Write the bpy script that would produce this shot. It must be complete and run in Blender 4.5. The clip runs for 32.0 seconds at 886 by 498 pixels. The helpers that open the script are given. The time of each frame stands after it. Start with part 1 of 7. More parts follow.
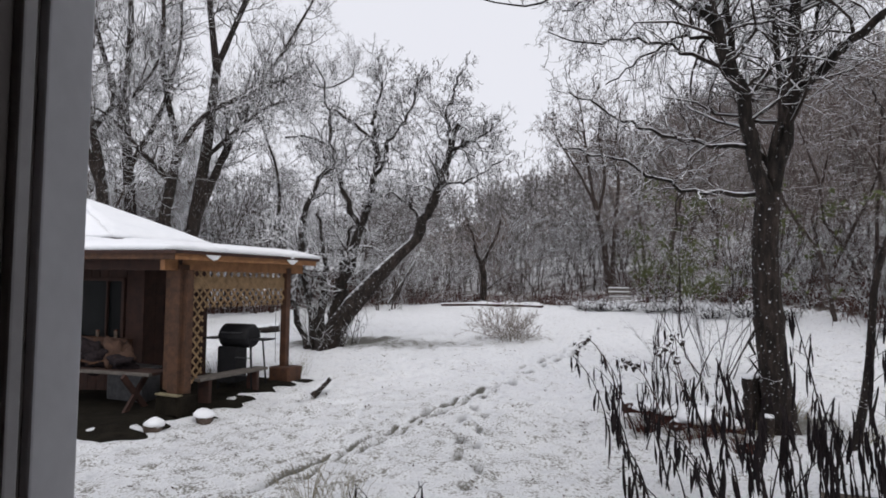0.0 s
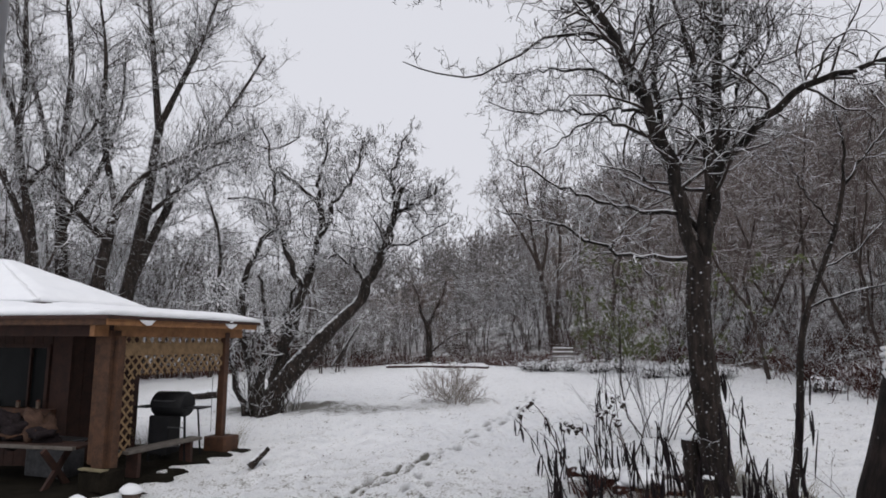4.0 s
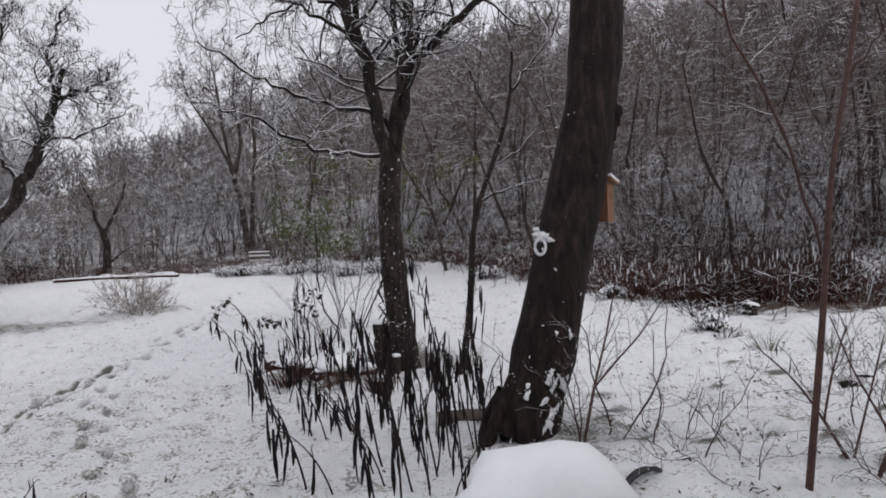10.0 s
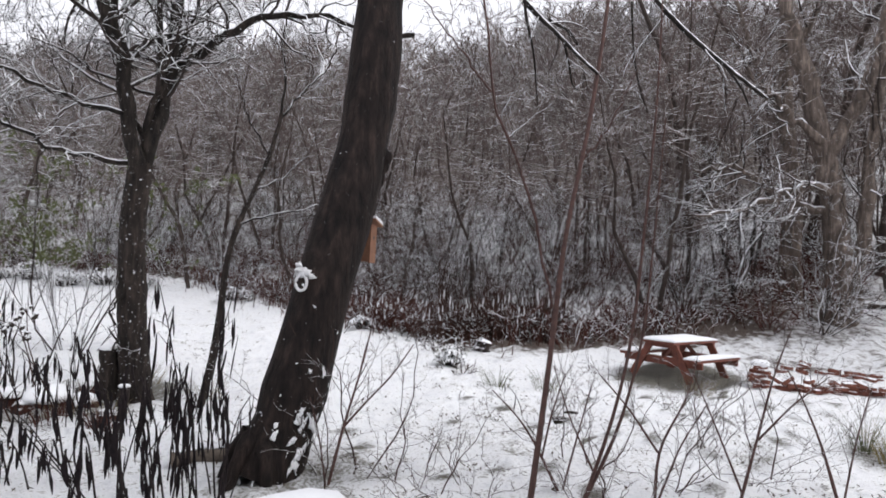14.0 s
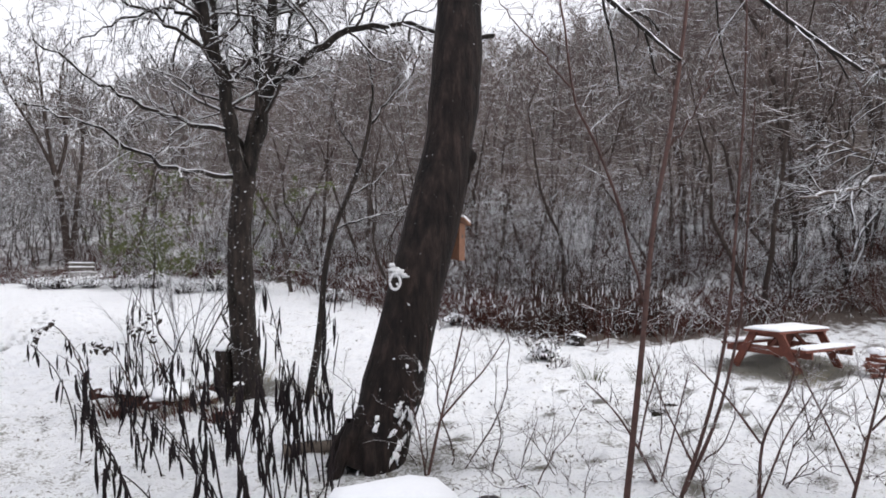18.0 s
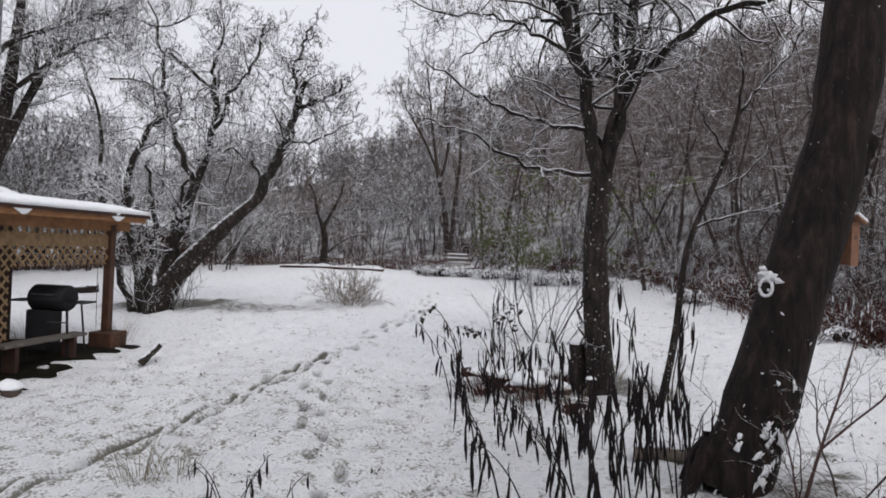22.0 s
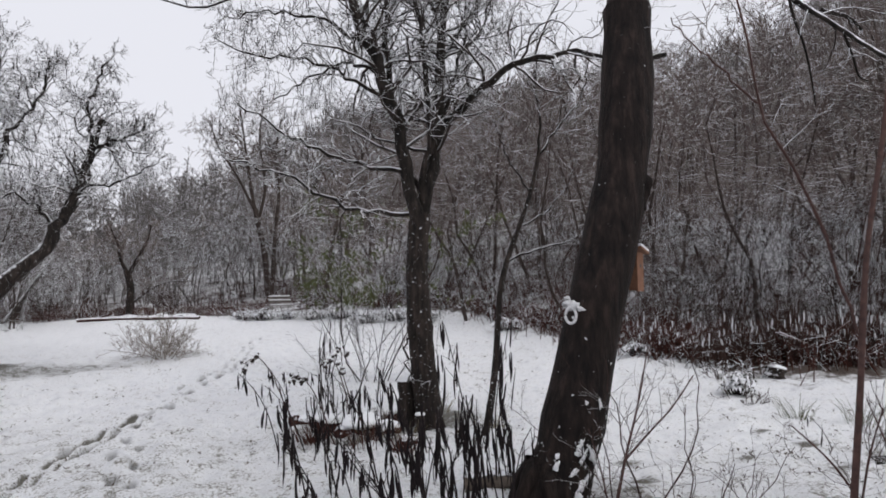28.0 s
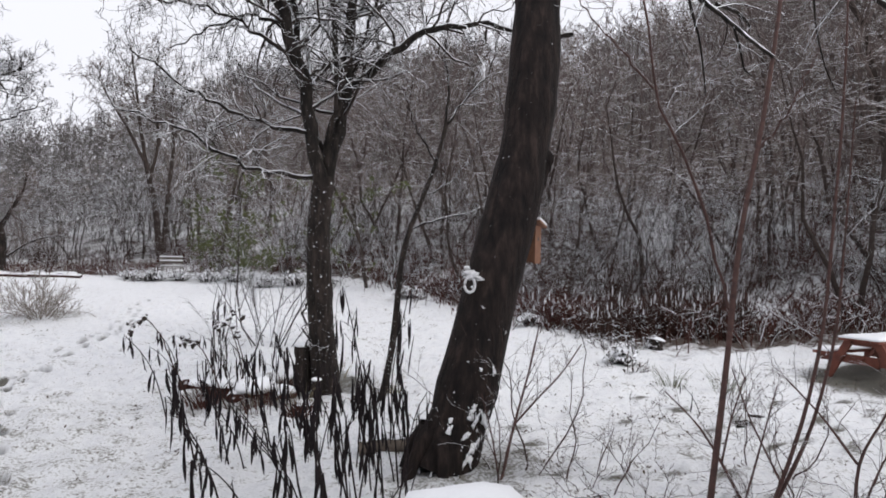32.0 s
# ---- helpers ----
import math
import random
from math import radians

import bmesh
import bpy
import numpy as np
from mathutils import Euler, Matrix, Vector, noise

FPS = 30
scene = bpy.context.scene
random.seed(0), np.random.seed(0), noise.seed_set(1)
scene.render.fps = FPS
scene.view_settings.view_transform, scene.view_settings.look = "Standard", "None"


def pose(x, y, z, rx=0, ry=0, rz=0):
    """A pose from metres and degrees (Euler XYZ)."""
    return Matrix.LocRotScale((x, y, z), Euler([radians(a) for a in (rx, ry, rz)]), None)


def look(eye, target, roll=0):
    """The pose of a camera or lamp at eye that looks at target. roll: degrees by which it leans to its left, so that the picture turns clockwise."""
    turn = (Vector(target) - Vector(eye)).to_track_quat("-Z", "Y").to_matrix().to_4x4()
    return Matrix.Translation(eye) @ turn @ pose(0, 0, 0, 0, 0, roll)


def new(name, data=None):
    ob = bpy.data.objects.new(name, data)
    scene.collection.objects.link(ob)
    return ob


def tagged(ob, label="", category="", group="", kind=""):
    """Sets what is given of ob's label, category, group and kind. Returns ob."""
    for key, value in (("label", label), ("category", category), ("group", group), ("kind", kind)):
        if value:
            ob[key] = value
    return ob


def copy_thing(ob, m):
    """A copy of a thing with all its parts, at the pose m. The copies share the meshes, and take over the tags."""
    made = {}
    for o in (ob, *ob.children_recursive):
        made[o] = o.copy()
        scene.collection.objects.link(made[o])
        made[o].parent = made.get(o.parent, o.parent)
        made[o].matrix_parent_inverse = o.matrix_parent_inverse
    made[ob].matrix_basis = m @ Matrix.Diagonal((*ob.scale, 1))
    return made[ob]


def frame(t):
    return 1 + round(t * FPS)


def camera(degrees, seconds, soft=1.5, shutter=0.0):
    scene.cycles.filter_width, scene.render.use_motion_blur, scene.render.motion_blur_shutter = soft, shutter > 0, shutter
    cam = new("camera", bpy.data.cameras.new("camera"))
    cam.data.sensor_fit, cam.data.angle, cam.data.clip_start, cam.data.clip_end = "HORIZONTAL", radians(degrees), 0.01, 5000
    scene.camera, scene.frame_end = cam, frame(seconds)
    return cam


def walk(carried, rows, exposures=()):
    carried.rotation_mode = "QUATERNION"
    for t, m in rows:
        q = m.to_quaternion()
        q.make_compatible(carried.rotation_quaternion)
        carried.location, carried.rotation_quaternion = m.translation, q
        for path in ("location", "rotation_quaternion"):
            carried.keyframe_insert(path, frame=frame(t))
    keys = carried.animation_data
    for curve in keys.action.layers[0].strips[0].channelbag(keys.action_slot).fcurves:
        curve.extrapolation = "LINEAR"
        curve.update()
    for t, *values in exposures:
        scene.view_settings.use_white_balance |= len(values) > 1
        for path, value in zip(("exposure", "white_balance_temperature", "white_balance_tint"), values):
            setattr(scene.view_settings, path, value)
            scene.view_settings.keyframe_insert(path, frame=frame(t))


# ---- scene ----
# ------------------------------------------------------------------ camera
cam = camera(67.7, 32.0, soft=1.75)
PATH = [
    (0, (0.152, 0.125, 1.921), (-0.188, 2.093, 2.018), 0.9),
    (0.5, (0.183, 0.151, 1.939), (-0.077, 2.128, 2.095), 1.3),
    (1, (0.202, 0.127, 1.955), (-0.012, 2.107, 2.143), -0.6),
    (1.5, (0.234, 0.14, 1.976), (0.059, 2.117, 2.227), 0.1),
    (2, (0.221, 0.102, 1.987), (0.067, 2.074, 2.284), 0.0),
    (2.5, (0.198, 0.105, 2.004), (0.049, 2.074, 2.324), -0.5),
    (4.5, (0.204, 0.108, 1.932), (0.02, 2.087, 2.155), 0.5),
    (5, (0.207, 0.138, 1.865), (0.067, 2.13, 1.973), 1.5),
    (5.5, (0.212, 0.143, 1.847), (0.13, 2.14, 1.921), 1.4),
    (6, (0.225, 0.161, 1.826), (0.202, 2.16, 1.88), 0.5),
    (6.5, (0.21, 0.132, 1.839), (0.274, 2.13, 1.89), 0.6),
    (7, (0.221, 0.16, 1.84), (0.428, 2.149, 1.872), 1.5),
    (7.5, (0.246, 0.175, 1.841), (0.489, 2.159, 1.882), 0.6),
    (8, (0.258, 0.179, 1.845), (0.524, 2.161, 1.891), 0.3),
    (8.5, (0.227, 0.173, 1.847), (0.532, 2.15, 1.879), -0.3),
    (9, (0.185, 0.178, 1.842), (0.6, 2.135, 1.858), 0.1),
    (9.5, (0.146, 0.168, 1.83), (0.71, 2.087, 1.825), -0.9),
    (10, (0.184, 0.166, 1.834), (0.889, 2.037, 1.819), -1.8),
    (10.5, (0.185, 0.164, 1.861), (0.986, 1.997, 1.862), -1.4),
    (11, (0.198, 0.166, 1.837), (1.054, 1.973, 1.853), -0.7),
    (11.5, (0.146, 0.145, 1.826), (1.043, 1.933, 1.836), -3.1),
    (12, (0.095, 0.178, 1.924), (0.97, 1.976, 1.939), 1.8),
    (12.5, (0.094, 0.17, 1.968), (1.136, 1.875, 2.041), 2.4),
    (13, (0.086, 0.205, 1.939), (1.285, 1.803, 2.018), 1.8),
    (13.5, (0.07, 0.24, 1.949), (1.333, 1.789, 1.995), 3.4),
    (14, (0.09, 0.239, 1.982), (1.428, 1.724, 2.041), 3.1),
    (14.5, (0.12, 0.175, 2.07), (1.514, 1.606, 2.155), 2.0),
    (16.5, (-0.075, 0.135, 2.054), (1.257, 1.623, 2.149), 4.5),
    (17, (-0.062, 0.115, 2.025), (1.214, 1.654, 2.104), 3.6),
    (17.5, (-0.001, 0.09, 1.984), (1.209, 1.681, 2.046), 1.9),
    (18, (0.017, 0.086, 1.976), (1.137, 1.742, 2.017), 0.9),
    (18.5, (0.009, 0.08, 1.991), (1.075, 1.772, 2.011), 2.2),
    (19, (0.011, 0.086, 2.0), (1.023, 1.81, 2.01), 1.9),
    (19.5, (0.034, 0.089, 2.0), (0.844, 1.918, 2.037), 1.5),
    (20, (0.041, 0.118, 2.004), (0.644, 2.023, 2.099), 2.7),
    (20.5, (0.047, 0.144, 2.012), (0.512, 2.087, 2.103), 3.2),
    (21, (0.027, 0.145, 2.001), (0.353, 2.118, 2.039), 4.7),
    (21.5, (0.011, 0.143, 1.979), (0.226, 2.131, 1.995), 3.1),
    (22, (0.011, 0.154, 1.99), (0.156, 2.148, 1.987), 2.7),
    (22.5, (0.024, 0.181, 1.951), (0.19, 2.174, 1.984), 2.4),
    (23, (0.023, 0.169, 1.995), (0.201, 2.158, 2.117), 3.4),
    (23.5, (0.022, 0.159, 2.04), (0.203, 2.143, 2.214), 4.4),
    (24, (0.027, 0.139, 2.068), (0.218, 2.12, 2.266), 2.4),
    (24.5, (0.03, 0.143, 2.068), (0.309, 2.111, 2.294), 0.7),
    (26.5, (0.007, 0.135, 2.068), (0.438, 2.079, 2.26), 1.4),
    (27, (0.011, 0.119, 2.053), (0.532, 2.044, 2.198), 0.5),
    (27.5, (0.01, 0.123, 2.061), (0.61, 2.027, 2.189), 0.1),
    (28, (0.013, 0.123, 2.058), (0.673, 2.007, 2.174), -0.5),
    (28.5, (0.013, 0.12, 2.054), (0.715, 1.991, 2.143), 0.7),
    (29, (0.012, 0.117, 2.05), (0.757, 1.972, 2.115), 0.7),
    (29.5, (0.012, 0.129, 2.056), (0.778, 1.976, 2.105), 1.2),
    (30, (0.011, 0.118, 2.062), (0.799, 1.956, 2.095), 1.6),
    (30.5, (0.011, 0.114, 2.051), (0.829, 1.939, 2.078), 0.9),
    (31, (0.008, 0.118, 2.068), (0.86, 1.927, 2.092), 0.2),
    (31.5, (0.001, 0.124, 2.056), (0.886, 1.917, 2.08), 0.6),
    (32, (0.009, 0.115, 2.043), (0.94, 1.885, 2.067), 1.6),
]

EXPOSURE = [(0.0, 0.31), (2.5, 0.31), (5.0, 0.03), (6.0, 0.02), (9.0, 0.16), (10.0, 0.19), (11.0, 0.45), (13.0, 0.67), (14.5, 0.79), (16.5, 0.81), (19.0, 0.81), (20.0, 0.79), (21.0, 0.40), (23.0, 0.28), (28.0, 0.3), (29.0, 0.26), (30.0, 0.28), (31.0, 0.48), (32.0, 0.54)]
walk(cam, [(t, look(eye, target, roll)) for t, eye, target, roll in PATH], EXPOSURE)

# ------------------------------------------------------------------ sky and light
world = bpy.data.worlds.new("overcast_sky")
scene.world = world
world.use_nodes = True
wn, wl = world.node_tree.nodes, world.node_tree.links
sky = wn.new("ShaderNodeTexSky")
sky.sky_type, sky.sun_disc = "NISHITA", False
sky.sun_elevation, sky.sun_rotation = radians(28), radians(150)
sky.air_density, sky.dust_density = 2.0, 6.0
grey = wn.new("ShaderNodeHueSaturation")
grey.inputs["Saturation"].default_value = 0.12
grey.inputs["Value"].default_value = 0.06
cloud = wn.new("ShaderNodeMix")
cloud.data_type = "RGBA"
cloud.inputs[0].default_value = 0.85
cloud.inputs[7].default_value = (0.735, 0.742, 0.808, 1)
wl.new(sky.outputs[0], grey.inputs["Color"])
wl.new(grey.outputs[0], cloud.inputs[6])
wl.new(cloud.outputs[2], wn["Background"].inputs[0])
wn["Background"].inputs[1].default_value = 1.0

sun = new("sun", bpy.data.lights.new("sun", "SUN"))
sun.data.energy, sun.data.angle, sun.data.color = 0.75, radians(40), (1.0, 0.97, 0.93)
sun.matrix_world = look((0, 0, 60), (-16, 28, 20))

# ------------------------------------------------------------------ materials
def nodes_of(name):
    m = bpy.data.materials.new(name)
    m.use_nodes = True
    return m, m.node_tree.nodes, m.node_tree.links, m.node_tree.nodes["Principled BSDF"]


def noise_tex(nd, lk, scale, detail=4.0, rough=0.6, coord="Object"):
    tc = nd.new("ShaderNodeTexCoord")
    n = nd.new("ShaderNodeTexNoise")
    n.inputs["Scale"].default_value, n.inputs["Detail"].default_value = scale, detail
    n.inputs["Roughness"].default_value = rough
    lk.new(tc.outputs[coord], n.inputs["Vector"])
    return n.outputs["Fac"]


def ramp(nd, lk, fac, stops):
    r = nd.new("ShaderNodeValToRGB")
    e = r.color_ramp.elements
    e[0].position, e[0].color = stops[0][0], (*stops[0][1], 1)
    e[1].position, e[1].color = stops[-1][0], (*stops[-1][1], 1)
    for pos, col in stops[1:-1]:
        x = e.new(pos)
        x.color = (*col, 1)
    lk.new(fac, r.inputs[0])
    return r.outputs[0]


def mix_rgb(nd, lk, fac, a, b):
    m = nd.new("ShaderNodeMix")
    m.data_type = "RGBA"
    for val, slot in ((fac, 0), (a, 6), (b, 7)):
        if isinstance(val, (int, float)):
            m.inputs[slot].default_value = val
        elif isinstance(val, tuple):
            m.inputs[slot].default_value = (*val, 1)
        else:
            lk.new(val, m.inputs[slot])
    return m.outputs[2]


def maths(nd, lk, op, a, b=0.0, clamp=False):
    m = nd.new("ShaderNodeMath")
    m.operation, m.use_clamp = op, clamp
    for val, slot in ((a, 0), (b, 1)):
        if isinstance(val, (int, float)):
            m.inputs[slot].default_value = val
        else:
            lk.new(val, m.inputs[slot])
    return m.outputs[0]


def bump_on(nd, lk, bsdf, height, strength, dist):
    b = nd.new("ShaderNodeBump")
    b.inputs["Strength"].default_value, b.inputs["Distance"].default_value = strength, dist
    lk.new(height, b.inputs["Height"])
    lk.new(b.outputs[0], bsdf.inputs["Normal"])


SNOW = (0.84, 0.85, 0.88)


def surface(name, dark, light, scale=8.0, rough=0.8, bump=0.3, dist=0.01, metal=0.0, snow=None, snow_scale=14.0, fine=40.0, patchy=1.0):
    """A two-scale material; snow: how far from straight up snow still clings (None: no snow); patchy: how unevenly it lies."""
    m, nd, lk, bs = nodes_of(name)
    a = noise_tex(nd, lk, scale)
    f = noise_tex(nd, lk, fine, 3.0)
    both = maths(nd, lk, "ADD", maths(nd, lk, "MULTIPLY", a, 0.65), maths(nd, lk, "MULTIPLY", f, 0.35))
    col = ramp(nd, lk, both, [(0.3, dark), (0.7, light)])
    bs.inputs["Roughness"].default_value, bs.inputs["Metallic"].default_value = rough, metal
    if rough >= 0.9:
        bs.inputs["Specular IOR Level"].default_value = 0.2
    if snow is not None:
        geo = nd.new("ShaderNodeNewGeometry")
        sep = nd.new("ShaderNodeSeparateXYZ")
        lk.new(geo.outputs["Normal"], sep.inputs[0])
        n = noise_tex(nd, lk, snow_scale, 2.0)
        v = maths(nd, lk, "ADD", sep.outputs[2], maths(nd, lk, "MULTIPLY", maths(nd, lk, "SUBTRACT", n, 0.5), patchy))
        k = maths(nd, lk, "MULTIPLY", maths(nd, lk, "SUBTRACT", v, snow), 5.0, True)
        col = mix_rgb(nd, lk, k, col, SNOW)
    lk.new(col, bs.inputs["Base Color"])
    if bump:
        bump_on(nd, lk, bs, both, bump, dist)
    return m


M_SNOW = surface("snow", (0.79, 0.80, 0.83), (0.88, 0.89, 0.91), 3.0, 0.7, 0.25, 0.02)


def bark_material(name, dark, light, ridge, snow, snow_scale, flecks=0.68):
    """Furrowed bark: ridges drawn out along the trunk, with snow on what faces up."""
    m, nd, lk, bs = nodes_of(name)
    tc = nd.new("ShaderNodeTexCoord")
    mp = nd.new("ShaderNodeMapping")
    mp.inputs["Scale"].default_value = (1.0, 1.0, 0.22)
    lk.new(tc.outputs["Object"], mp.inputs["Vector"])
    n1, n2 = nd.new("ShaderNodeTexNoise"), nd.new("ShaderNodeTexNoise")
    for n, sc, d in ((n1, ridge, 5.0), (n2, 3.0, 3.0)):
        n.inputs["Scale"].default_value, n.inputs["Detail"].default_value, n.inputs["Roughness"].default_value = sc, d, 0.65
    lk.new(mp.outputs[0], n1.inputs["Vector"])
    lk.new(tc.outputs["Object"], n2.inputs["Vector"])
    both = maths(nd, lk, "ADD", maths(nd, lk, "MULTIPLY", n1.outputs["Fac"], 0.75), maths(nd, lk, "MULTIPLY", n2.outputs["Fac"], 0.25))
    col = ramp(nd, lk, both, [(0.36, dark), (0.52, tuple((a + b) / 2.6 for a, b in zip(dark, light))), (0.66, light)])
    geo = nd.new("ShaderNodeNewGeometry")
    sep = nd.new("ShaderNodeSeparateXYZ")
    lk.new(geo.outputs["Normal"], sep.inputs[0])
    n = noise_tex(nd, lk, snow_scale, 2.0)
    v = maths(nd, lk, "ADD", sep.outputs[2], maths(nd, lk, "MULTIPLY", maths(nd, lk, "SUBTRACT", n, 0.5), 0.9))
    k = maths(nd, lk, "MULTIPLY", maths(nd, lk, "SUBTRACT", v, snow), 6.0, True)
    fleck = noise_tex(nd, lk, 26.0, 2.0)
    k = maths(nd, lk, "MAXIMUM", k, maths(nd, lk, "MULTIPLY", maths(nd, lk, "SUBTRACT", fleck, flecks), 14.0, True))
    lk.new(mix_rgb(nd, lk, k, col, SNOW), bs.inputs["Base Color"])
    bs.inputs["Roughness"].default_value = 0.9
    bs.inputs["Specular IOR Level"].default_value = 0.25
    bump_on(nd, lk, bs, both, 1.0, 0.05)
    return m


M_BARK = bark_material("furrowed_bark", (0.007, 0.0055, 0.005), (0.060, 0.045, 0.038), 16.0, 0.50, 10.0, 0.66)
# grey-brown bark, lightened further to paint in haze over the trunks
M_OAK = bark_material("hazed_grey_oak_bark", (0.045, 0.035, 0.03), (0.24, 0.19, 0.16), 11.0, 0.55, 8.0)
M_BARK_BIG = bark_material("dark_ridged_bark", (0.004, 0.003, 0.003), (0.040, 0.027, 0.023), 13.0, 0.78, 9.0, 0.735)
M_LIMB = bark_material("snow_lined_bark", (0.006, 0.005, 0.0045), (0.05, 0.039, 0.033), 16.0, 0.39, 9.0)
M_REDBARK = surface("red_brown_sapling_bark", (0.034, 0.017, 0.015), (0.115, 0.06, 0.051), 14.0, 0.85, 0.3, snow=0.8)
M_ROCK_SNOW = surface("snow_dusted_red_rock", (0.018, 0.008, 0.0065), (0.085, 0.034, 0.026), 9.0, 0.9, 0.9, 0.04, snow=0.30, snow_scale=6.0)
M_STONE_SNOW = surface("snow_topped_stone", (0.04, 0.03, 0.026), (0.14, 0.105, 0.085), 7.0, 0.9, 0.7, 0.03, snow=0.35, snow_scale=5.0)
M_TWIG = surface("snowy_twig", (0.018, 0.014, 0.013), (0.06, 0.047, 0.041), 9.0, 0.9, 0.0, snow=0.14, snow_scale=6.0, patchy=0.7)
M_TWIG_WHITE = surface("snow_laden_twig", (0.026, 0.022, 0.02), (0.08, 0.066, 0.06), 7.0, 0.9, 0.0, snow=0.0, snow_scale=4.0)
# raised, even twig colour; holds some of the hillside haze
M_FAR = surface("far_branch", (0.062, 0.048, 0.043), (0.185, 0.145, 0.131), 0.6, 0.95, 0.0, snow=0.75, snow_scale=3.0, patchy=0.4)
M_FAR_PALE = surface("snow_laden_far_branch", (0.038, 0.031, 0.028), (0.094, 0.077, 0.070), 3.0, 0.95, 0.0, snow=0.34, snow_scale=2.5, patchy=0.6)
M_BRUSH = surface("brown_brush", (0.023, 0.013, 0.011), (0.085, 0.049, 0.040), 5.0, 0.95, 0.0, snow=0.6, snow_scale=5.0)
M_WOODBARK = surface("grey_brown_bark", (0.026, 0.020, 0.0175), (0.084, 0.065, 0.057), 6.0, 0.95, 0.4, snow=0.7, snow_scale=5.0)
M_PALETWIG = surface("pale_twig", (0.14, 0.118, 0.10), (0.36, 0.31, 0.27), 4.0, 0.95, 0.0, snow=0.6, snow_scale=9.0)
# distance haze is painted into this flat, pale grey twig colour
M_FAR_HAZE = surface("hazed_far_branch", (0.115, 0.103, 0.100), (0.185, 0.168, 0.164), 0.2, 0.95, 0.0, snow=0.74, snow_scale=1.0, patchy=0.4)
M_ROCK_DARK = surface("dark_brown_rock", (0.03, 0.018, 0.014), (0.12, 0.07, 0.05), 7.0, 0.9, 0.7, 0.03)
M_PLANK = surface("dark_grey_plank", (0.05, 0.043, 0.037), (0.15, 0.13, 0.115), 8.0, 0.8, 0.4)
M_STALK = surface("dead_stalk", (0.010, 0.008, 0.009), (0.035, 0.026, 0.025), 20.0, 0.9, 0.0)
M_LEAF = surface("withered_leaf", (0.008, 0.006, 0.008), (0.03, 0.022, 0.023), 20.0, 0.95, 0.3)
M_WEED = surface("red_brown_weed", (0.028, 0.0105, 0.0085), (0.115, 0.046, 0.035), 1.5, 0.95, 0.0, snow=0.62, snow_scale=5.0, patchy=0.5)
M_LITTER = surface("brown_leaf_bits", (0.025, 0.018, 0.012), (0.10, 0.07, 0.045), 9.0, 0.95, 0.0)
M_GRASS = surface("dry_grass", (0.10, 0.085, 0.05), (0.30, 0.26, 0.17), 3.0, 0.95, 0.0)
M_GREEN = surface("dull_green_leaf", (0.036, 0.045, 0.014), (0.125, 0.14, 0.05), 2.0, 0.8, 0.0, snow=0.85)
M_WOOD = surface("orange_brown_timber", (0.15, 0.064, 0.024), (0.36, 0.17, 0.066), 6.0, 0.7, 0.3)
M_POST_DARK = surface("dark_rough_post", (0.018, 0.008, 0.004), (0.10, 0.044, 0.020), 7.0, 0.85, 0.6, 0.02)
M_POST = surface("brown_timber_post", (0.018, 0.007, 0.004), (0.10, 0.041, 0.018), 6.0, 0.75, 0.3)
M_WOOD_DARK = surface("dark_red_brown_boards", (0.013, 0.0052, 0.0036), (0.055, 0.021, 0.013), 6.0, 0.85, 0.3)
M_LATTICE = surface("tan_lattice", (0.12, 0.075, 0.035), (0.30, 0.19, 0.095), 10.0, 0.75, 0.2)
M_REDWOOD = surface("red_stained_wood", (0.09, 0.025, 0.016), (0.19, 0.055, 0.032), 7.0, 0.7, 0.3)
M_WEATHERED = surface("weathered_grey_plank", (0.16, 0.15, 0.14), (0.34, 0.32, 0.30), 8.0, 0.8, 0.4, snow=0.8)
M_BLACK = surface("black_enamel", (0.006, 0.006, 0.007), (0.018, 0.018, 0.02), 5.0, 0.55, 0.1)
M_BLACK.node_tree.nodes["Principled BSDF"].inputs["Specular IOR Level"].default_value = 0.2
M_STEEL = surface("dull_steel", (0.05, 0.05, 0.053), (0.12, 0.12, 0.125), 10.0, 0.5, 0.1, metal=0.7)
M_STONE = surface("fieldstone", (0.05, 0.04, 0.034), (0.17, 0.14, 0.115), 6.0, 0.9, 0.6, 0.03)
M_BRICK = surface("old_red_brick", (0.09, 0.035, 0.026), (0.22, 0.09, 0.065), 12.0, 0.9, 0.6, snow=0.42, snow_scale=9.0)
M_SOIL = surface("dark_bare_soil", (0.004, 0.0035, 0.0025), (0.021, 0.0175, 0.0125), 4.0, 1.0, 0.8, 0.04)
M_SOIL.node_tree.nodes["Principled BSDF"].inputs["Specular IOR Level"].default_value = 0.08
M_CONCRETE = surface("weathered_block", (0.12, 0.09, 0.07), (0.24, 0.18, 0.14), 8.0, 0.9, 0.4)
M_VINYL = surface("white_vinyl", (0.50, 0.50, 0.52), (0.60, 0.60, 0.62), 5.0, 0.45, 0.05)
M_SASH = surface("aged_sash", (0.28, 0.27, 0.27), (0.40, 0.39, 0.39), 6.0, 0.6, 0.1)
M_DARK = surface("dark_casing", (0.10, 0.085, 0.08), (0.17, 0.15, 0.14), 8.0, 0.7, 0.2)
M_PLASTER = surface("room_plaster", (0.22, 0.21, 0.20), (0.30, 0.29, 0.27), 3.0, 0.9, 0.1)
M_FLOORWOOD = surface("room_floorboards", (0.08, 0.045, 0.025), (0.18, 0.10, 0.055), 4.0, 0.6, 0.1)
M_SIDING = surface("house_siding", (0.45, 0.44, 0.42), (0.58, 0.57, 0.55), 3.0, 0.8, 0.1)
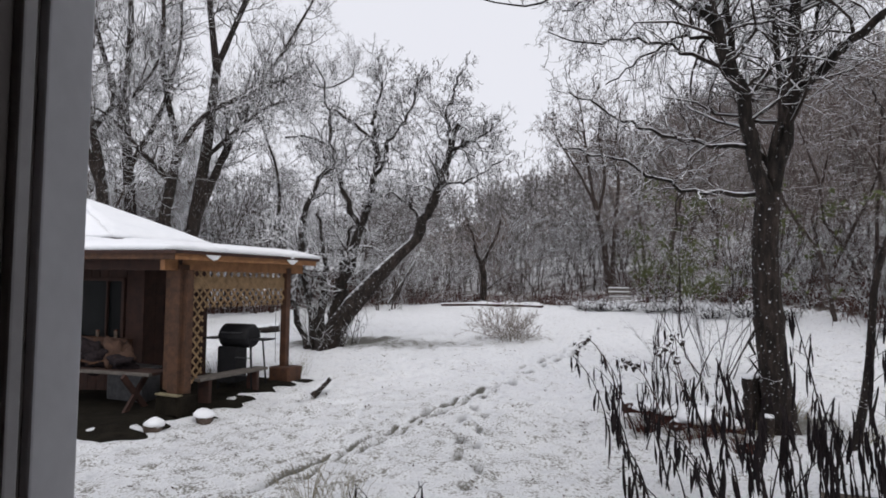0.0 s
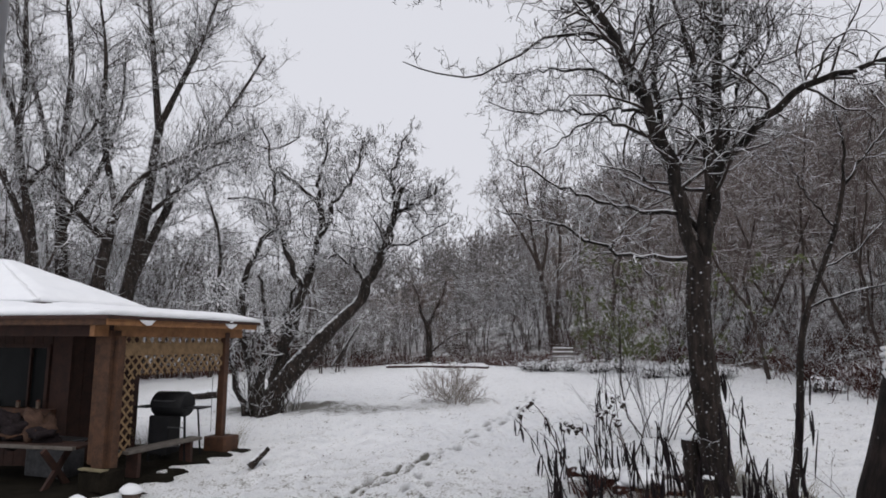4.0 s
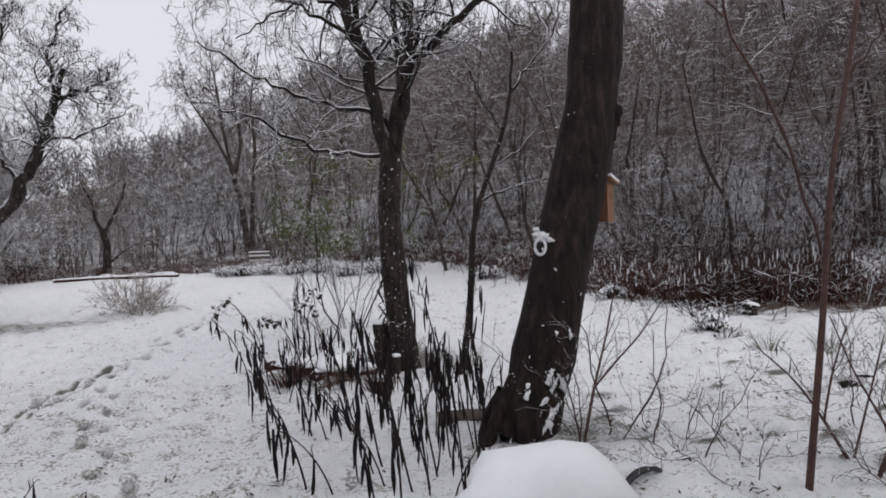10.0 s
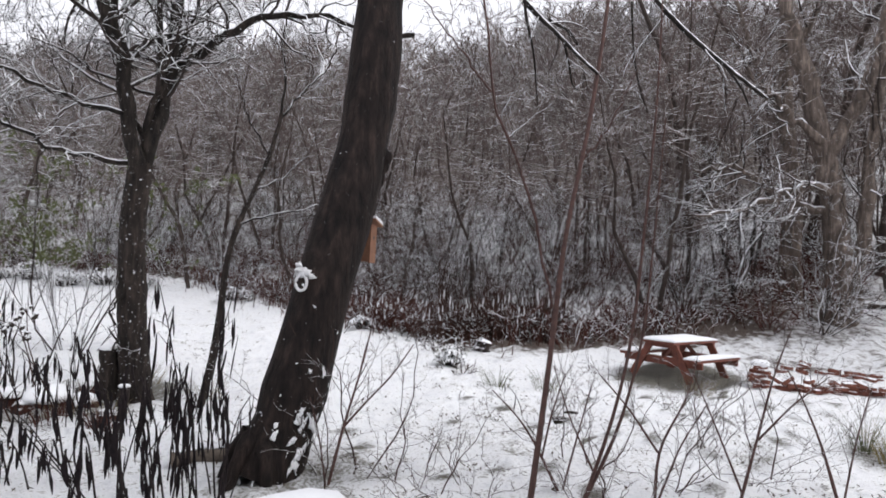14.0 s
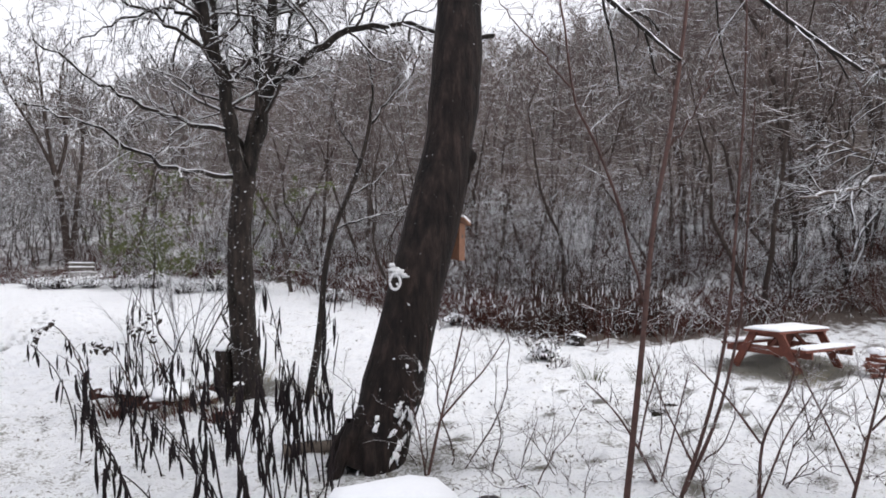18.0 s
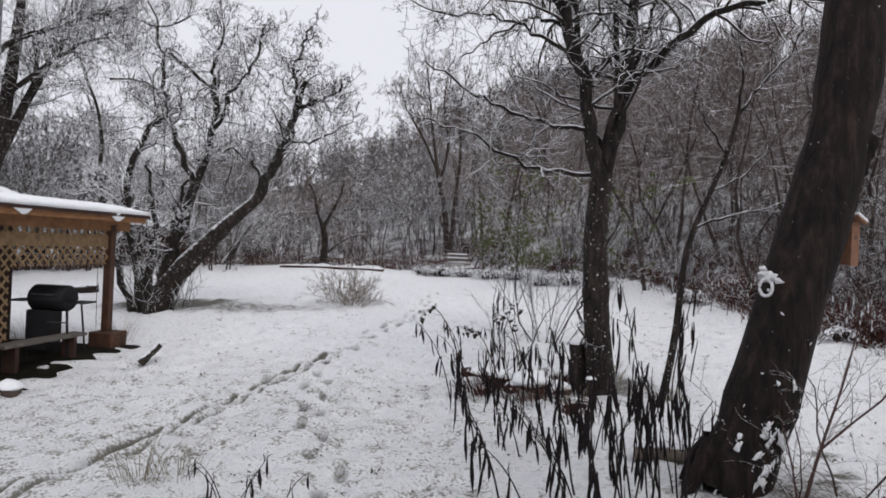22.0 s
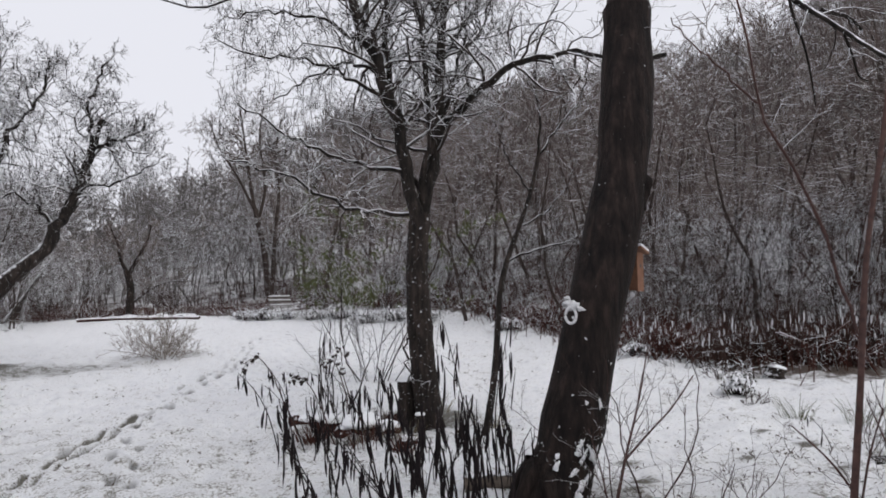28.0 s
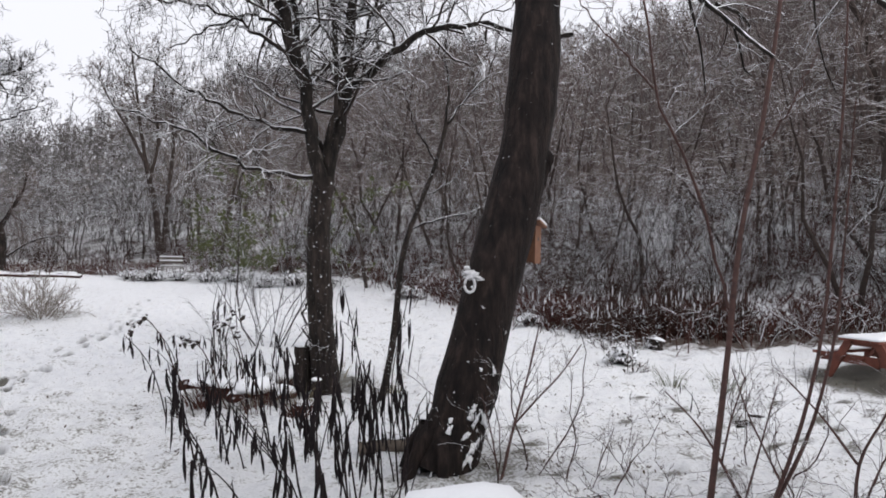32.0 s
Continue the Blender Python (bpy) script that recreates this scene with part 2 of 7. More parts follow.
M_CEDAR = surface("cedar_board", (0.15, 0.07, 0.042), (0.28, 0.135, 0.08), 9.0, 0.8, 0.3)
M_RUBBER = surface("black_hose_rubber", (0.008, 0.008, 0.009), (0.02, 0.02, 0.022), 10.0, 0.5, 0.0)
M_WHITEWASH = surface("frosted_plaster", (0.55, 0.55, 0.56), (0.80, 0.80, 0.82), 20.0, 0.9, 0.4)
M_EVERGREEN = surface("dark_drooping_leaf", (0.012, 0.014, 0.008), (0.05, 0.052, 0.028), 3.0, 0.8, 0.0, snow=0.45, snow_scale=8.0)
M_YELLOW = surface("yellowed_leaves", (0.10, 0.075, 0.02), (0.30, 0.23, 0.06), 4.0, 0.85, 0.0)
M_GLASS_DARK = surface("dark_window_glass", (0.004, 0.005, 0.005), (0.012, 0.013, 0.014), 2.0, 0.25, 0.0)
M_GLASS_DARK.node_tree.nodes["Principled BSDF"].inputs["Specular IOR Level"].default_value = 0.05


def ground_material():
    m, nd, lk, bs = nodes_of("snowy_lawn")
    bare = nd.new("ShaderNodeAttribute")
    bare.attribute_name = "bare"
    litter = nd.new("ShaderNodeAttribute")
    litter.attribute_name = "litter"
    press = nd.new("ShaderNodeAttribute")
    press.attribute_name = "press"
    big, mid, fine = noise_tex(nd, lk, 0.5), noise_tex(nd, lk, 5.0, 5.0), noise_tex(nd, lk, 30.0, 4.0, 0.7)
    lumps = maths(nd, lk, "ADD", maths(nd, lk, "MULTIPLY", mid, 0.6), maths(nd, lk, "MULTIPLY", fine, 0.4))
    snow = ramp(nd, lk, lumps, [(0.36, (0.66, 0.67, 0.695)), (0.47, (0.88, 0.89, 0.91)), (0.62, (0.945, 0.95, 0.96))])
    grass = ramp(nd, lk, fine, [(0.3, (0.03, 0.028, 0.017)), (0.55, (0.09, 0.08, 0.052)), (0.75, (0.18, 0.16, 0.115))])
    leaf = ramp(nd, lk, fine, [(0.3, (0.035, 0.025, 0.02)), (0.7, (0.14, 0.105, 0.085))])
    # trodden snow is grey and wet; shade in the dents is darkened in too
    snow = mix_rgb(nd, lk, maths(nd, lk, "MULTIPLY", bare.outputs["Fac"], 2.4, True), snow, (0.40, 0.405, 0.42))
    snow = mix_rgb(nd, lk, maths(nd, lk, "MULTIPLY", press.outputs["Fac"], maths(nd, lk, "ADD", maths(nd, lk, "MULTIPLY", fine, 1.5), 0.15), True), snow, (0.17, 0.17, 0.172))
    # blades of grass prick through where the snow is thin
    thin = maths(nd, lk, "ADD", maths(nd, lk, "MULTIPLY", fine, 0.75), maths(nd, lk, "MULTIPLY", mid, 0.5))
    k1 = maths(nd, lk, "MULTIPLY", maths(nd, lk, "SUBTRACT", maths(nd, lk, "ADD", maths(nd, lk, "ADD", thin, maths(nd, lk, "MULTIPLY", big, 0.12)), maths(nd, lk, "MULTIPLY", bare.outputs["Fac"], 0.62)), 0.745), 8.0, True)
    col = mix_rgb(nd, lk, maths(nd, lk, "MULTIPLY", k1, 0.85), snow, grass)
    k2 = maths(nd, lk, "MULTIPLY", maths(nd, lk, "SUBTRACT", maths(nd, lk, "ADD", maths(nd, lk, "ADD", maths(nd, lk, "ADD", maths(nd, lk, "MULTIPLY", mid, 0.6), maths(nd, lk, "MULTIPLY", fine, 0.2)), maths(nd, lk, "MULTIPLY", big, 0.5)), maths(nd, lk, "MULTIPLY", litter.outputs["Fac"], 0.5)), 0.93), 6.0, True)
    col = mix_rgb(nd, lk, k2, col, leaf)
    lk.new(col, bs.inputs["Base Color"])
    bs.inputs["Roughness"].default_value = 0.8
    h = maths(nd, lk, "ADD", mid, maths(nd, lk, "MULTIPLY", fine, 0.5))
    bump_on(nd, lk, bs, h, 1.0, 0.06)
    return m


M_GROUND = ground_material()

# ------------------------------------------------------------------ mesh helpers
def mesh_of(name, verts, faces, mat, smooth=False):
    me = bpy.data.meshes.new(name)
    me.from_pydata([tuple(v) for v in verts], [], [tuple(f) for f in faces])
    me.materials.append(mat)
    if smooth:
        me.polygons.foreach_set("use_smooth", [True] * len(me.polygons))
    me.update()
    return me


def part(name, bm, mat, parent=None, label=""):
    """Links a bmesh, or a (verts, faces, smooth) triple, as one mesh object."""
    if isinstance(bm, tuple):
        me = mesh_of(name, bm[0], bm[1], mat, len(bm) > 2 and bm[2])
    else:
        me = bpy.data.meshes.new(name)
        bm.normal_update()
        bm.to_mesh(me)
        bm.free()
        me.materials.append(mat)
    ob = new(name, me)
    if parent is not None:
        ob.parent = parent
    if label:
        tagged(ob, label)
    return ob


def thing(name, place, label, category, group="", rz=0.0, kind=""):
    e = new(name)
    e.matrix_world = pose(*place, 0, 0, rz)
    return tagged(e, label, category, group, kind)


def bm_box(size, centre=(0, 0, 0), bevel=0.0, turn=None, jitter=0.0, rng=None):
    bm = bmesh.new()
    bmesh.ops.create_cube(bm, size=1.0)
    for v in bm.verts:
        v.co = Vector((v.co.x * size[0], v.co.y * size[1], v.co.z * size[2]))
    if bevel:
        bmesh.ops.bevel(bm, geom=bm.edges[:], offset=bevel, segments=2, affect="EDGES", profile=0.6)
    if jitter:
        for v in bm.verts:
            v.co += Vector(rng.normal(0, jitter, 3))
    if turn is not None:
        bmesh.ops.transform(bm, matrix=turn, verts=bm.verts)
    bmesh.ops.translate(bm, vec=Vector(centre), verts=bm.verts)
    return bm


def bm_join(*bms):
    """Joins bmeshes that make up one piece."""
    out = bmesh.new()
    for b in bms:
        me = bpy.data.meshes.new("tmp")
        b.to_mesh(me)
        b.free()
        out.from_mesh(me)
        bpy.data.meshes.remove(me)
    return out


def bm_beam(a, b, w, h, bevel=0.006):
    """A squared timber from a to b."""
    a, b = Vector(a), Vector(b)
    d = b - a
    q = d.to_track_quat("X", "Z").to_matrix().to_4x4()
    bm = bm_box((d.length, w, h), (0, 0, 0), bevel)
    bmesh.ops.transform(bm, matrix=Matrix.Translation((a + b) / 2) @ q, verts=bm.verts)
    return bm


def bm_rock(r, rng, squash=(1, 1, 0.7), detail=2, rough=0.16):
    bm = bmesh.new()
    bmesh.ops.create_icosphere(bm, subdivisions=detail, radius=1.0)
    off = Vector(rng.uniform(-50, 50, 3))
    for v in bm.verts:
        k = 1 + rough * 2 * noise.noise(v.co * 1.3 + off) + rough * noise.noise(v.co * 3.1 + off)
        v.co = Vector((v.co.x * squash[0], v.co.y * squash[1], v.co.z * squash[2])) * r * k
    for f in bm.faces:
        f.smooth = True
    return bm


class Tubes:
    """Collects tapered round rods and joins them into one mesh."""

    def __init__(self):
        self.groups = {}

    def add(self, pts, radii, sides=5):
        self.groups.setdefault((len(pts), sides), []).append((pts, radii))

    def build(self):
        vs, fs, base = [], [], 0
        for (n, sides), rods in self.groups.items():
            p = np.array([r[0] for r in rods], float)
            rad = np.array([r[1] for r in rods], float)
            tan = np.gradient(p, axis=1)
            tan /= np.linalg.norm(tan, axis=2, keepdims=True) + 1e-9
            mean = np.abs(tan.mean(1))
            ref = np.where((mean[:, 2] > 0.8)[:, None], [[1.0, 0, 0]], [[0, 0, 1.0]])[:, None, :]
            side = np.cross(tan, np.broadcast_to(ref, tan.shape))
            side /= np.linalg.norm(side, axis=2, keepdims=True) + 1e-9
            up = np.cross(side, tan)
            ang = np.arange(sides) * 2 * np.pi / sides + np.pi / 2
            ring = side[:, :, None] * np.cos(ang)[:, None] + up[:, :, None] * np.sin(ang)[:, None]
            v = p[:, :, None] + ring * rad[:, :, None, None]
            m = len(rods)
            idx = base + np.arange(m * n * sides).reshape(m, n, sides)
            a, b = idx[:, :-1], idx[:, 1:]
            quads = np.stack([a, np.roll(a, -1, 2), np.roll(b, -1, 2), b], -1).reshape(-1, 4)
            vs.append(v.reshape(-1, 3))
            fs.append(quads)
            base += m * n * sides
        return (np.concatenate(vs), np.concatenate(fs)) if vs else (np.zeros((0, 3)), np.zeros((0, 4), int))


def fast_mesh(name, v, quads, mat, smooth=True):
    me = bpy.data.meshes.new(name)
    v, quads = np.asarray(v, np.float32), np.asarray(quads, np.int32)
    me.vertices.add(len(v))
    me.vertices.foreach_set("co", v.ravel())
    me.loops.add(quads.size)
    me.loops.foreach_set("vertex_index", quads.ravel())
    me.polygons.add(len(quads))
    me.polygons.foreach_set("loop_start", np.arange(len(quads), dtype=np.int32) * quads.shape[1])
    if smooth:
        me.polygons.foreach_set("use_smooth", np.ones(len(quads), bool))
    me.materials.append(mat)
    me.update(calc_edges=True)
    return me


def rods_part(name, tubes, mat, parent, label=""):
    v, q = tubes.build()
    ob = new(name, fast_mesh(name, v, q, mat))
    if parent is not None:
        ob.parent = parent
    if label:
        tagged(ob, label)
    return ob


# ------------------------------------------------------------------ ground
BORDER = np.array([(-16, 29), (-9, 33), (-4.8, 34), (0, 31.5), (2.2, 30), (5, 28.6), (8.6, 23.5), (9.4, 18), (9.4, 14.5), (9.6, 11.5), (11.4, 9.9), (14, 8.8), (17, 8.0), (24, 7)], float)


def hill(x, y):
    s = (x - 4) * 0.88 + (y - 24) * 0.47
    s = np.maximum(s, 0)
    return 0.34 * s * s / (s + 6) * np.exp(-np.maximum(s - 75, 0) / 160)


def ground_z(x, y):
    x, y = np.asarray(x, float), np.asarray(y, float)
    xc, yc = np.clip(x, -30, 30), np.clip(y, -5, 45)
    z = -0.38 + 0.038 * xc + 0.041 * yc + hill(x, y)
    return z + 0.03 * np.sin(x * 0.9 + 0.3 * y) * np.cos(y * 0.7) + 0.02 * np.sin(2.3 * x - 1.1 * y)


def gz(x, y):
    return float(ground_z(x, y))


def axis(dense_lo, dense_hi, step, mid_lo, mid_hi, mid, far):
    a = list(np.arange(dense_lo, dense_hi, step)) + list(np.arange(mid_lo, dense_lo, mid)) + list(np.arange(dense_hi, mid_hi, mid))
    d, p, n = mid, mid_hi, mid_lo
    while p < far:
        d *= 1.16
        p += d
        n -= d
        a += [p, n]
    return np.array(sorted(a))


def smooth_line(pts, n):
    """A soft curve through a few points."""
    p = np.array(pts, float)
    t = np.r_[0, np.cumsum(np.linalg.norm(np.diff(p, axis=0), axis=1))]
    s = np.linspace(0, t[-1], n)
    q = np.stack([np.interp(s, t, p[:, k]) for k in range(3)], 1)
    for _ in range(2):
        q[1:-1] = 0.25 * q[:-2] + 0.5 * q[1:-1] + 0.25 * q[2:]
    return q


def dents():
    """Shoe prints: one walker's line up from the house, another's crossing over to the bench."""
    rng = np.random.default_rng(5)
    prints = []
    for trail, step, apart in (([(-0.15, 5.2), (-0.5, 6.4), (-0.82, 7.5), (-0.92, 8.5), (-1.0, 9.5), (-0.96, 10.5), (-0.88, 11.5), (-0.55, 13.2), (0.35, 15.5), (0.8, 18.0), (1.4, 22.0)], 0.43, 0.12), ([(-1.6, 10.0), (-1.1, 11.4), (-0.7, 12.6), (-0.2, 14.0), (0.5, 16.4)], 0.5, 0.1)):
        trail = np.array(trail)
        cum = np.r_[0, np.cumsum(np.hypot(*np.diff(trail, axis=0).T))]
        for k, s in enumerate(np.arange(0, cum[-1], step)):
            x, y = np.interp(s, cum, trail[:, 0]), np.interp(s, cum, trail[:, 1])
            dx, dy = np.interp(s + 0.3, cum, trail[:, 0]) - x, np.interp(s + 0.3, cum, trail[:, 1]) - y
            a = math.atan2(-dx, max(dy, 0.05)) + rng.normal(0, 0.16)
            side = apart if k % 2 else -apart
            prints.append((x + side * math.cos(a) + rng.normal(0, 0.025), y + side * math.sin(a) + rng.normal(0, 0.05), a, 0.155 + rng.normal(0, 0.012), 0.066, rng.uniform(0.7, 1.1)))
    return prints


def build_ground():
    xs = axis(-3.8, 2.0, 0.032, -16, 16, 0.25, 900)
    ys = axis(4.6, 15.0, 0.036, -3, 34, 0.25, 900)
    X, Y = np.meshgrid(xs, ys)
    Z = ground_z(X, Y)
    bare, press = np.zeros_like(X), np.zeros_like(X)
    rng = np.random.default_rng(17)
    for _ in range(26):
        a, w = rng.uniform(0, 6.28), rng.uniform(6, 22)
        Z += 0.08 / w * np.sin(w * (X * np.cos(a) + Y * np.sin(a)) + rng.uniform(0, 6.28) + 1.3 * np.sin(0.8 * X + rng.uniform(0, 6)) + 1.1 * np.sin(0.9 * Y + rng.uniform(0, 6))) * (np.hypot(X, Y) < 22)
    for px_, py_, a, ln, wd, k in dents():
        near = (np.abs(X - px_) < 0.5) & (np.abs(Y - py_) < 0.5)
        dx, dy = X[near] - px_, Y[near] - py_
        u, v = dx * np.cos(a) + dy * np.sin(a), -dx * np.sin(a) + dy * np.cos(a)
        waist = wd * (1.0 - 0.28 * np.exp(-((v + 0.03) / 0.05) ** 2))
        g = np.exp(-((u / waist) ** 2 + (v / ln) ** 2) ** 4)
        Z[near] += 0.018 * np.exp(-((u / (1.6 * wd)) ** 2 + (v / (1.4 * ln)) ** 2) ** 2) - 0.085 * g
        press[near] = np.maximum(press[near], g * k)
    # a pair of narrow wheel tracks pressed into the snow
    way = smooth_line([(-3.5, 5.4, 0), (-2.55, 7.4, 0), (-1.95, 8.9, 0), (-1.6, 10.0, 0), (-1.0, 11.8, 0)], 160)
    for side, amount in ((-0.09, 0.62), (0.09, 0.4)):
        gap = np.full(X.shape, 9.0)
        box = (X > -4) & (X < 0) & (Y > 5) & (Y < 12.2)
        bx, by, g0 = X[box], Y[box], gap[box]
        for wx, wy, _ in way:
            np.minimum(g0, np.hypot(bx - wx - side, by - wy), out=g0)
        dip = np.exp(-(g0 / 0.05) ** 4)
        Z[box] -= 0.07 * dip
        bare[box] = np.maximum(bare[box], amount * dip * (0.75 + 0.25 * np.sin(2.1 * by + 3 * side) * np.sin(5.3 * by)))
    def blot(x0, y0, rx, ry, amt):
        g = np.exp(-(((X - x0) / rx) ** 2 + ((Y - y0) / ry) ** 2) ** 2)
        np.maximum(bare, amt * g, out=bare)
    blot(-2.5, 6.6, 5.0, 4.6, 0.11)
    blot(-5.9, 18.3, 1.6, 1.0, 0.55)
    blot(-4.2, 17.6, 2.6, 0.9, 0.22)
    blot(2.0, 9.4, 1.2, 0.9, 0.24)
    blot(3.1, 9.6, 0.7, 0.6, 0.35)
    blot(11.15, 6.1, 1.15, 0.85, 1.5)
    blot(-1.2, 18.9, 1.3, 0.6, 0.1)
    blot(3.3, 5.6, 0.9, 0.7, 0.22)
    blot(6.0, 5.2, 2.0, 1.3, 0.06)
    blot(9.2, 2.5, 0.45, 0.4, 0.35)
    for _ in range(140):
        r = np.random.default_rng(100 + _)
        blot(r.uniform(3, 12), r.uniform(2, 7), r.uniform(0.05, 0.18), r.uniform(0.04, 0.1), r.uniform(0.2, 0.55))
    s = (X - 4) * 0.88 + (Y - 24) * 0.47
    edge = (Y > 31.2 - 0.25 * X) | (s > 3.0 * np.clip((Y - 14) / 7, 0, 1)) | ((X > 9.4) & (Y > 8.6))
    litter = np.where(edge, 0.735 + 0.245 * np.clip((s - 9) / 12, 0, 1), 0.0)
    litter = np.where((X > 11.5) & (Y < 11.5), np.minimum(litter, 0.66), litter)
    rim = np.concatenate([a + (b - a) * np.linspace(0, 1, 24)[:, None] for a, b in zip(BORDER[2:-1], BORDER[3:])])
    near = np.full(X.shape, 9.0)
    for rx, ry in rim:
        np.minimum(near, np.hypot(X - rx, Y - ry), out=near)
    litter = np.maximum(litter, np.clip(1.08 - near / 4.0, 0, 0.95) * np.where(edge, 1.0, np.clip(1.0 - near / 0.7, 0, 1)))
    n, m = X.shape
    idx = np.arange(n * m).reshape(n, m)
    quads = np.stack([idx[:-1, :-1], idx[:-1, 1:], idx[1:, 1:], idx[1:, :-1]], -1).reshape(-1, 4)
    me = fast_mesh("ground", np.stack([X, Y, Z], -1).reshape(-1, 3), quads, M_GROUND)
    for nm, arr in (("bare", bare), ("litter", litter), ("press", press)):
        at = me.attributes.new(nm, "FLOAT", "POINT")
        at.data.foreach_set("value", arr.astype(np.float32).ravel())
    return tagged(new("ground", me), "snow-covered lawn with footprints, rising to a wooded hillside", "ground", kind="structure")


build_ground()

# ------------------------------------------------------------------ branching
def unit(v):
    return v / (np.linalg.norm(v) + 1e-9)


def shoots(rng, line, radii, count, length, lo=0.2, spread=(40, 75), lift=0.15, shrink=0.5):
    """Starts of side branches along a line: (start, direction, length, radius)."""
    out = []
    n = len(line)
    for f in rng.uniform(lo, 1.0, count):
        k = f * (n - 1)
        i = min(int(k), n - 2)
        p = line[i] + (line[i + 1] - line[i]) * (k - i)
        d = unit(line[i + 1] - line[i])
        w = rng.normal(0, 1, 3)
        w = unit(w - d * (w @ d))
        a = radians(rng.uniform(*spread))
        dd = unit(d * math.cos(a) + w * math.sin(a) + np.array([0, 0, lift]))
        out.append((p, dd, length * rng.uniform(0.55, 1.15) * (1.15 - 0.45 * f), float(np.interp(k, range(n), radii)) * shrink))
    return out


def grow(tubes, rng, start, d, length, r, level, counts, wob=0.18, lift=0.05, ratio=0.52, rmin=0.003, spread=(35, 75), segs=(6, 4, 3, 2)):
    """A branch with its side branches, level by level; counts: how many at each level."""
    n = segs[min(level, len(segs) - 1)]
    pts = [start]
    for _ in range(n):
        d = unit(d + rng.normal(0, wob, 3) + np.array([0, 0, lift]))
        pts.append(pts[-1] + d * length / n)
    line = np.array(pts)
    r = max(r, rmin)
    radii = np.linspace(r, max(r * 0.3, rmin * 0.4), n + 1)
    tubes.add(line, radii, 3 if level and level == len(counts) else 5 if r > 0.03 else 4 if r > 0.012 else 3)
    if level < len(counts):
        for p, dd, ln, rr in shoots(rng, line, radii, counts[level], length * ratio, 0.15, spread, lift * 0.8, 0.6):
            grow(tubes, rng, p, dd, ln, rr, level + 1, counts, wob, lift, ratio, rmin, spread, segs)


def limb_part(name, pts, r0, r1, mat, parent, n=14, sides=9, knots=0.05, seed=0, label="", crook=0.0):
    """A trunk or limb along a curve, with an uneven surface."""
    line = smooth_line(pts, n)
    rng = np.random.default_rng(seed)
    if crook:
        bend = rng.normal(0, crook, line.shape)
        bend[0] = bend[-1] = 0
        line = line + bend
    radii = np.linspace(r0, r1, n) * (1 + rng.normal(0, knots, n))
    t = Tubes()
    t.add(line, radii, sides)
    if parent is not None:
        line_local = line
    ob = rods_part(name, t, mat, parent, label)
    return ob, line, radii

def rel(pts, base):
    return [tuple(np.array(p) - base) for p in pts]


def hero_tree(name, base, trunk, limbs, label, twig_mat=None, bark=None, seed=1, twigs=(7, 6, 4), twig_len=1.1, lift=0.05, rmin=0.003, wob=0.2, extra=(), category="tree", sides=9, per_limb=9, limb_bark=None, crook=0.0):
    """A tree drawn limb by limb: trunk and limbs are (points, r0, r1); each limb carries its own twigs."""
    bark, twig_mat = bark or M_BARK, twig_mat or M_TWIG
    base = np.array(base, float)
    tree = thing(name, base, label, category)
    rng = np.random.default_rng(seed)
    part_n = 0
    pts, r0, r1 = trunk
    limb_part("trunk", rel(pts, base), r0, r1, bark, tree, 20, max(sides, 12), 0.03, seed)
    crown = Tubes()
    for pts, r0, r1, *more in limbs:
        part_n += 1
        dens, ln = (more + [per_limb, twig_len])[:2] if len(more) > 1 else (more[0] if more else per_limb, twig_len)
        ob, line, radii = limb_part("limb", rel(pts, base), r0, r1, limb_bark or bark, tree, 18, sides, 0.06, seed + part_n, crook=crook)
        for p, d, l, r in shoots(rng, line, radii, dens, ln, 0.2, (35, 75), lift, 0.45):
            grow(crown, rng, p, d, l, min(r, 0.03), 0, twigs[1:], wob, lift, 0.55, rmin)
    for p, d, l, r, counts in extra:
        grow(crown, rng, np.array(p) - base, unit(np.array(d, float)), l, r, 0, counts, 0.12, 0.06, 0.5, rmin)
    rods_part("crown", crown, twig_mat, tree, "bare snow-dusted twigs")
    return tree


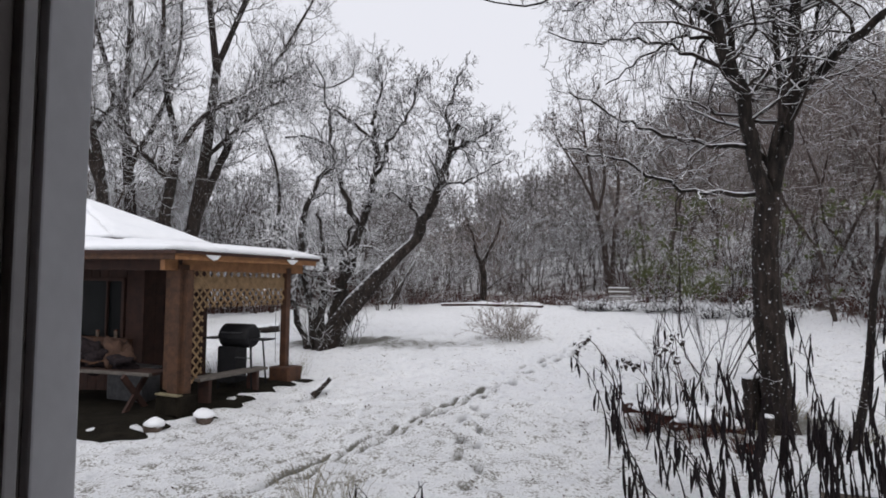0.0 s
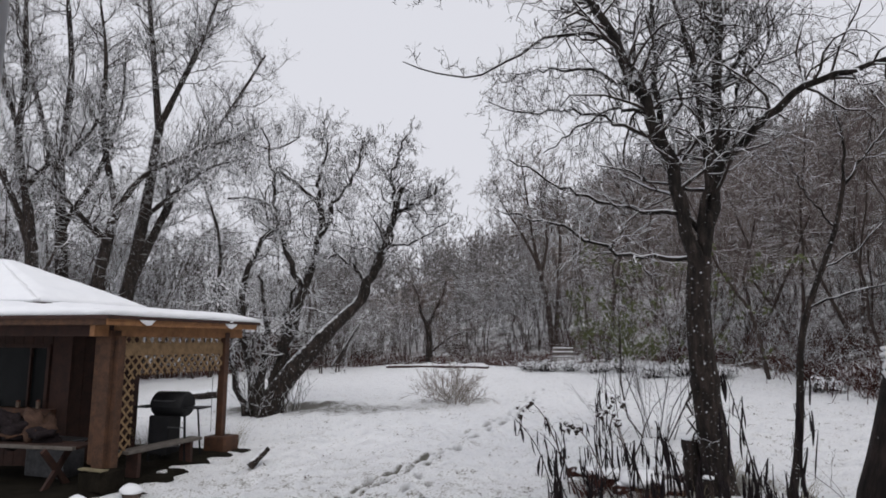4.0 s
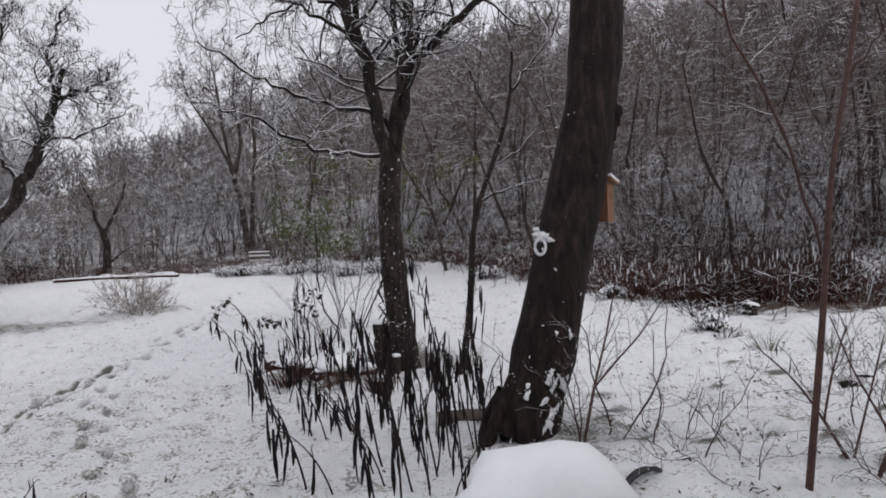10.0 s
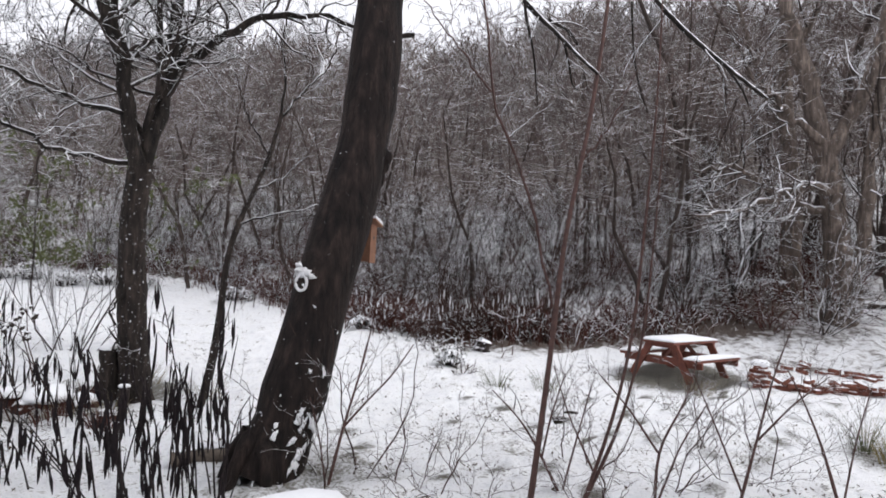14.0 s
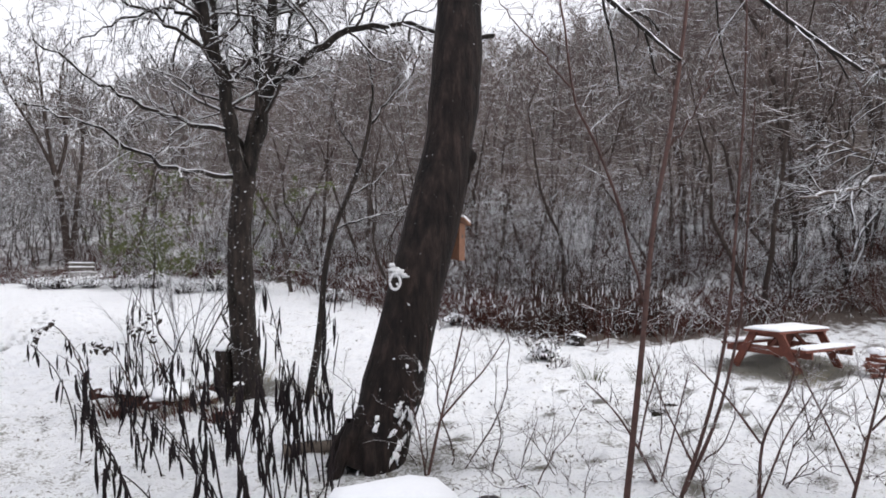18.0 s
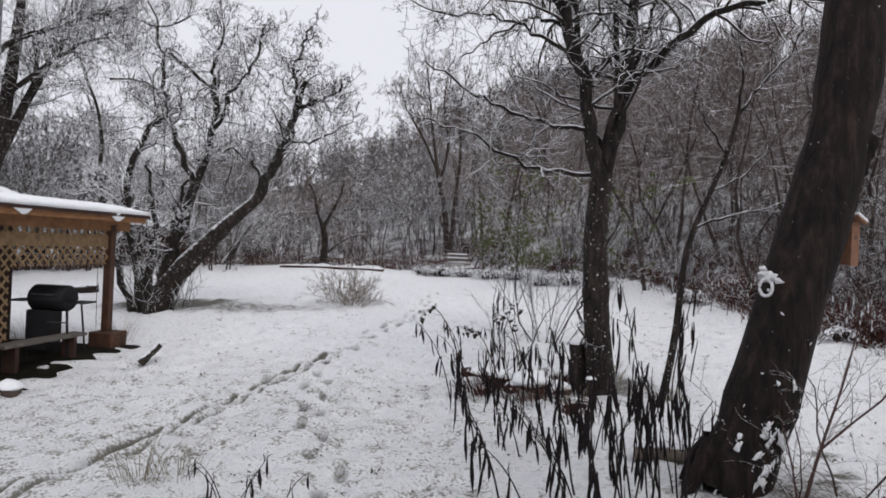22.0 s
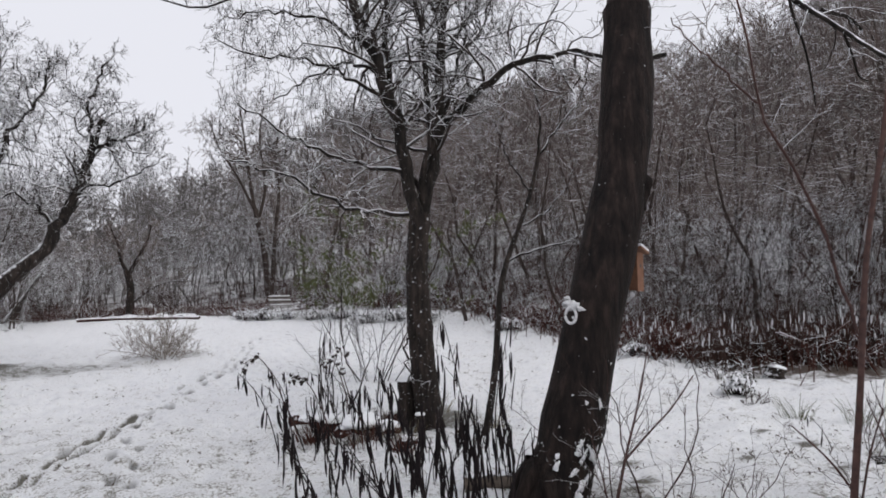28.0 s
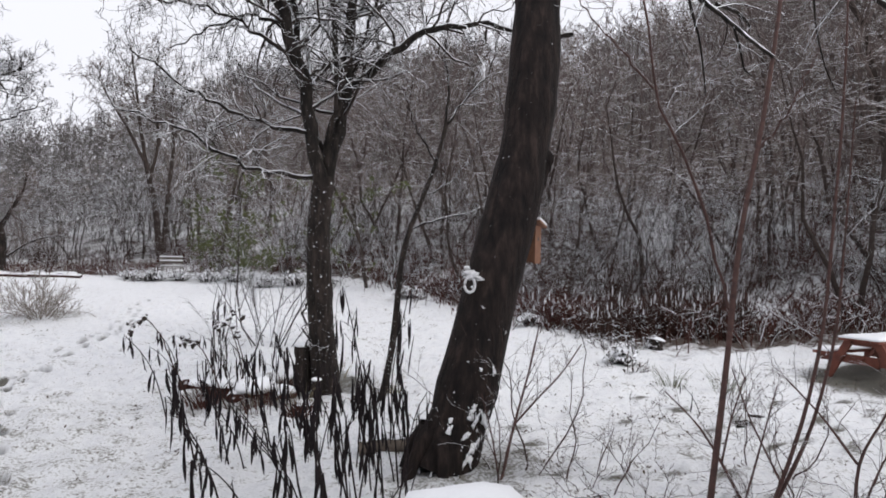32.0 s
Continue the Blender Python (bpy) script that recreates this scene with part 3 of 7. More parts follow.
# forked tree beside the flower bed
hero_tree("forked_tree", (2.95, 9.1, gz(2.95, 9.1) - 0.05),
    ([(2.97, 9.1, gz(2.95, 9.1) - 0.05), (2.92, 9.12, 0.4), (2.85, 9.13, 0.97), (2.80, 9.13, 1.64), (2.765, 9.13, 2.3), (2.79, 9.13, 2.8), (2.83, 9.13, 3.12)], 0.205, 0.15),
    [([(2.79, 9.13, 2.85), (2.72, 9.12, 3.25), (2.60, 9.12, 3.9), (2.45, 9.12, 4.45), (2.30, 9.11, 4.98), (2.0, 9.13, 5.72), (1.74, 9.14, 6.39), (1.4, 9.14, 6.93), (0.9, 9.2, 7.9)], 0.105, 0.04, 48, 1.7),
     ([(2.83, 9.13, 2.85), (2.90, 9.13, 3.25), (2.99, 9.12, 3.85), (3.17, 9.12, 4.44), (3.12, 9.22, 5.28), (3.29, 9.24, 6.12), (3.32, 9.31, 6.93), (3.3, 9.4, 8.3)], 0.10, 0.04, 46, 1.6),
     ([(3.1, 9.12, 4.3), (3.5, 8.83, 4.79), (3.99, 8.47, 5.2), (4.48, 8.08, 5.29), (4.82, 7.74, 5.2), (5.14, 7.38, 4.97)], 0.07, 0.025, 22, 1.3),
     ([(2.6, 9.15, 4.1), (2.43, 9.48, 5.22), (2.47, 9.62, 6.24), (2.51, 9.77, 7.31), (2.5, 9.92, 8.8)], 0.05, 0.02, 40, 1.6),
     ([(2.72, 9.15, 3.7), (1.93, 9.22, 3.79), (1.54, 9.18, 3.89), (1.15, 9.13, 3.99), (0.77, 9.06, 4.28), (0.3, 8.97, 4.46)], 0.036, 0.01, 24, 0.9),
     ([(2.75, 9.17, 3.12), (1.98, 9.28, 3.11), (1.53, 9.31, 3.27), (1.12, 9.31, 3.6), (0.69, 9.3, 3.65), (0.13, 9.27, 3.81)], 0.036, 0.01, 24, 0.9),
     ([(2.03, 9.1, 5.77), (1.61, 9.06, 6.36), (0.97, 9.01, 6.32), (0.4, 8.92, 5.92), (-0.07, 8.8, 5.55), (-0.6, 8.64, 5.59), (-1.12, 8.46, 5.7)], 0.035, 0.008, 10, 0.6),
     ([(1.4, 9.1, 6.91), (0.99, 9.0, 7.05), (0.34, 8.89, 6.95), (-0.29, 8.73, 6.87), (-0.91, 8.53, 6.66), (-1.38, 8.31, 6.73)], 0.03, 0.008, 8, 0.6),
     ([(2.3, 9.1, 5.1), (1.8, 9.3, 5.3), (1.2, 9.4, 5.0), (0.8, 9.5, 4.7)], 0.03, 0.01, 18, 1.0),
     ([(2.45, 9.1, 4.65), (1.9, 9.2, 5.0), (1.2, 9.35, 5.3), (0.5, 9.4, 5.25), (0.0, 9.5, 5.5)], 0.034, 0.009, 24, 1.0),
     ([(2.15, 9.1, 5.45), (1.5, 9.5, 5.95), (0.8, 9.8, 6.1), (0.2, 10.0, 6.0)], 0.034, 0.009, 22, 1.0),
     ([(2.9, 9.12, 3.3), (2.55, 9.4, 4.3), (2.3, 9.6, 5.3), (2.0, 9.7, 6.4), (1.9, 9.8, 7.4)], 0.035, 0.01, 26, 1.1),
     ([(3.05, 9.1, 4.0), (3.35, 9.3, 4.9), (3.6, 9.35, 5.8), (3.7, 9.4, 7.0)], 0.035, 0.01, 26, 1.2),
     ([(3.15, 9.2, 5.3), (3.6, 9.5, 6.0), (4.1, 9.8, 6.9), (4.5, 10.0, 7.8)], 0.045, 0.012, 40, 1.6),
     ([(2.86, 9.12, 3.3), (2.93, 9.0, 4.1), (2.90, 8.95, 4.8), (2.78, 8.9, 5.75), (2.6, 8.9, 6.6), (2.45, 8.9, 8.0)], 0.05, 0.02, 26, 1.3),
     ([(3.08, 9.15, 4.2), (3.2, 9.2, 5.2), (3.16, 9.25, 6.3), (3.0, 9.3, 8.0)], 0.055, 0.02, 26, 1.3),
     ([(2.84, 9.1, 2.2), (2.66, 9.05, 1.8), (2.6, 9.05, 1.2), (2.62, 9.0, 0.6)], 0.02, 0.012, 2, 0.4)],
    "dark forked tree with snow-lined limbs beside the flower bed", seed=3, twigs=(0, 5, 4), lift=0.02, wob=0.34, rmin=0.0048, limb_bark=M_LIMB, crook=0.025)

# leaning apple tree with a cluster of stems
ap = (-5.9, 17.3, gz(-5.9, 17.3) - 0.05)
rng_ap = np.random.default_rng(12)
suckers = []
for k in range(50):
    a, q = rng_ap.uniform(0, 6.28), rng_ap.uniform(0.1, 0.75)
    suckers.append(((ap[0] + q * math.cos(a), ap[1] + q * math.sin(a), ap[2]), (0.22 * math.cos(a), 0.22 * math.sin(a), 1.0), rng_ap.uniform(0.5, 2.6), 0.012, (3, 2)))
hero_tree("leaning_apple_tree", ap,
    ([(-5.92, 17.0, ap[2]), (-5.66, 16.95, 0.6), (-5.13, 16.95, 1.3), (-4.2, 17.11, 2.36), (-3.47, 17.18, 3.05)], 0.32, 0.12),
    [([(-3.6, 17.18, 2.95), (-3.15, 17.14, 3.79), (-2.79, 17.11, 4.6), (-2.59, 17.04, 5.44), (-2.4, 17.0, 6.0)], 0.15, 0.07, 23, 1.3),
     ([(-2.7, 17.05, 5.3), (-2.3, 17.04, 5.5), (-1.85, 17.04, 5.62), (-1.5, 17.0, 6.0)], 0.07, 0.03, 27, 1.1),
     ([(-2.6, 17.05, 5.4), (-2.7, 17.0, 6.2), (-2.5, 16.9, 7.0), (-2.3, 16.9, 7.4)], 0.06, 0.02, 27, 1.1),
     ([(-5.8, 17.0, ap[2] + 0.2), (-5.47, 17.13, 1.97), (-5.07, 17.35, 3.35), (-4.76, 17.53, 4.6), (-4.7, 17.63, 5.52), (-5.22, 17.56, 6.25), (-5.84, 17.45, 6.55)], 0.17, 0.05, 37, 1.4),
     ([(-6.18, 16.9, ap[2]), (-6.35, 16.83, 1.65), (-6.72, 16.79, 2.69), (-6.55, 16.97, 4.07), (-5.77, 17.36, 5.36), (-6.39, 17.24, 5.97), (-7.2, 17.02, 5.78)], 0.13, 0.035, 30, 1.4),
     ([(-4.75, 17.4, 4.5), (-4.39, 17.54, 5.69), (-3.85, 17.84, 6.69), (-3.76, 18.04, 7.69)], 0.08, 0.02, 34, 1.4),
     ([(-5.05, 17.3, 3.3), (-5.7, 17.23, 4.41), (-6.03, 17.38, 5.83), (-6.22, 17.58, 6.99), (-6.62, 17.69, 8.0)], 0.09, 0.02, 37, 1.4),
     ([(-4.75, 17.5, 5.3), (-4.9, 17.7, 6.4), (-4.7, 17.8, 7.4), (-4.9, 17.9, 8.2)], 0.06, 0.015, 30, 1.3),
     ([(-3.3, 17.2, 3.5), (-3.9, 17.3, 4.1), (-4.3, 17.2, 4.3), (-4.8, 17.0, 4.0)], 0.05, 0.015, 20, 1.0),
     ([(-2.9, 17.1, 4.4), (-2.3, 17.2, 4.5), (-1.7, 17.2, 4.8), (-1.1, 17.3, 5.3)], 0.04, 0.012, 17, 1.0),
     ([(-5.98, 16.85, ap[2]), (-6.02, 16.9, 1.2), (-5.85, 16.95, 2.4), (-6.25, 17.0, 3.7)], 0.13, 0.03, 7, 0.8),
     ([(-5.6, 17.2, ap[2]), (-5.42, 17.2, 1.0), (-5.55, 17.2, 2.2), (-5.3, 17.3, 3.4)], 0.11, 0.03, 7, 0.8),
     ([(-6.4, 17.0, ap[2]), (-7.0, 17.2, 1.5), (-7.5, 17.4, 3.2), (-7.6, 17.6, 5.0), (-8.2, 17.6, 6.4)], 0.10, 0.02, 34, 1.4)],
    "snow-dusted apple tree with a leaning trunk and many stems", M_TWIG_WHITE, seed=8, twigs=(0, 6, 5), lift=0.0, wob=0.42, extra=suckers, rmin=0.0085, limb_bark=M_LIMB, crook=0.04)

# big leaning trunk near the house
bt = (3.12, 5.8, gz(3.12, 5.8) - 0.05)
big_tree = hero_tree("leaning_maple", bt,
    ([(3.02, 5.78, bt[2]), (3.12, 5.78, 0.15), (3.31, 5.82, 0.66), (3.48, 5.85, 1.29), (3.67, 5.88, 1.97), (3.89, 5.92, 2.63), (4.07, 5.95, 3.39), (4.175, 6.0, 4.24), (4.255, 6.1, 5.06)], 0.31, 0.25),
    [([(4.25, 6.09, 4.95), (4.3, 6.13, 5.4), (4.38, 6.2, 6.6), (4.5, 6.3, 8.5)], 0.25, 0.11, 4, 1.0),
     ([(4.4, 6.2, 6.2), (4.6, 5.6, 6.4), (4.62, 5.0, 5.6), (4.58, 4.72, 5.04), (4.7, 4.44, 4.54), (4.84, 4.13, 4.27), (4.89, 3.9, 3.96), (4.93, 3.68, 3.77)], 0.05, 0.015, 14, 0.8),
     ([(4.42, 6.2, 6.8), (5.0, 5.0, 6.6), (5.3, 4.2, 5.6), (5.36, 3.77, 5.06), (5.44, 3.46, 4.5), (5.54, 3.08, 4.07), (5.57, 2.8, 3.81), (5.57, 2.5, 3.52)], 0.05, 0.015, 14, 0.8),
     ([(4.96, 4.3, 4.42), (5.23, 4.3, 4.41), (5.34, 4.3, 4.37), (5.43, 4.3, 4.3)], 0.02, 0.012, 3, 0.3),
     ([(4.96, 4.1, 4.14), (5.05, 4.1, 3.96), (5.1, 4.1, 3.79), (5.21, 4.1, 3.76)], 0.013, 0.007, 3, 0.3),
     ([(4.57, 4.3, 4.63), (4.63, 4.3, 4.33), (4.75, 4.3, 4.09), (4.81, 4.3, 3.83), (4.85, 4.3, 3.57)], 0.016, 0.006, 5, 0.35),
     ([(5.89, 4.0, 4.81), (5.96, 4.0, 4.31), (6.09, 4.0, 3.99), (6.29, 4.0, 3.74)], 0.012, 0.005, 5, 0.35),
     ([(6.19, 3.2, 4.15), (6.53, 3.2, 4.03), (6.69, 3.2, 3.97), (6.88, 3.2, 3.83)], 0.016, 0.008, 3, 0.3),
     ([(4.35, 6.15, 5.6), (4.0, 6.5, 6.4), (3.4, 6.9, 7.2)], 0.07, 0.02, 6, 1.2),
     ([(4.5, 6.3, 7.6), (5.2, 6.8, 8.6), (6.0, 7.2, 9.4)], 0.08, 0.02, 6, 1.2),
     ([(4.36, 5.98, 4.45), (4.46, 5.9, 4.5), (4.56, 5.86, 4.52)], 0.035, 0.028, 1, 0.3)],
    "large dark leaning tree trunk flecked with blown snow", bark=M_BARK_BIG, seed=21, twigs=(0, 3, 2), lift=-0.06, sides=10, limb_bark=M_LIMB)

# thin saplings
hero_tree("bent_sapling", (3.56, 8.52, gz(3.56, 8.52) - 0.03),
    ([(3.54, 8.52, gz(3.56, 8.52) - 0.03), (3.67, 8.53, 0.65), (3.75, 8.55, 1.28), (3.77, 8.55, 1.91), (3.89, 8.55, 2.39), (4.10, 8.55, 2.88), (4.34, 8.56, 3.46), (4.46, 8.58, 4.02)], 0.052, 0.026),
    [([(4.45, 8.58, 3.95), (4.62, 8.56, 4.22), (4.88, 8.55, 4.5), (5.16, 8.5, 4.88), (5.3, 8.5, 5.5)], 0.02, 0.007, 9, 0.7),
     ([(4.44, 8.58, 3.95), (4.52, 8.65, 4.5), (4.48, 8.75, 5.1), (4.6, 8.8, 5.9)], 0.02, 0.007, 9, 0.7),
     ([(3.88, 8.55, 2.4), (4.1, 8.4, 2.52), (4.37, 8.3, 2.6), (4.65, 8.25, 2.66), (5.22, 8.2, 2.9)], 0.018, 0.006, 8, 0.5),
     ([(4.30, 8.56, 3.4), (4.0, 8.7, 3.9), (3.85, 8.8, 4.5)], 0.014, 0.005, 6, 0.6),
     ([(4.12, 8.55, 2.9), (4.5, 8.5, 3.1), (4.85, 8.45, 3.5), (5.0, 8.4, 3.9)], 0.014, 0.005, 6, 0.6)],
    "thin bent sapling with a forked top", seed=31, twigs=(0, 3, 2), sides=7, crook=0.012, limb_bark=M_LIMB, category="sapling")
hero_tree("slender_sapling", (4.27, 3.7, gz(4.27, 3.7) - 0.03),
    ([(4.27, 3.7, gz(4.27, 3.7) - 0.03), (4.40, 3.7, 0.8), (4.50, 3.7, 1.5), (4.56, 3.7, 2.2), (4.63, 3.7, 2.55), (4.79, 3.7, 2.98), (4.92, 3.7, 3.67), (5.04, 3.7, 4.3), (5.15, 3.7, 5.6)], 0.027, 0.013),
    [([(4.46, 3.7, 1.7), (4.32, 3.7, 2.03), (4.08, 3.7, 2.62), (3.87, 3.7, 2.93), (3.61, 3.7, 3.33), (3.48, 3.7, 3.9), (3.4, 3.7, 4.7)], 0.0125, 0.006, 5, 0.5),
     ([(3.61, 3.7, 3.33), (3.35, 3.7, 3.5), (3.12, 3.7, 3.65), (2.9, 3.7, 3.85)], 0.007, 0.004, 3, 0.35),
     ([(4.79, 3.7, 2.98), (4.97, 3.5, 3.4), (5.1, 3.4, 3.8)], 0.009, 0.004, 3, 0.5)],
    "slender reddish sapling with few branches", bark=M_REDBARK, crook=0.012, seed=32, twigs=(0, 2, 1), sides=7, category="sapling")
hero_tree("twin_sapling", (4.86, 3.62, gz(4.86, 3.62) - 0.03),
    ([(4.86, 3.62, gz(4.86, 3.62) - 0.03), (5.03, 3.45, 0.7), (5.15, 3.35, 1.48), (5.22, 3.34, 2.31), (5.29, 3.32, 3.21), (5.35, 3.33, 4.03), (5.38, 3.36, 5.2)], 0.017, 0.006),
    [([(4.9, 3.6, 0.05), (5.12, 3.42, 0.7), (5.24, 3.3, 1.5), (5.3, 3.28, 2.4), (5.36, 3.26, 3.4)], 0.016, 0.005, 5, 0.6),
     ([(4.95, 3.55, 0.3), (4.75, 3.7, 0.8), (4.65, 3.8, 1.2)], 0.010, 0.004, 4, 0.5)],
    "pair of thin dark sapling stems", bark=M_REDBARK, seed=33, twigs=(0, 2, 1), sides=6, category="sapling")

# large spreading tree at the wood's edge
hero_tree("spreading_oak", (18.4, 5.87, gz(18.4, 5.87) - 0.1),
    ([(18.4, 5.87, gz(18.4, 5.87) - 0.1), (18.4, 5.82, 2.56), (18.33, 6.06, 4.63), (18.15, 6.6, 7.09)], 0.38, 0.22),
    [([(18.15, 6.6, 7.0), (18.02, 6.94, 8.67), (17.86, 7.36, 9.99), (17.5, 7.8, 12.0)], 0.24, 0.08, 14, 2.2),
     ([(18.26, 6.26, 5.24), (18.46, 5.63, 6.4), (18.6, 5.14, 7.84), (18.63, 5.03, 9.31), (18.9, 4.6, 11.5)], 0.20, 0.06, 14, 2.2),
     ([(18.43, 5.6, 0.6), (18.6, 5.45, 2.71), (18.76, 5.3, 4.78), (18.89, 5.21, 6.73), (19.0, 5.0, 9.5)], 0.21, 0.08, 12, 2.2),
     ([(18.25, 5.96, 3.88), (17.67, 6.76, 4.15), (17.08, 7.42, 4.73), (16.52, 7.95, 5.0), (15.8, 8.4, 4.8)], 0.12, 0.03, 16, 1.8),
     ([(18.2, 6.0, 4.4), (17.4, 6.3, 4.6), (16.4, 6.8, 4.0), (15.4, 7.2, 3.6), (14.4, 7.6, 3.5)], 0.12, 0.03, 18, 1.8),
     ([(18.2, 6.2, 5.6), (17.2, 7.0, 6.6), (16.4, 7.8, 7.8)], 0.12, 0.03, 14, 1.8)],
    "broad old tree with crooked snow-lined limbs", M_TWIG, bark=M_OAK, crook=0.06, seed=41, twigs=(0, 5, 4), lift=0.02, wob=0.25, rmin=0.006)
hero_tree("oak_neighbour", (19.5, 7.35, gz(19.5, 7.35) - 0.1),
    ([(19.5, 7.35, gz(19.5, 7.35) - 0.1), (19.45, 7.4, 2.73), (19.47, 7.34, 4.2), (19.39, 7.58, 6.35), (19.3, 7.7, 9.0)], 0.32, 0.15),
    [([(19.4, 7.5, 6.0), (18.8, 8.2, 8.0), (18.3, 8.8, 10.5)], 0.12, 0.04, 12, 2.0),
     ([(19.35, 7.6, 8.0), (19.9, 7.0, 10.0), (20.3, 6.6, 12.0)], 0.12, 0.04, 12, 2.0)],
    "tall grey-brown trunk beside the spreading tree", bark=M_OAK, seed=42, twigs=(0, 4, 3), rmin=0.006)

hero_tree("split_shrub_tree", (18.15, 8.32, gz(18.15, 8.32) - 0.08),
    ([(18.15, 8.32, gz(18.15, 8.32) - 0.08)] + [(18.12, 8.32, 1.7), (18.12, 8.32, 1.85)], 0.085, 0.06),
    [([(18.09, 8.32, 1.8), (17.79, 8.32, 2.35), (17.49, 8.32, 2.84), (17.04, 8.32, 3.6)], 0.055, 0.03, 6, 0.9),
     ([(18.15, 8.32, 1.81), (18.51, 8.32, 2.36), (18.91, 8.32, 2.89), (19.88, 8.32, 3.62), (21.09, 8.32, 4.33)], 0.05, 0.02, 8, 0.9),
     ([(18.21, 8.32, 1.78), (18.69, 8.32, 2.15), (19.23, 8.32, 2.76), (19.13, 8.32, 3.43), (19.54, 8.32, 4.21)], 0.045, 0.02, 8, 0.9)],
    "small dark tree split into leaning stems behind the picnic table", seed=45, twigs=(0, 4, 3), rmin=0.005, limb_bark=M_LIMB, crook=0.03)

# tall trees behind the cabin
def tall_left(name, base, trunk, limbs, seed):
    g = gz(base[0], base[1])
    hero_tree(name, (base[0], base[1], g - 0.1), ([(base[0], base[1], g - 0.1)] + trunk, 0.30, 0.16), [(p, a, b, int(n * 1.45), ln) for p, a, b, n, ln in limbs],
        "tall bare tree with snow-dusted branches behind the cabin", M_TWIG_WHITE, seed=seed, twigs=(0, 7, 6), lift=0.05, rmin=0.008, wob=0.26)

tall_left("tall_elm", (-14.4, 23.8), [(-14.06, 24.03, 3.45), (-13.66, 24.26, 6.93), (-13.39, 24.41, 10.4)],
    [([(-13.4, 24.4, 10.2), (-13.75, 24.21, 13.35), (-14.07, 24.02, 16.17), (-14.3, 23.9, 19.5)], 0.15, 0.04, 36, 2.4),
     ([(-13.4, 24.4, 10.4), (-12.78, 24.74, 12.34), (-12.11, 25.08, 14.41), (-11.42, 25.41, 17.5)], 0.14, 0.04, 36, 2.4),
     ([(-14.0, 24.06, 3.87), (-13.21, 24.51, 6.52), (-12.07, 25.1, 9.37), (-10.8, 25.69, 11.91), (-9.83, 26.08, 14.03)], 0.18, 0.04, 38, 2.6),
     ([(-13.7, 24.2, 6.6), (-12.4, 24.0, 7.6), (-11.0, 23.9, 8.6), (-9.4, 23.9, 8.9)], 0.10, 0.03, 32, 2.2)], 51)
tall_left("crooked_elm", (-14.4, 22.4), [(-14.36, 22.66, 4.18), (-13.98, 22.9, 6.88)],
    [([(-14.0, 22.9, 6.7), (-13.33, 23.29, 8.24), (-11.99, 24.02, 9.06), (-10.35, 24.79, 10.16), (-9.0, 25.2, 9.4), (-8.0, 25.5, 10.2)], 0.13, 0.03, 41, 2.2),
     ([(-14.1, 22.8, 5.4), (-14.52, 21.35, 6.39), (-15.26, 20.82, 7.46), (-15.93, 20.31, 7.93)], 0.14, 0.03, 22, 2.2),
     ([(-14.0, 22.9, 6.7), (-14.6, 22.6, 9.5), (-14.4, 22.2, 12.5), (-14.9, 22.0, 15.5)], 0.13, 0.03, 25, 2.4)], 52)
tall_left("straight_elm", (-16.3, 23.9), [(-16.42, 23.68, 3.86), (-16.74, 23.45, 8.36)],
    [([(-16.74, 23.45, 8.2), (-16.64, 23.53, 12.46), (-17.01, 23.26, 15.88), (-17.23, 23.1, 19.2)], 0.16, 0.04, 36, 2.6),
     ([(-16.74, 23.45, 8.0), (-17.53, 22.86, 11.09), (-18.14, 22.37, 14.06), (-18.6, 22, 17)], 0.12, 0.03, 22, 2.4),
     ([(-16.6, 23.5, 6.0), (-15.6, 24.2, 8.6), (-15.1, 24.6, 11.5), (-15.3, 24.8, 14)], 0.12, 0.03, 25, 2.4)], 53)

tall_left("slanting_elm", (-15.41, 20.92), [(-15.56, 20.81, 4.73), (-15.77, 20.65, 6.44)],
    [([(-15.77, 20.65, 6.39), (-16.16, 20.34, 8.67), (-16.06, 20.42, 10.9), (-16.23, 20.28, 12.99), (-16.34, 20.19, 16.36)], 0.14, 0.04, 34, 2.4),
     ([(-15.52, 20.84, 4.68), (-15.99, 20.48, 6.3), (-16.69, 19.9, 8.24), (-17.37, 19.3, 9.9), (-17.73, 18.96, 11.93)], 0.13, 0.03, 32, 2.2),
     ([(-15.88, 20.56, 7.0), (-15.37, 20.95, 8.05), (-14.79, 21.38, 8.43), (-14.26, 21.74, 9.65), (-14.11, 21.84, 10.9)], 0.10, 0.03, 30, 2.2),
     ([(-16.13, 20.36, 8.92), (-16.65, 19.93, 11.16), (-16.86, 19.75, 13.53), (-17.33, 19.33, 15.77)], 0.09, 0.03, 30, 2.0)], 54)

# trees standing out at the far lawn edge
def edge_tree(name, base, trunk, limbs, seed, label, bark=None):
    g = gz(base[0], base[1]) - 0.1
    hero_tree(name, (base[0], base[1], g), ([(base[0], base[1], g)] + trunk[0], trunk[1], trunk[2]), limbs, label, M_FAR, bark or M_WOODBARK, seed=seed, twigs=(0, 6, 4), lift=0.04, rmin=0.012, wob=0.28)


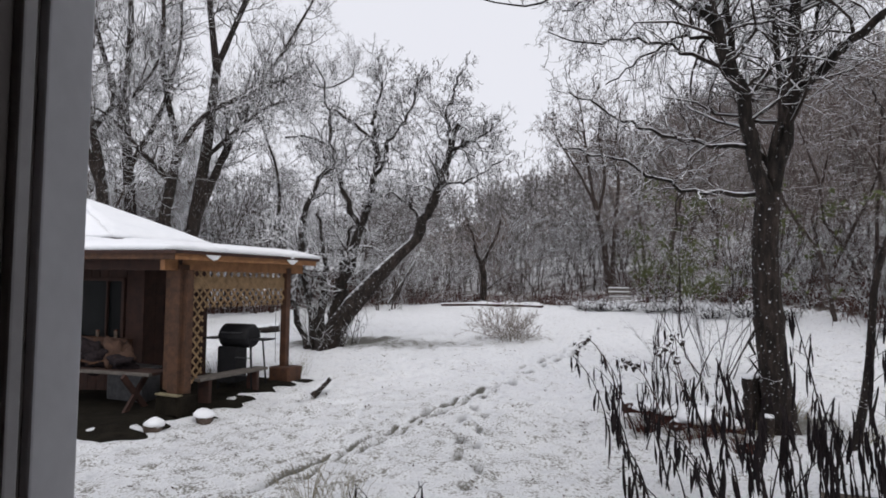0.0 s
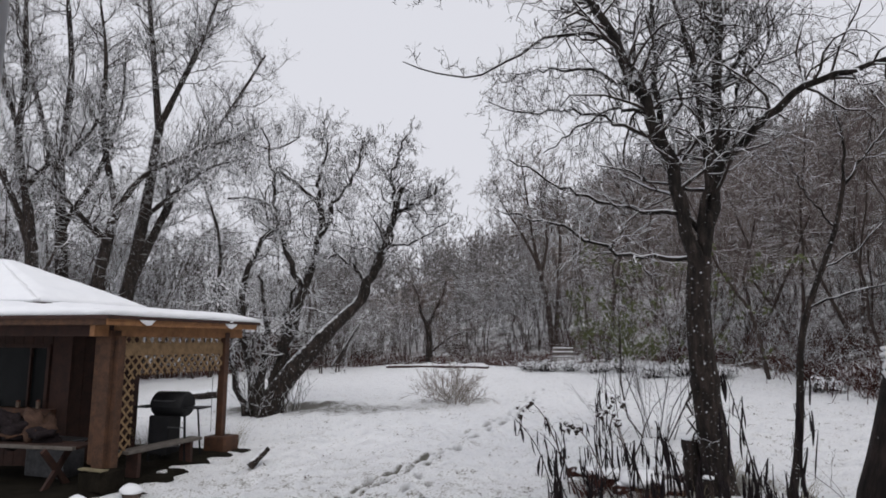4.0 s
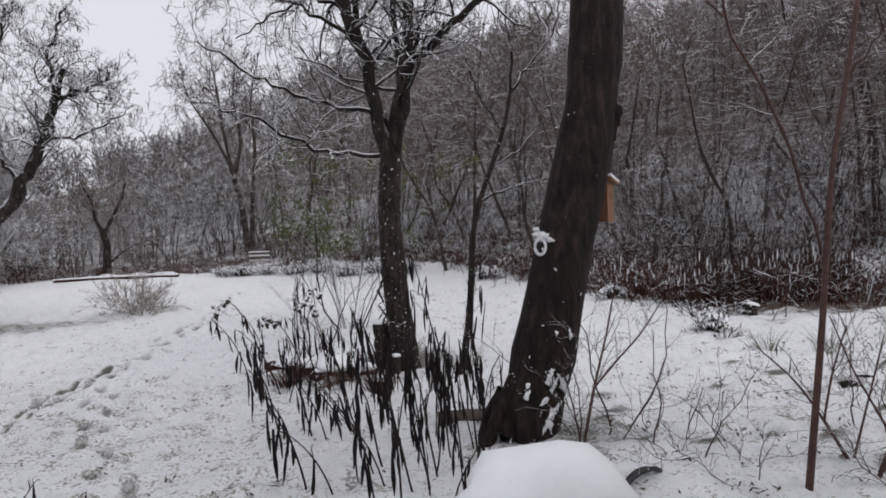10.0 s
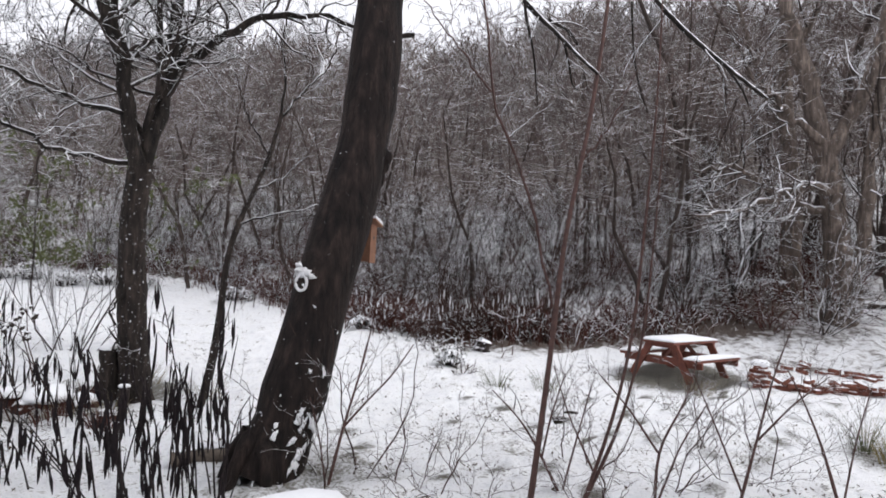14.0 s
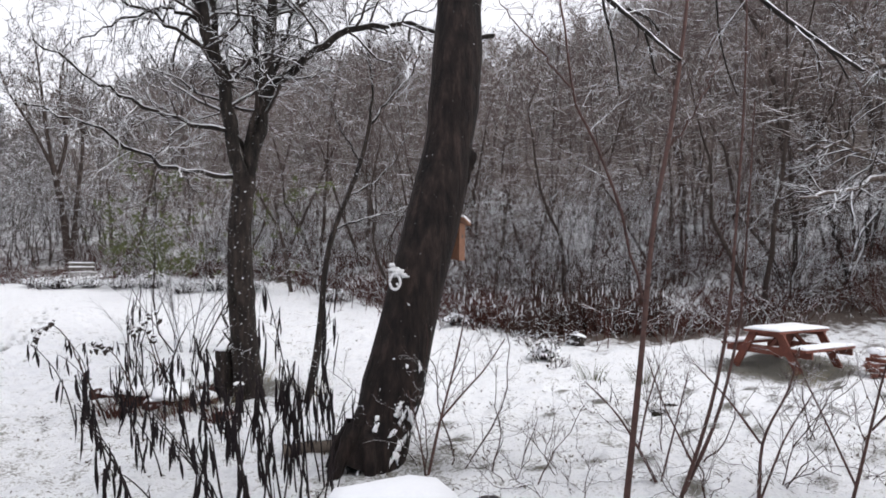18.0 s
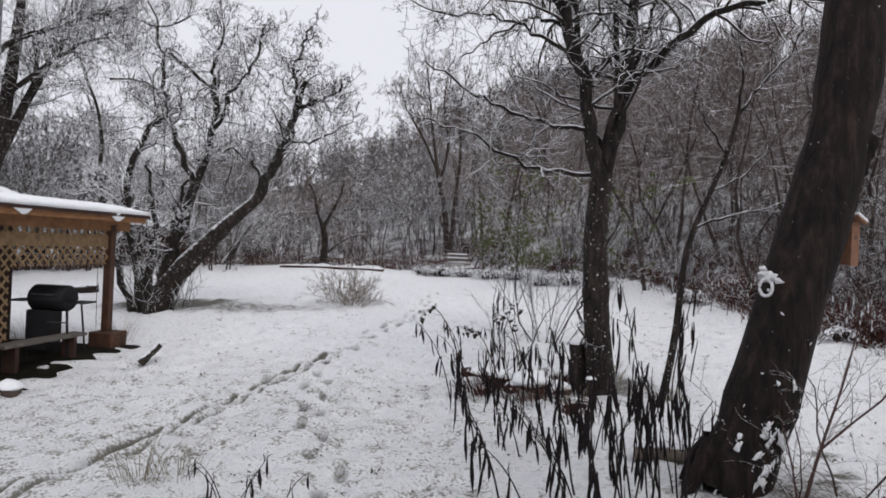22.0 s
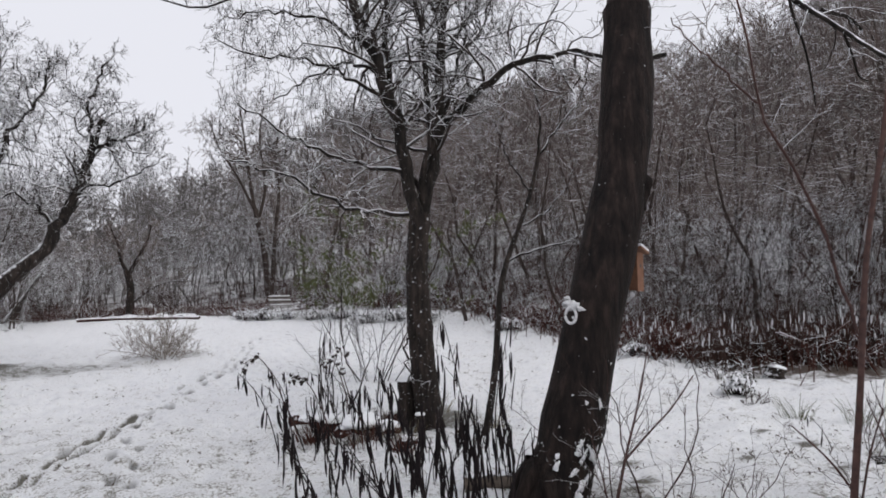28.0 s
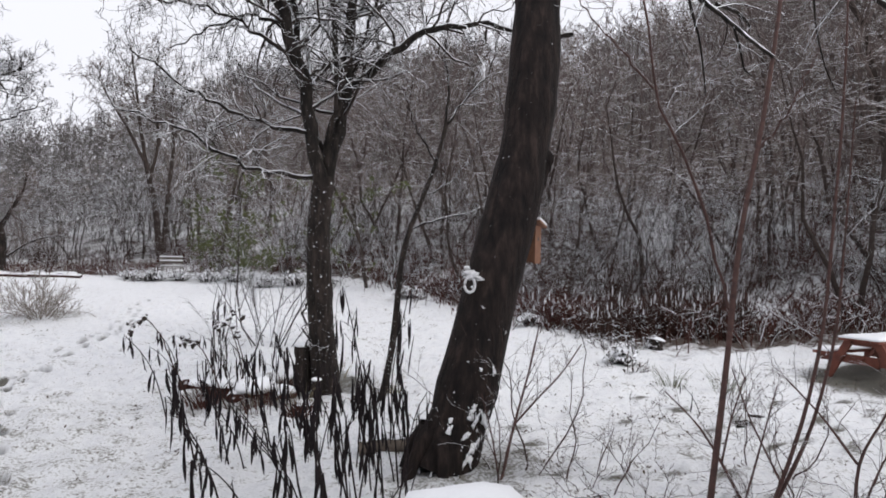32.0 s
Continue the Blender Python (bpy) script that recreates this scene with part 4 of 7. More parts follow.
edge_tree("twin_stemmed_tree", (2.77, 34.4), ([(2.5, 34.41, 3.95), (2.02, 34.44, 6.11)], 0.17, 0.12),
    [([(2.02, 34.44, 6.0), (1.69, 34.46, 7.98), (1.42, 34.47, 10.12), (1.2, 34.5, 11.6)], 0.10, 0.03, 22, 2.0),
     ([(2.85, 34.4, 1.4), (2.92, 34.37, 2.87), (3.04, 34.36, 5.07), (3.23, 34.34, 7.0), (3.0, 34.36, 9.18), (3.3, 34.3, 10.8)], 0.14, 0.03, 30, 2.0),
     ([(2.18, 34.43, 5.3), (2.58, 34.4, 7.23), (2.18, 34.43, 9.65), (2.41, 34.41, 11.31)], 0.09, 0.03, 22, 1.8),
     ([(2.02, 34.44, 6.0), (1.2, 34.48, 7.67), (0.21, 34.5, 9.18), (-0.17, 34.5, 10.47)], 0.08, 0.02, 24, 1.8)], 57, "tall twin-stemmed bare tree at the far edge of the lawn")
edge_tree("crooked_small_tree", (-3.44, 32.83), ([(-3.41, 32.83, 2.24), (-3.58, 32.81, 2.95)], 0.19, 0.15),
    [([(-3.54, 32.81, 2.71), (-3.12, 32.86, 3.56), (-2.72, 32.89, 4.4), (-2.63, 32.9, 5.0)], 0.10, 0.03, 20, 1.1),
     ([(-3.56, 32.81, 2.83), (-3.87, 32.78, 3.42), (-3.94, 32.77, 4.1), (-4.25, 32.73, 4.8)], 0.09, 0.03, 20, 1.1),
     ([(-3.4, 32.83, 1.42), (-2.58, 32.9, 2.13), (-1.95, 32.94, 2.43), (-0.97, 32.99, 2.47)], 0.06, 0.02, 16, 0.9)], 58, "small crooked tree with a low arching snowy branch", M_BARK)

# ------------------------------------------------------------------ woods
def wood_tree(seed, height, r, counts, spread, rmin, lift=0.1, multi=1, low=0.3, segs=(3, 2, 1)):
    rng = np.random.default_rng(seed)
    t, c = Tubes(), Tubes()
    for k in range(multi):
        a = rng.uniform(0, 6.28)
        q = 0.12 if multi == 1 else rng.uniform(0.08, 0.3)
        d = unit(np.array([q * math.cos(a), q * math.sin(a), 1.0]))
        h = height * rng.uniform(0.75, 1.1)
        pts = [np.array([0.12 * multi * math.cos(a), 0.12 * multi * math.sin(a), -0.2])]
        for _ in range(9):
            d = unit(d + rng.normal(0, 0.15, 3) + np.array([0, 0, 0.1]))
            pts.append(pts[-1] + d * h / 9)
        line = np.array(pts)
        radii = np.linspace(r, r * 0.15, 10)
        t.add(line, radii, 7)
        for p, dd, ln, rr in shoots(rng, line, radii, counts[0], h * spread, low, (35, 80), lift, 0.45):
            grow(c, rng, p, dd, ln, rr, 0, counts[1:], 0.3, lift, 0.55, rmin, (35, 85), segs)
    return t, c


def inside_view(x, y):
    """True where a wood may stand: beyond the lawn and clear of the yard."""
    s = (x - 4) * 0.88 + (y - 24) * 0.47
    return s > 2.0 or y > 33.2 - 0.2 * x or (x < -9 and y > 29) or (x > 11.5 and y > 9.2)


variants = []
for k, (hgt, r, cn, sp, mul, low) in enumerate([(9.5, 0.075, (15, 7, 5), 0.42, 1, 0.3), (11.5, 0.10, (17, 7, 5), 0.36, 1, 0.35), (7.0, 0.05, (6, 6, 5), 0.5, 3, 0.3), (10.0, 0.075, (9, 7, 5), 0.4, 2, 0.3), (6.0, 0.045, (5, 6, 5), 0.55, 4, 0.25), (13.5, 0.17, (18, 6, 5), 0.32, 1, 0.35)]):
    variants.append(wood_tree(200 + k, hgt, r, cn, sp, 0.0125, 0.03, mul, low))

WOOD_HEIGHT = (10.0, 12.0, 7.0, 10.5, 6.0, 14.0)
wood_models = []
for k, (t, c) in enumerate(variants):
    ob = thing("woodland_tree", (0, 0, -200), "bare woodland tree dusted with snow on the hillside", "tree", "woodland trees")
    rods_part("trunk", t, M_WOODBARK, ob)
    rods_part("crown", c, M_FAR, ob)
    wood_models.append(ob)

pale_models = []
for k in (0, 2, 3, 4):
    ob = thing("woodland_tree", (0, 0, -200), "bare woodland tree laden with snow in the valley", "tree", "woodland trees")
    rods_part("trunk", variants[k][0], M_WOODBARK, ob)
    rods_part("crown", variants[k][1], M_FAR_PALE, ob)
    pale_models.append(ob)
pale_used = set()


def pale_tree(k, m, scale):
    """A snow-laden tree: the first of a kind is the model itself."""
    ob = pale_models[k]
    if k in pale_used:
        ob = copy_thing(ob, m)
    else:
        pale_used.add(k)
        ob.matrix_world = m
    ob.scale = scale


SKYLINE = ([-92, -70, -55, -46, -40, -24, -8, -1.5, 2, 6, 15, 28, 48], [27, 26, 23, 19.5, 18.8, 17.8, 15.6, 13.4, 11.3, 9.4, 9.6, 13.0, 15.0])


def room_above(x, y):
    """How tall a tree may stand on the slope for the wood's roofline as seen from the house."""
    az = math.degrees(math.atan2(-x, y))
    return (math.hypot(x, y) * math.tan(radians(float(np.interp(az, *SKYLINE)))) + 2.0 - gz(x, y)) * (0.86 if az > -7 else 1.05)


rng_w = np.random.default_rng(77)
spots = []
tries = 0
while len(spots) < 165 and tries < 30000:
    tries += 1
    az, r = radians(rng_w.uniform(-88, 44)), rng_w.uniform(18, 50)
    x, y = -r * math.sin(az), r * math.cos(az)
    deg_az = math.degrees(az)
    if -5 < deg_az < 15 and r < 62:
        continue
    if inside_view(x, y) and all((x - a) ** 2 + (y - b) ** 2 > 2.6 for a, b in spots):
        spots.append((x, y))
for k, (x, y) in enumerate(spots):
    r = math.hypot(x, y)
    kind = k if k < 6 else int(rng_w.choice([2, 4, 0, 3] if r < 27 else [0, 1, 3, 2, 4, 1, 5, 0]))
    src = wood_models[kind]
    sc = min(1.1, max(0.3, room_above(x, y) * rng_w.uniform(0.8, 1.0) / WOOD_HEIGHT[kind]))
    m = pose(x, y, gz(x, y) - 0.1, rng_w.normal(0, 5), rng_w.normal(0, 5), rng_w.uniform(0, 360))
    if k >= len(wood_models) and x < 0.12 * y:
        pale_tree({0: 0, 1: 0, 2: 1, 3: 2, 4: 3, 5: 2}[kind], m, (min(1, sc * 1.25), min(1, sc * 1.25), sc))
        continue
    ob = src
    if k < len(wood_models):
        src.matrix_world = m
    else:
        ob = copy_thing(src, m)
    ob.scale = (min(1, sc * 1.25), min(1, sc * 1.25), sc)
# thick old trunks high on the near slope
for x, y, sc in ((22.5, 11.5, 1.1), (24.0, 8.6, 1.2), (25.5, 13.5, 1.1), (21.0, 15.5, 1.0), (27.0, 10.5, 1.2), (23.5, 6.2, 1.1)):
    ob = copy_thing(wood_models[5], pose(x, y, gz(x, y) - 0.1, 2, -3, 70 * x))
    ob.scale = (sc, sc, sc)

# far woods: one joined mass of trees
def far_woods():
    vs, fs, base = [], [], 0
    meshes = []
    for k in range(4):
        t, c = wood_tree(300 + k, 9 + 0.7 * k, 0.11, (12, 6, 5), 0.42, 0.036, 0.03, 1, 0.2, (2, 1, 1))
        tv, tq = t.build()
        cv, cq = c.build()
        meshes.append((np.concatenate([tv, cv]), np.concatenate([tq, cq + len(tv)])))
    rng = np.random.default_rng(9)
    n = 0
    while n < 430:
        az, r = radians(rng.uniform(-92, 48)), 48 + 80 * rng.random() ** 1.3
        if n < 45:
            az, r = radians(rng.uniform(-6, 18)), 42 + 30 * rng.random()
        elif n < 220:
            az, r = radians(rng.uniform(-66, -9)), 44 + 40 * rng.random()
        x, y = -r * math.sin(az), r * math.cos(az)
        v, q = meshes[rng.integers(4)]
        a, s = rng.uniform(0, 6.28), rng.uniform(0.75, 1.15)
        s = min(s, max(0.35, room_above(x, y) * rng.uniform(0.82, 1.02) / 11.0))
        c_, s_ = math.cos(a) * s, math.sin(a) * s
        w = np.stack([v[:, 0] * c_ - v[:, 1] * s_ + x, v[:, 0] * s_ + v[:, 1] * c_ + y, v[:, 2] * s + gz(x, y)], 1)
        vs.append(w)
        fs.append(q + base)
        base += len(v)
        n += 1
    me = fast_mesh("far_woods", np.concatenate(vs), np.concatenate(fs), M_FAR_HAZE)
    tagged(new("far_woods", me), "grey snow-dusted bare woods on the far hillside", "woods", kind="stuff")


far_woods()


# dark brush in front of the far valley woods
rng_b = np.random.default_rng(61)
for k in range(34):
    az, r = radians(rng_b.uniform(-8, 20)), rng_b.uniform(34, 44)
    x, y = -r * math.sin(az), r * math.cos(az)
    m = pose(x, y, gz(x, y) - 0.1, 0, 0, rng_b.uniform(0, 360))
    s = rng_b.uniform(0.35, 0.7)
    pale_tree((1, 3)[k % 2], m, (s * 1.15, s * 1.15, s))

# tangled young growth behind the cabin
for k in range(30):
    x, y = rng_b.uniform(-25, -7.5), rng_b.uniform(27.5, 36)
    m = pose(x, y, gz(x, y) - 0.1, 0, 0, rng_b.uniform(0, 360))
    s = rng_b.uniform(0.75, 1.1)
    pale_tree((1, 3, 0)[k % 3], m, (s, s, s))

# woods closing the view behind the cabin roof
for k in range(26):
    az, r = radians(rng_b.uniform(27, 50)), rng_b.uniform(27, 40)
    x, y = -r * math.sin(az), r * math.cos(az)
    s = rng_b.uniform(0.75, 1.25)
    pale_tree((0, 2, 1, 3)[k % 4], pose(x, y, gz(x, y) - 0.1, 0, 0, rng_b.uniform(0, 360)), (s, s, s))

# ------------------------------------------------------------------ cabin with open porch
CAB = (-5.6, 9.53, -0.17)
CAB_RZ = -12.7


def cab(x, y, z=0.0):
    return Matrix.Translation(CAB) @ pose(0, 0, 0, 0, 0, CAB_RZ) @ Vector((x, y, z))


def snow_slab(corners, thick, rng, n=26, lip=0.03):
    """A snow blanket over a four-cornered roof plane, with soft uneven edges."""
    a, b, c, d = [np.array(p, float) for p in corners]
    vs, fs = [], []
    for i in range(n + 1):
        for j in range(n + 1):
            u, v = i / n, j / n
            p = (a * (1 - u) + b * u) * (1 - v) + (d * (1 - u) + c * u) * v
            e = min(u, 1 - u, v, 1 - v)
            h = thick * (0.45 + 0.55 * min(1, e * 9)) + 0.012 * noise.noise(Vector(p) * 2.5)
            edge = e < 1e-6
            vs.append(p + np.array([rng.normal(0, lip * 0.4) if edge else 0, rng.normal(0, lip * 0.4) if edge else 0, h]))
    m = (n + 1) ** 2
    for i in range(n + 1):
        for j in range(n + 1):
            u, v = i / n, j / n
            vs.append((a * (1 - u) + b * u) * (1 - v) + (d * (1 - u) + c * u) * v)
    for i in range(n):
        for j in range(n):
            k = i * (n + 1) + j
            fs.append((k, k + n + 1, k + n + 2, k + 1))
            fs.append((m + k, m + k + 1, m + k + n + 2, m + k + n + 1))
    ring = [j for j in range(n + 1)] + [i * (n + 1) + n for i in range(1, n + 1)] + [n * (n + 1) + j for j in range(n - 1, -1, -1)] + [i * (n + 1) for i in range(n - 1, 0, -1)]
    for q, w in zip(ring, ring[1:] + ring[:1]):
        fs.append((q, w, m + w, m + q))
    return (vs, fs, True)


def deck(corners, thick):
    vs = [tuple(p) for p in corners] + [(p[0], p[1], p[2] - thick) for p in corners]
    return (vs, [(0, 1, 2, 3), (7, 6, 5, 4), (0, 4, 5, 1), (1, 5, 6, 2), (2, 6, 7, 3), (3, 7, 4, 0)])


def lattice(x, y0, y1, z0, z1, step=0.165, w=0.034, t=0.007):
    """Crossed diagonal laths in the plane x, two layers; returns one list of laths."""
    laths = []
    h = z1 - z0
    for s, off in ((1, 0.0), (-1, t)):
        k = y0 - h
        while k < y1:
            ya, yb, za, zb = k, k + h, (z0 if s > 0 else z1), (z1 if s > 0 else z0)
            if ya < y0:
                za += (y0 - ya) * s
                ya = y0
            if yb > y1:
                zb -= (yb - y1) * s
                yb = y1
            if yb - ya > 0.05:
                laths.append(bm_beam((x + off, ya, za), (x + off, yb, zb), t, w, 0))
            k += step
    return laths


def build_cabin():
    rng = np.random.default_rng(4)
    c = thing("cabin", CAB, "brown timber cabin with an open porch and a snow-covered roof", "cabin", rz=CAB_RZ)
    # body with a dark window and boarded walls
    y0, y1, x1, x0, top = 0.95, 2.5, -1.76, -7.2, 2.45
    x = x0
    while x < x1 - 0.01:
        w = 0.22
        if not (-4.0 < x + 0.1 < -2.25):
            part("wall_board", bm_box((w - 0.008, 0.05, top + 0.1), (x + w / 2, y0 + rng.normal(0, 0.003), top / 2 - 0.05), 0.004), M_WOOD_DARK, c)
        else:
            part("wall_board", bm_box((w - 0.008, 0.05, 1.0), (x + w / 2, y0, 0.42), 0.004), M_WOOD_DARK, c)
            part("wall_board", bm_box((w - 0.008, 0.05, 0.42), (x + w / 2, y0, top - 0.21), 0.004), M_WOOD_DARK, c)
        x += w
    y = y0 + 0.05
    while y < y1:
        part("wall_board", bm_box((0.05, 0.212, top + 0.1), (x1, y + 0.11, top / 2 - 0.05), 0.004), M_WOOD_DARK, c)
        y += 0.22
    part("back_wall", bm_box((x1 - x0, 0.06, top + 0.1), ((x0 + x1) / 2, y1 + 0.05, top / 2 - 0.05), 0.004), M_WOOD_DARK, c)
    win = part("window", bm_join(bm_box((1.92, 0.07, 0.07), (-3.12, y0 - 0.02, 2.03), 0.008),
        bm_box((0.07, 0.07, 1.02), (-4.05, y0 - 0.02, 1.49), 0.008), bm_box((0.07, 0.07, 1.02), (-2.19, y0 - 0.02, 1.49), 0.008), bm_box((0.04, 0.05, 1.02), (-2.6, y0 - 0.02, 1.49), 0.006)), M_WOOD_DARK, c, "dark-framed cabin window")
    part("window_ledge", bm_box((2.2, 0.14, 0.12), (-3.05, y0 - 0.06, 0.92), 0.01), M_POST, win, "orange-brown wooden ledge")
    part("pane", bm_box((1.40, 0.012, 1.02), (-3.32, y0 + 0.01, 1.49)), M_GLASS_DARK, win)
    part("pane", bm_box((0.36, 0.012, 1.02), (-2.4, y0 + 0.01, 1.49)), M_GLASS_DARK, win)
    # posts
    corner = part("corner_post", bm_join(bm_box((0.20, 0.20, 2.0), (0, 0, 1.28), 0.012), bm_box((0.10, 0.16, 1.9), (-0.17, 0.02, 1.3), 0.01), bm_box((0.09, 0.14, 1.9), (0.13, 0.05, 1.25), 0.01)), M_POST_DARK, c, "dark rough-hewn corner post")
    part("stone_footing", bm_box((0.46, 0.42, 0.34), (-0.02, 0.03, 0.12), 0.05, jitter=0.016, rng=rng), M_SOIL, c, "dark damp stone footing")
    part("footing_ledge", bm_box((0.44, 0.12, 0.03), (-0.02, -0.13, 0.30), 0.012, jitter=0.004, rng=rng), M_GRASS, c, "pale straw-coloured ledge")
    part("porch_post", bm_box((0.13, 0.13, 1.98), (0, 2.74, 1.3), 0.01), M_POST, c)
    part("post_block", bm_box((0.46, 0.42, 0.46), (0.03, 2.74, 0.19), 0.03, jitter=0.006, rng=rng), M_POST, c, "square brown footing block under the post")
    part("porch_post", bm_box((0.12, 0.12, 2.2), (-3.6, -0.02, 1.2), 0.01), M_POST, c)
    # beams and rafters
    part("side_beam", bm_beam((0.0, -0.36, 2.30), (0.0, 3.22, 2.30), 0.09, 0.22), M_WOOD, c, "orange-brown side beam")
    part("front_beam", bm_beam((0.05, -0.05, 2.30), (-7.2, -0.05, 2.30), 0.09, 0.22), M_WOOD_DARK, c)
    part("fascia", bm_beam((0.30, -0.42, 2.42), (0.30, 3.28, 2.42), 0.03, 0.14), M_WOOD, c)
    # the front fascia takes a darker brown that paints in that side's shade
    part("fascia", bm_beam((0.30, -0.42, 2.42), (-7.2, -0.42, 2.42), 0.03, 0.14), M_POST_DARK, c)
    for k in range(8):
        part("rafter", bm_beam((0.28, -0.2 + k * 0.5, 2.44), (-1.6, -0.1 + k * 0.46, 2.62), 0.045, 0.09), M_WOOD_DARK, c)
    # lattice valance and side screen
    for lath in lattice(0.0, 0.15, 2.68, 1.60, 2.19):
        part("lath", lath, M_LATTICE, c)
    for lath in lattice(0.02, 0.14, 0.5, 0.42, 1.60):
        part("lath", lath, M_LATTICE, c)
    part("valance_rail", bm_beam((0.0, 0.15, 2.0), (0.0, 2.68, 2.0), 0.012, 0.20), M_LATTICE, c)
    # roof: a low skirt and a hipped upper roof
    E = [(0.36, -0.46, 2.49), (0.36, 3.34, 2.49), (-7.2, 3.34, 2.49), (-7.2, -0.46, 2.49)]
    I = [(-2.05, 0.5, 2.66), (-2.05, 2.95, 2.66), (-7.2, 2.95, 2.66), (-7.2, 0.5, 2.66)]
    planes = [(E[0], E[1], I[1], I[0]), (E[3], E[0], I[0], I[3]), (E[1], E[2], I[2], I[1])]
    R0, R1 = (-4.6, 1.72, 3.66), (-7.2, 1.72, 3.66)
    up = 0.10
    J = [(p[0], p[1], p[2] + up) for p in I]
    planes2 = [(J[0], J[1], R0, R0), (J[3], J[0], R0, R1), (J[1], J[2], R1, R0)]
    for k, pl in enumerate(planes + planes2):
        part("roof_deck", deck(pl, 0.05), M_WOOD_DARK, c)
        lifted = [(p[0], p[1], p[2] + 0.004) for p in pl]
        part("roof_snow", snow_slab(lifted, 0.13 if k < 3 else 0.12, rng), M_SNOW, c, "thick snow on the roof")
    for yy, hh in ((0.35, 0.17), (2.45, 0.15)):
        bm = bm_rock(0.15, rng, (0.16, 1.2, 0.75), 3, 0.12)
        bmesh.ops.translate(bm, vec=(0.335, yy, 2.47), verts=bm.verts)
        part("snow_overhang", bm, M_SNOW, c)
    # hanging chain by the post
    t = Tubes()
    t.add(np.array([(-0.05, 2.52, 1.75), (-0.06, 2.52, 1.2), (-0.05, 2.53, 0.5)]), [0.006] * 3, 4)
    rods_part("chain", t, M_STEEL, c)
    return c


build_cabin()


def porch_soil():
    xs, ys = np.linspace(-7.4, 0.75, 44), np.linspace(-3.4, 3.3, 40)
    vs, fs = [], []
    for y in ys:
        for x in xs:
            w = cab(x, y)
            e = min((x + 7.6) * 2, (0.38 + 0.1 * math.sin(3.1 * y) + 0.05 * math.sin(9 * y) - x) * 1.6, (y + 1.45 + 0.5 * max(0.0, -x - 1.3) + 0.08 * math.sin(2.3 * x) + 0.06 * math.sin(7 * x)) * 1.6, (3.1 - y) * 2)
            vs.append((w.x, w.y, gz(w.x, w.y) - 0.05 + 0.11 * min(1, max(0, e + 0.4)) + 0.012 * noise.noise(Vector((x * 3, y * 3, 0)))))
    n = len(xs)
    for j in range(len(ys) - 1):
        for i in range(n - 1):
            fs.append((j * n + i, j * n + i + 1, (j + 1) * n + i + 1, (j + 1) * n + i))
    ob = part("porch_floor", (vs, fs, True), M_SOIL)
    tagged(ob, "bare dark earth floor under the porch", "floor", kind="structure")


porch_soil()


def build_grill():
    p = cab(-0.43, 1.95)
    g = gz(p.x, p.y) + 0.03
    c = thing("barbecue_grill", (p.x, p.y, g), "black barbecue grill with a closed domed lid and side shelves", "grill", rz=-5)
    c.scale = (1.05, 1.05, 1.05)
    def half(r, length, z, flip):
        bm = bmesh.new()
        rows = []
        for x, k in ((-length / 2, 0.82), (-length / 2 + 0.04, 1.0), (length / 2 - 0.04, 1.0), (length / 2, 0.82)):
            row = []
            for i in range(13):
                a = math.pi * i / 12
                row.append(bm.verts.new((x, math.cos(a) * r * k, z + flip * math.sin(a) * r * 0.95 * k)))
            rows.append(row)
        for ra, rb in zip(rows, rows[1:]):
            for i in range(12):
                bm.faces.new((ra[i], ra[i + 1], rb[i + 1], rb[i]))
        for row in (rows[0], rows[-1]):
            bm.faces.new(row)
        bmesh.ops.recalc_face_normals(bm, faces=bm.faces)
        for f in bm.faces:
            f.smooth = len(f.verts) == 4
        return bm
    lid = part("lid", half(0.25, 0.58, 0.88, 1), M_BLACK, c)
    part("firebox", half(0.24, 0.56, 0.875, -0.75), M_BLACK, c)
    part("lid_handle", bm_join(bm_beam((-0.18, -0.28, 0.98), (0.18, -0.28, 0.98), 0.02, 0.02), bm_beam((-0.18, -0.28, 0.98), (-0.18, -0.2, 0.99), 0.015, 0.015), bm_beam((0.18, -0.28, 0.98), (0.18, -0.2, 0.99), 0.015, 0.015)), M_STEEL, lid)
    part("side_shelf", bm_box((0.26, 0.34, 0.025), (-0.47, 0, 0.86), 0.006), M_BLACK, c)
    part("side_shelf", bm_box((0.26, 0.34, 0.025), (0.47, 0, 0.86), 0.006), M_BLACK, c)
    part("cabinet", bm_box((0.34, 0.36, 0.62), (-0.12, 0, 0.42), 0.012), M_BLACK, c)
    for x, y in ((0.34, -0.2), (0.34, 0.2)):
        part("leg", bm_beam((x, y, 0.84), (x + 0.07, y * 1.2, 0.0), 0.03, 0.03), M_BLACK, c)
    for x, y in ((-0.28, -0.18), (-0.28, 0.18)):
        part("leg", bm_beam((x, y, 0.72), (x, y, 0.0), 0.03, 0.03), M_BLACK, c)
    for z in (0.25, 0.55):
        part("rail", bm_beam((0.05, -0.2, z), (0.37, -0.2, z), 0.018, 0.018), M_STEEL, c)


build_grill()


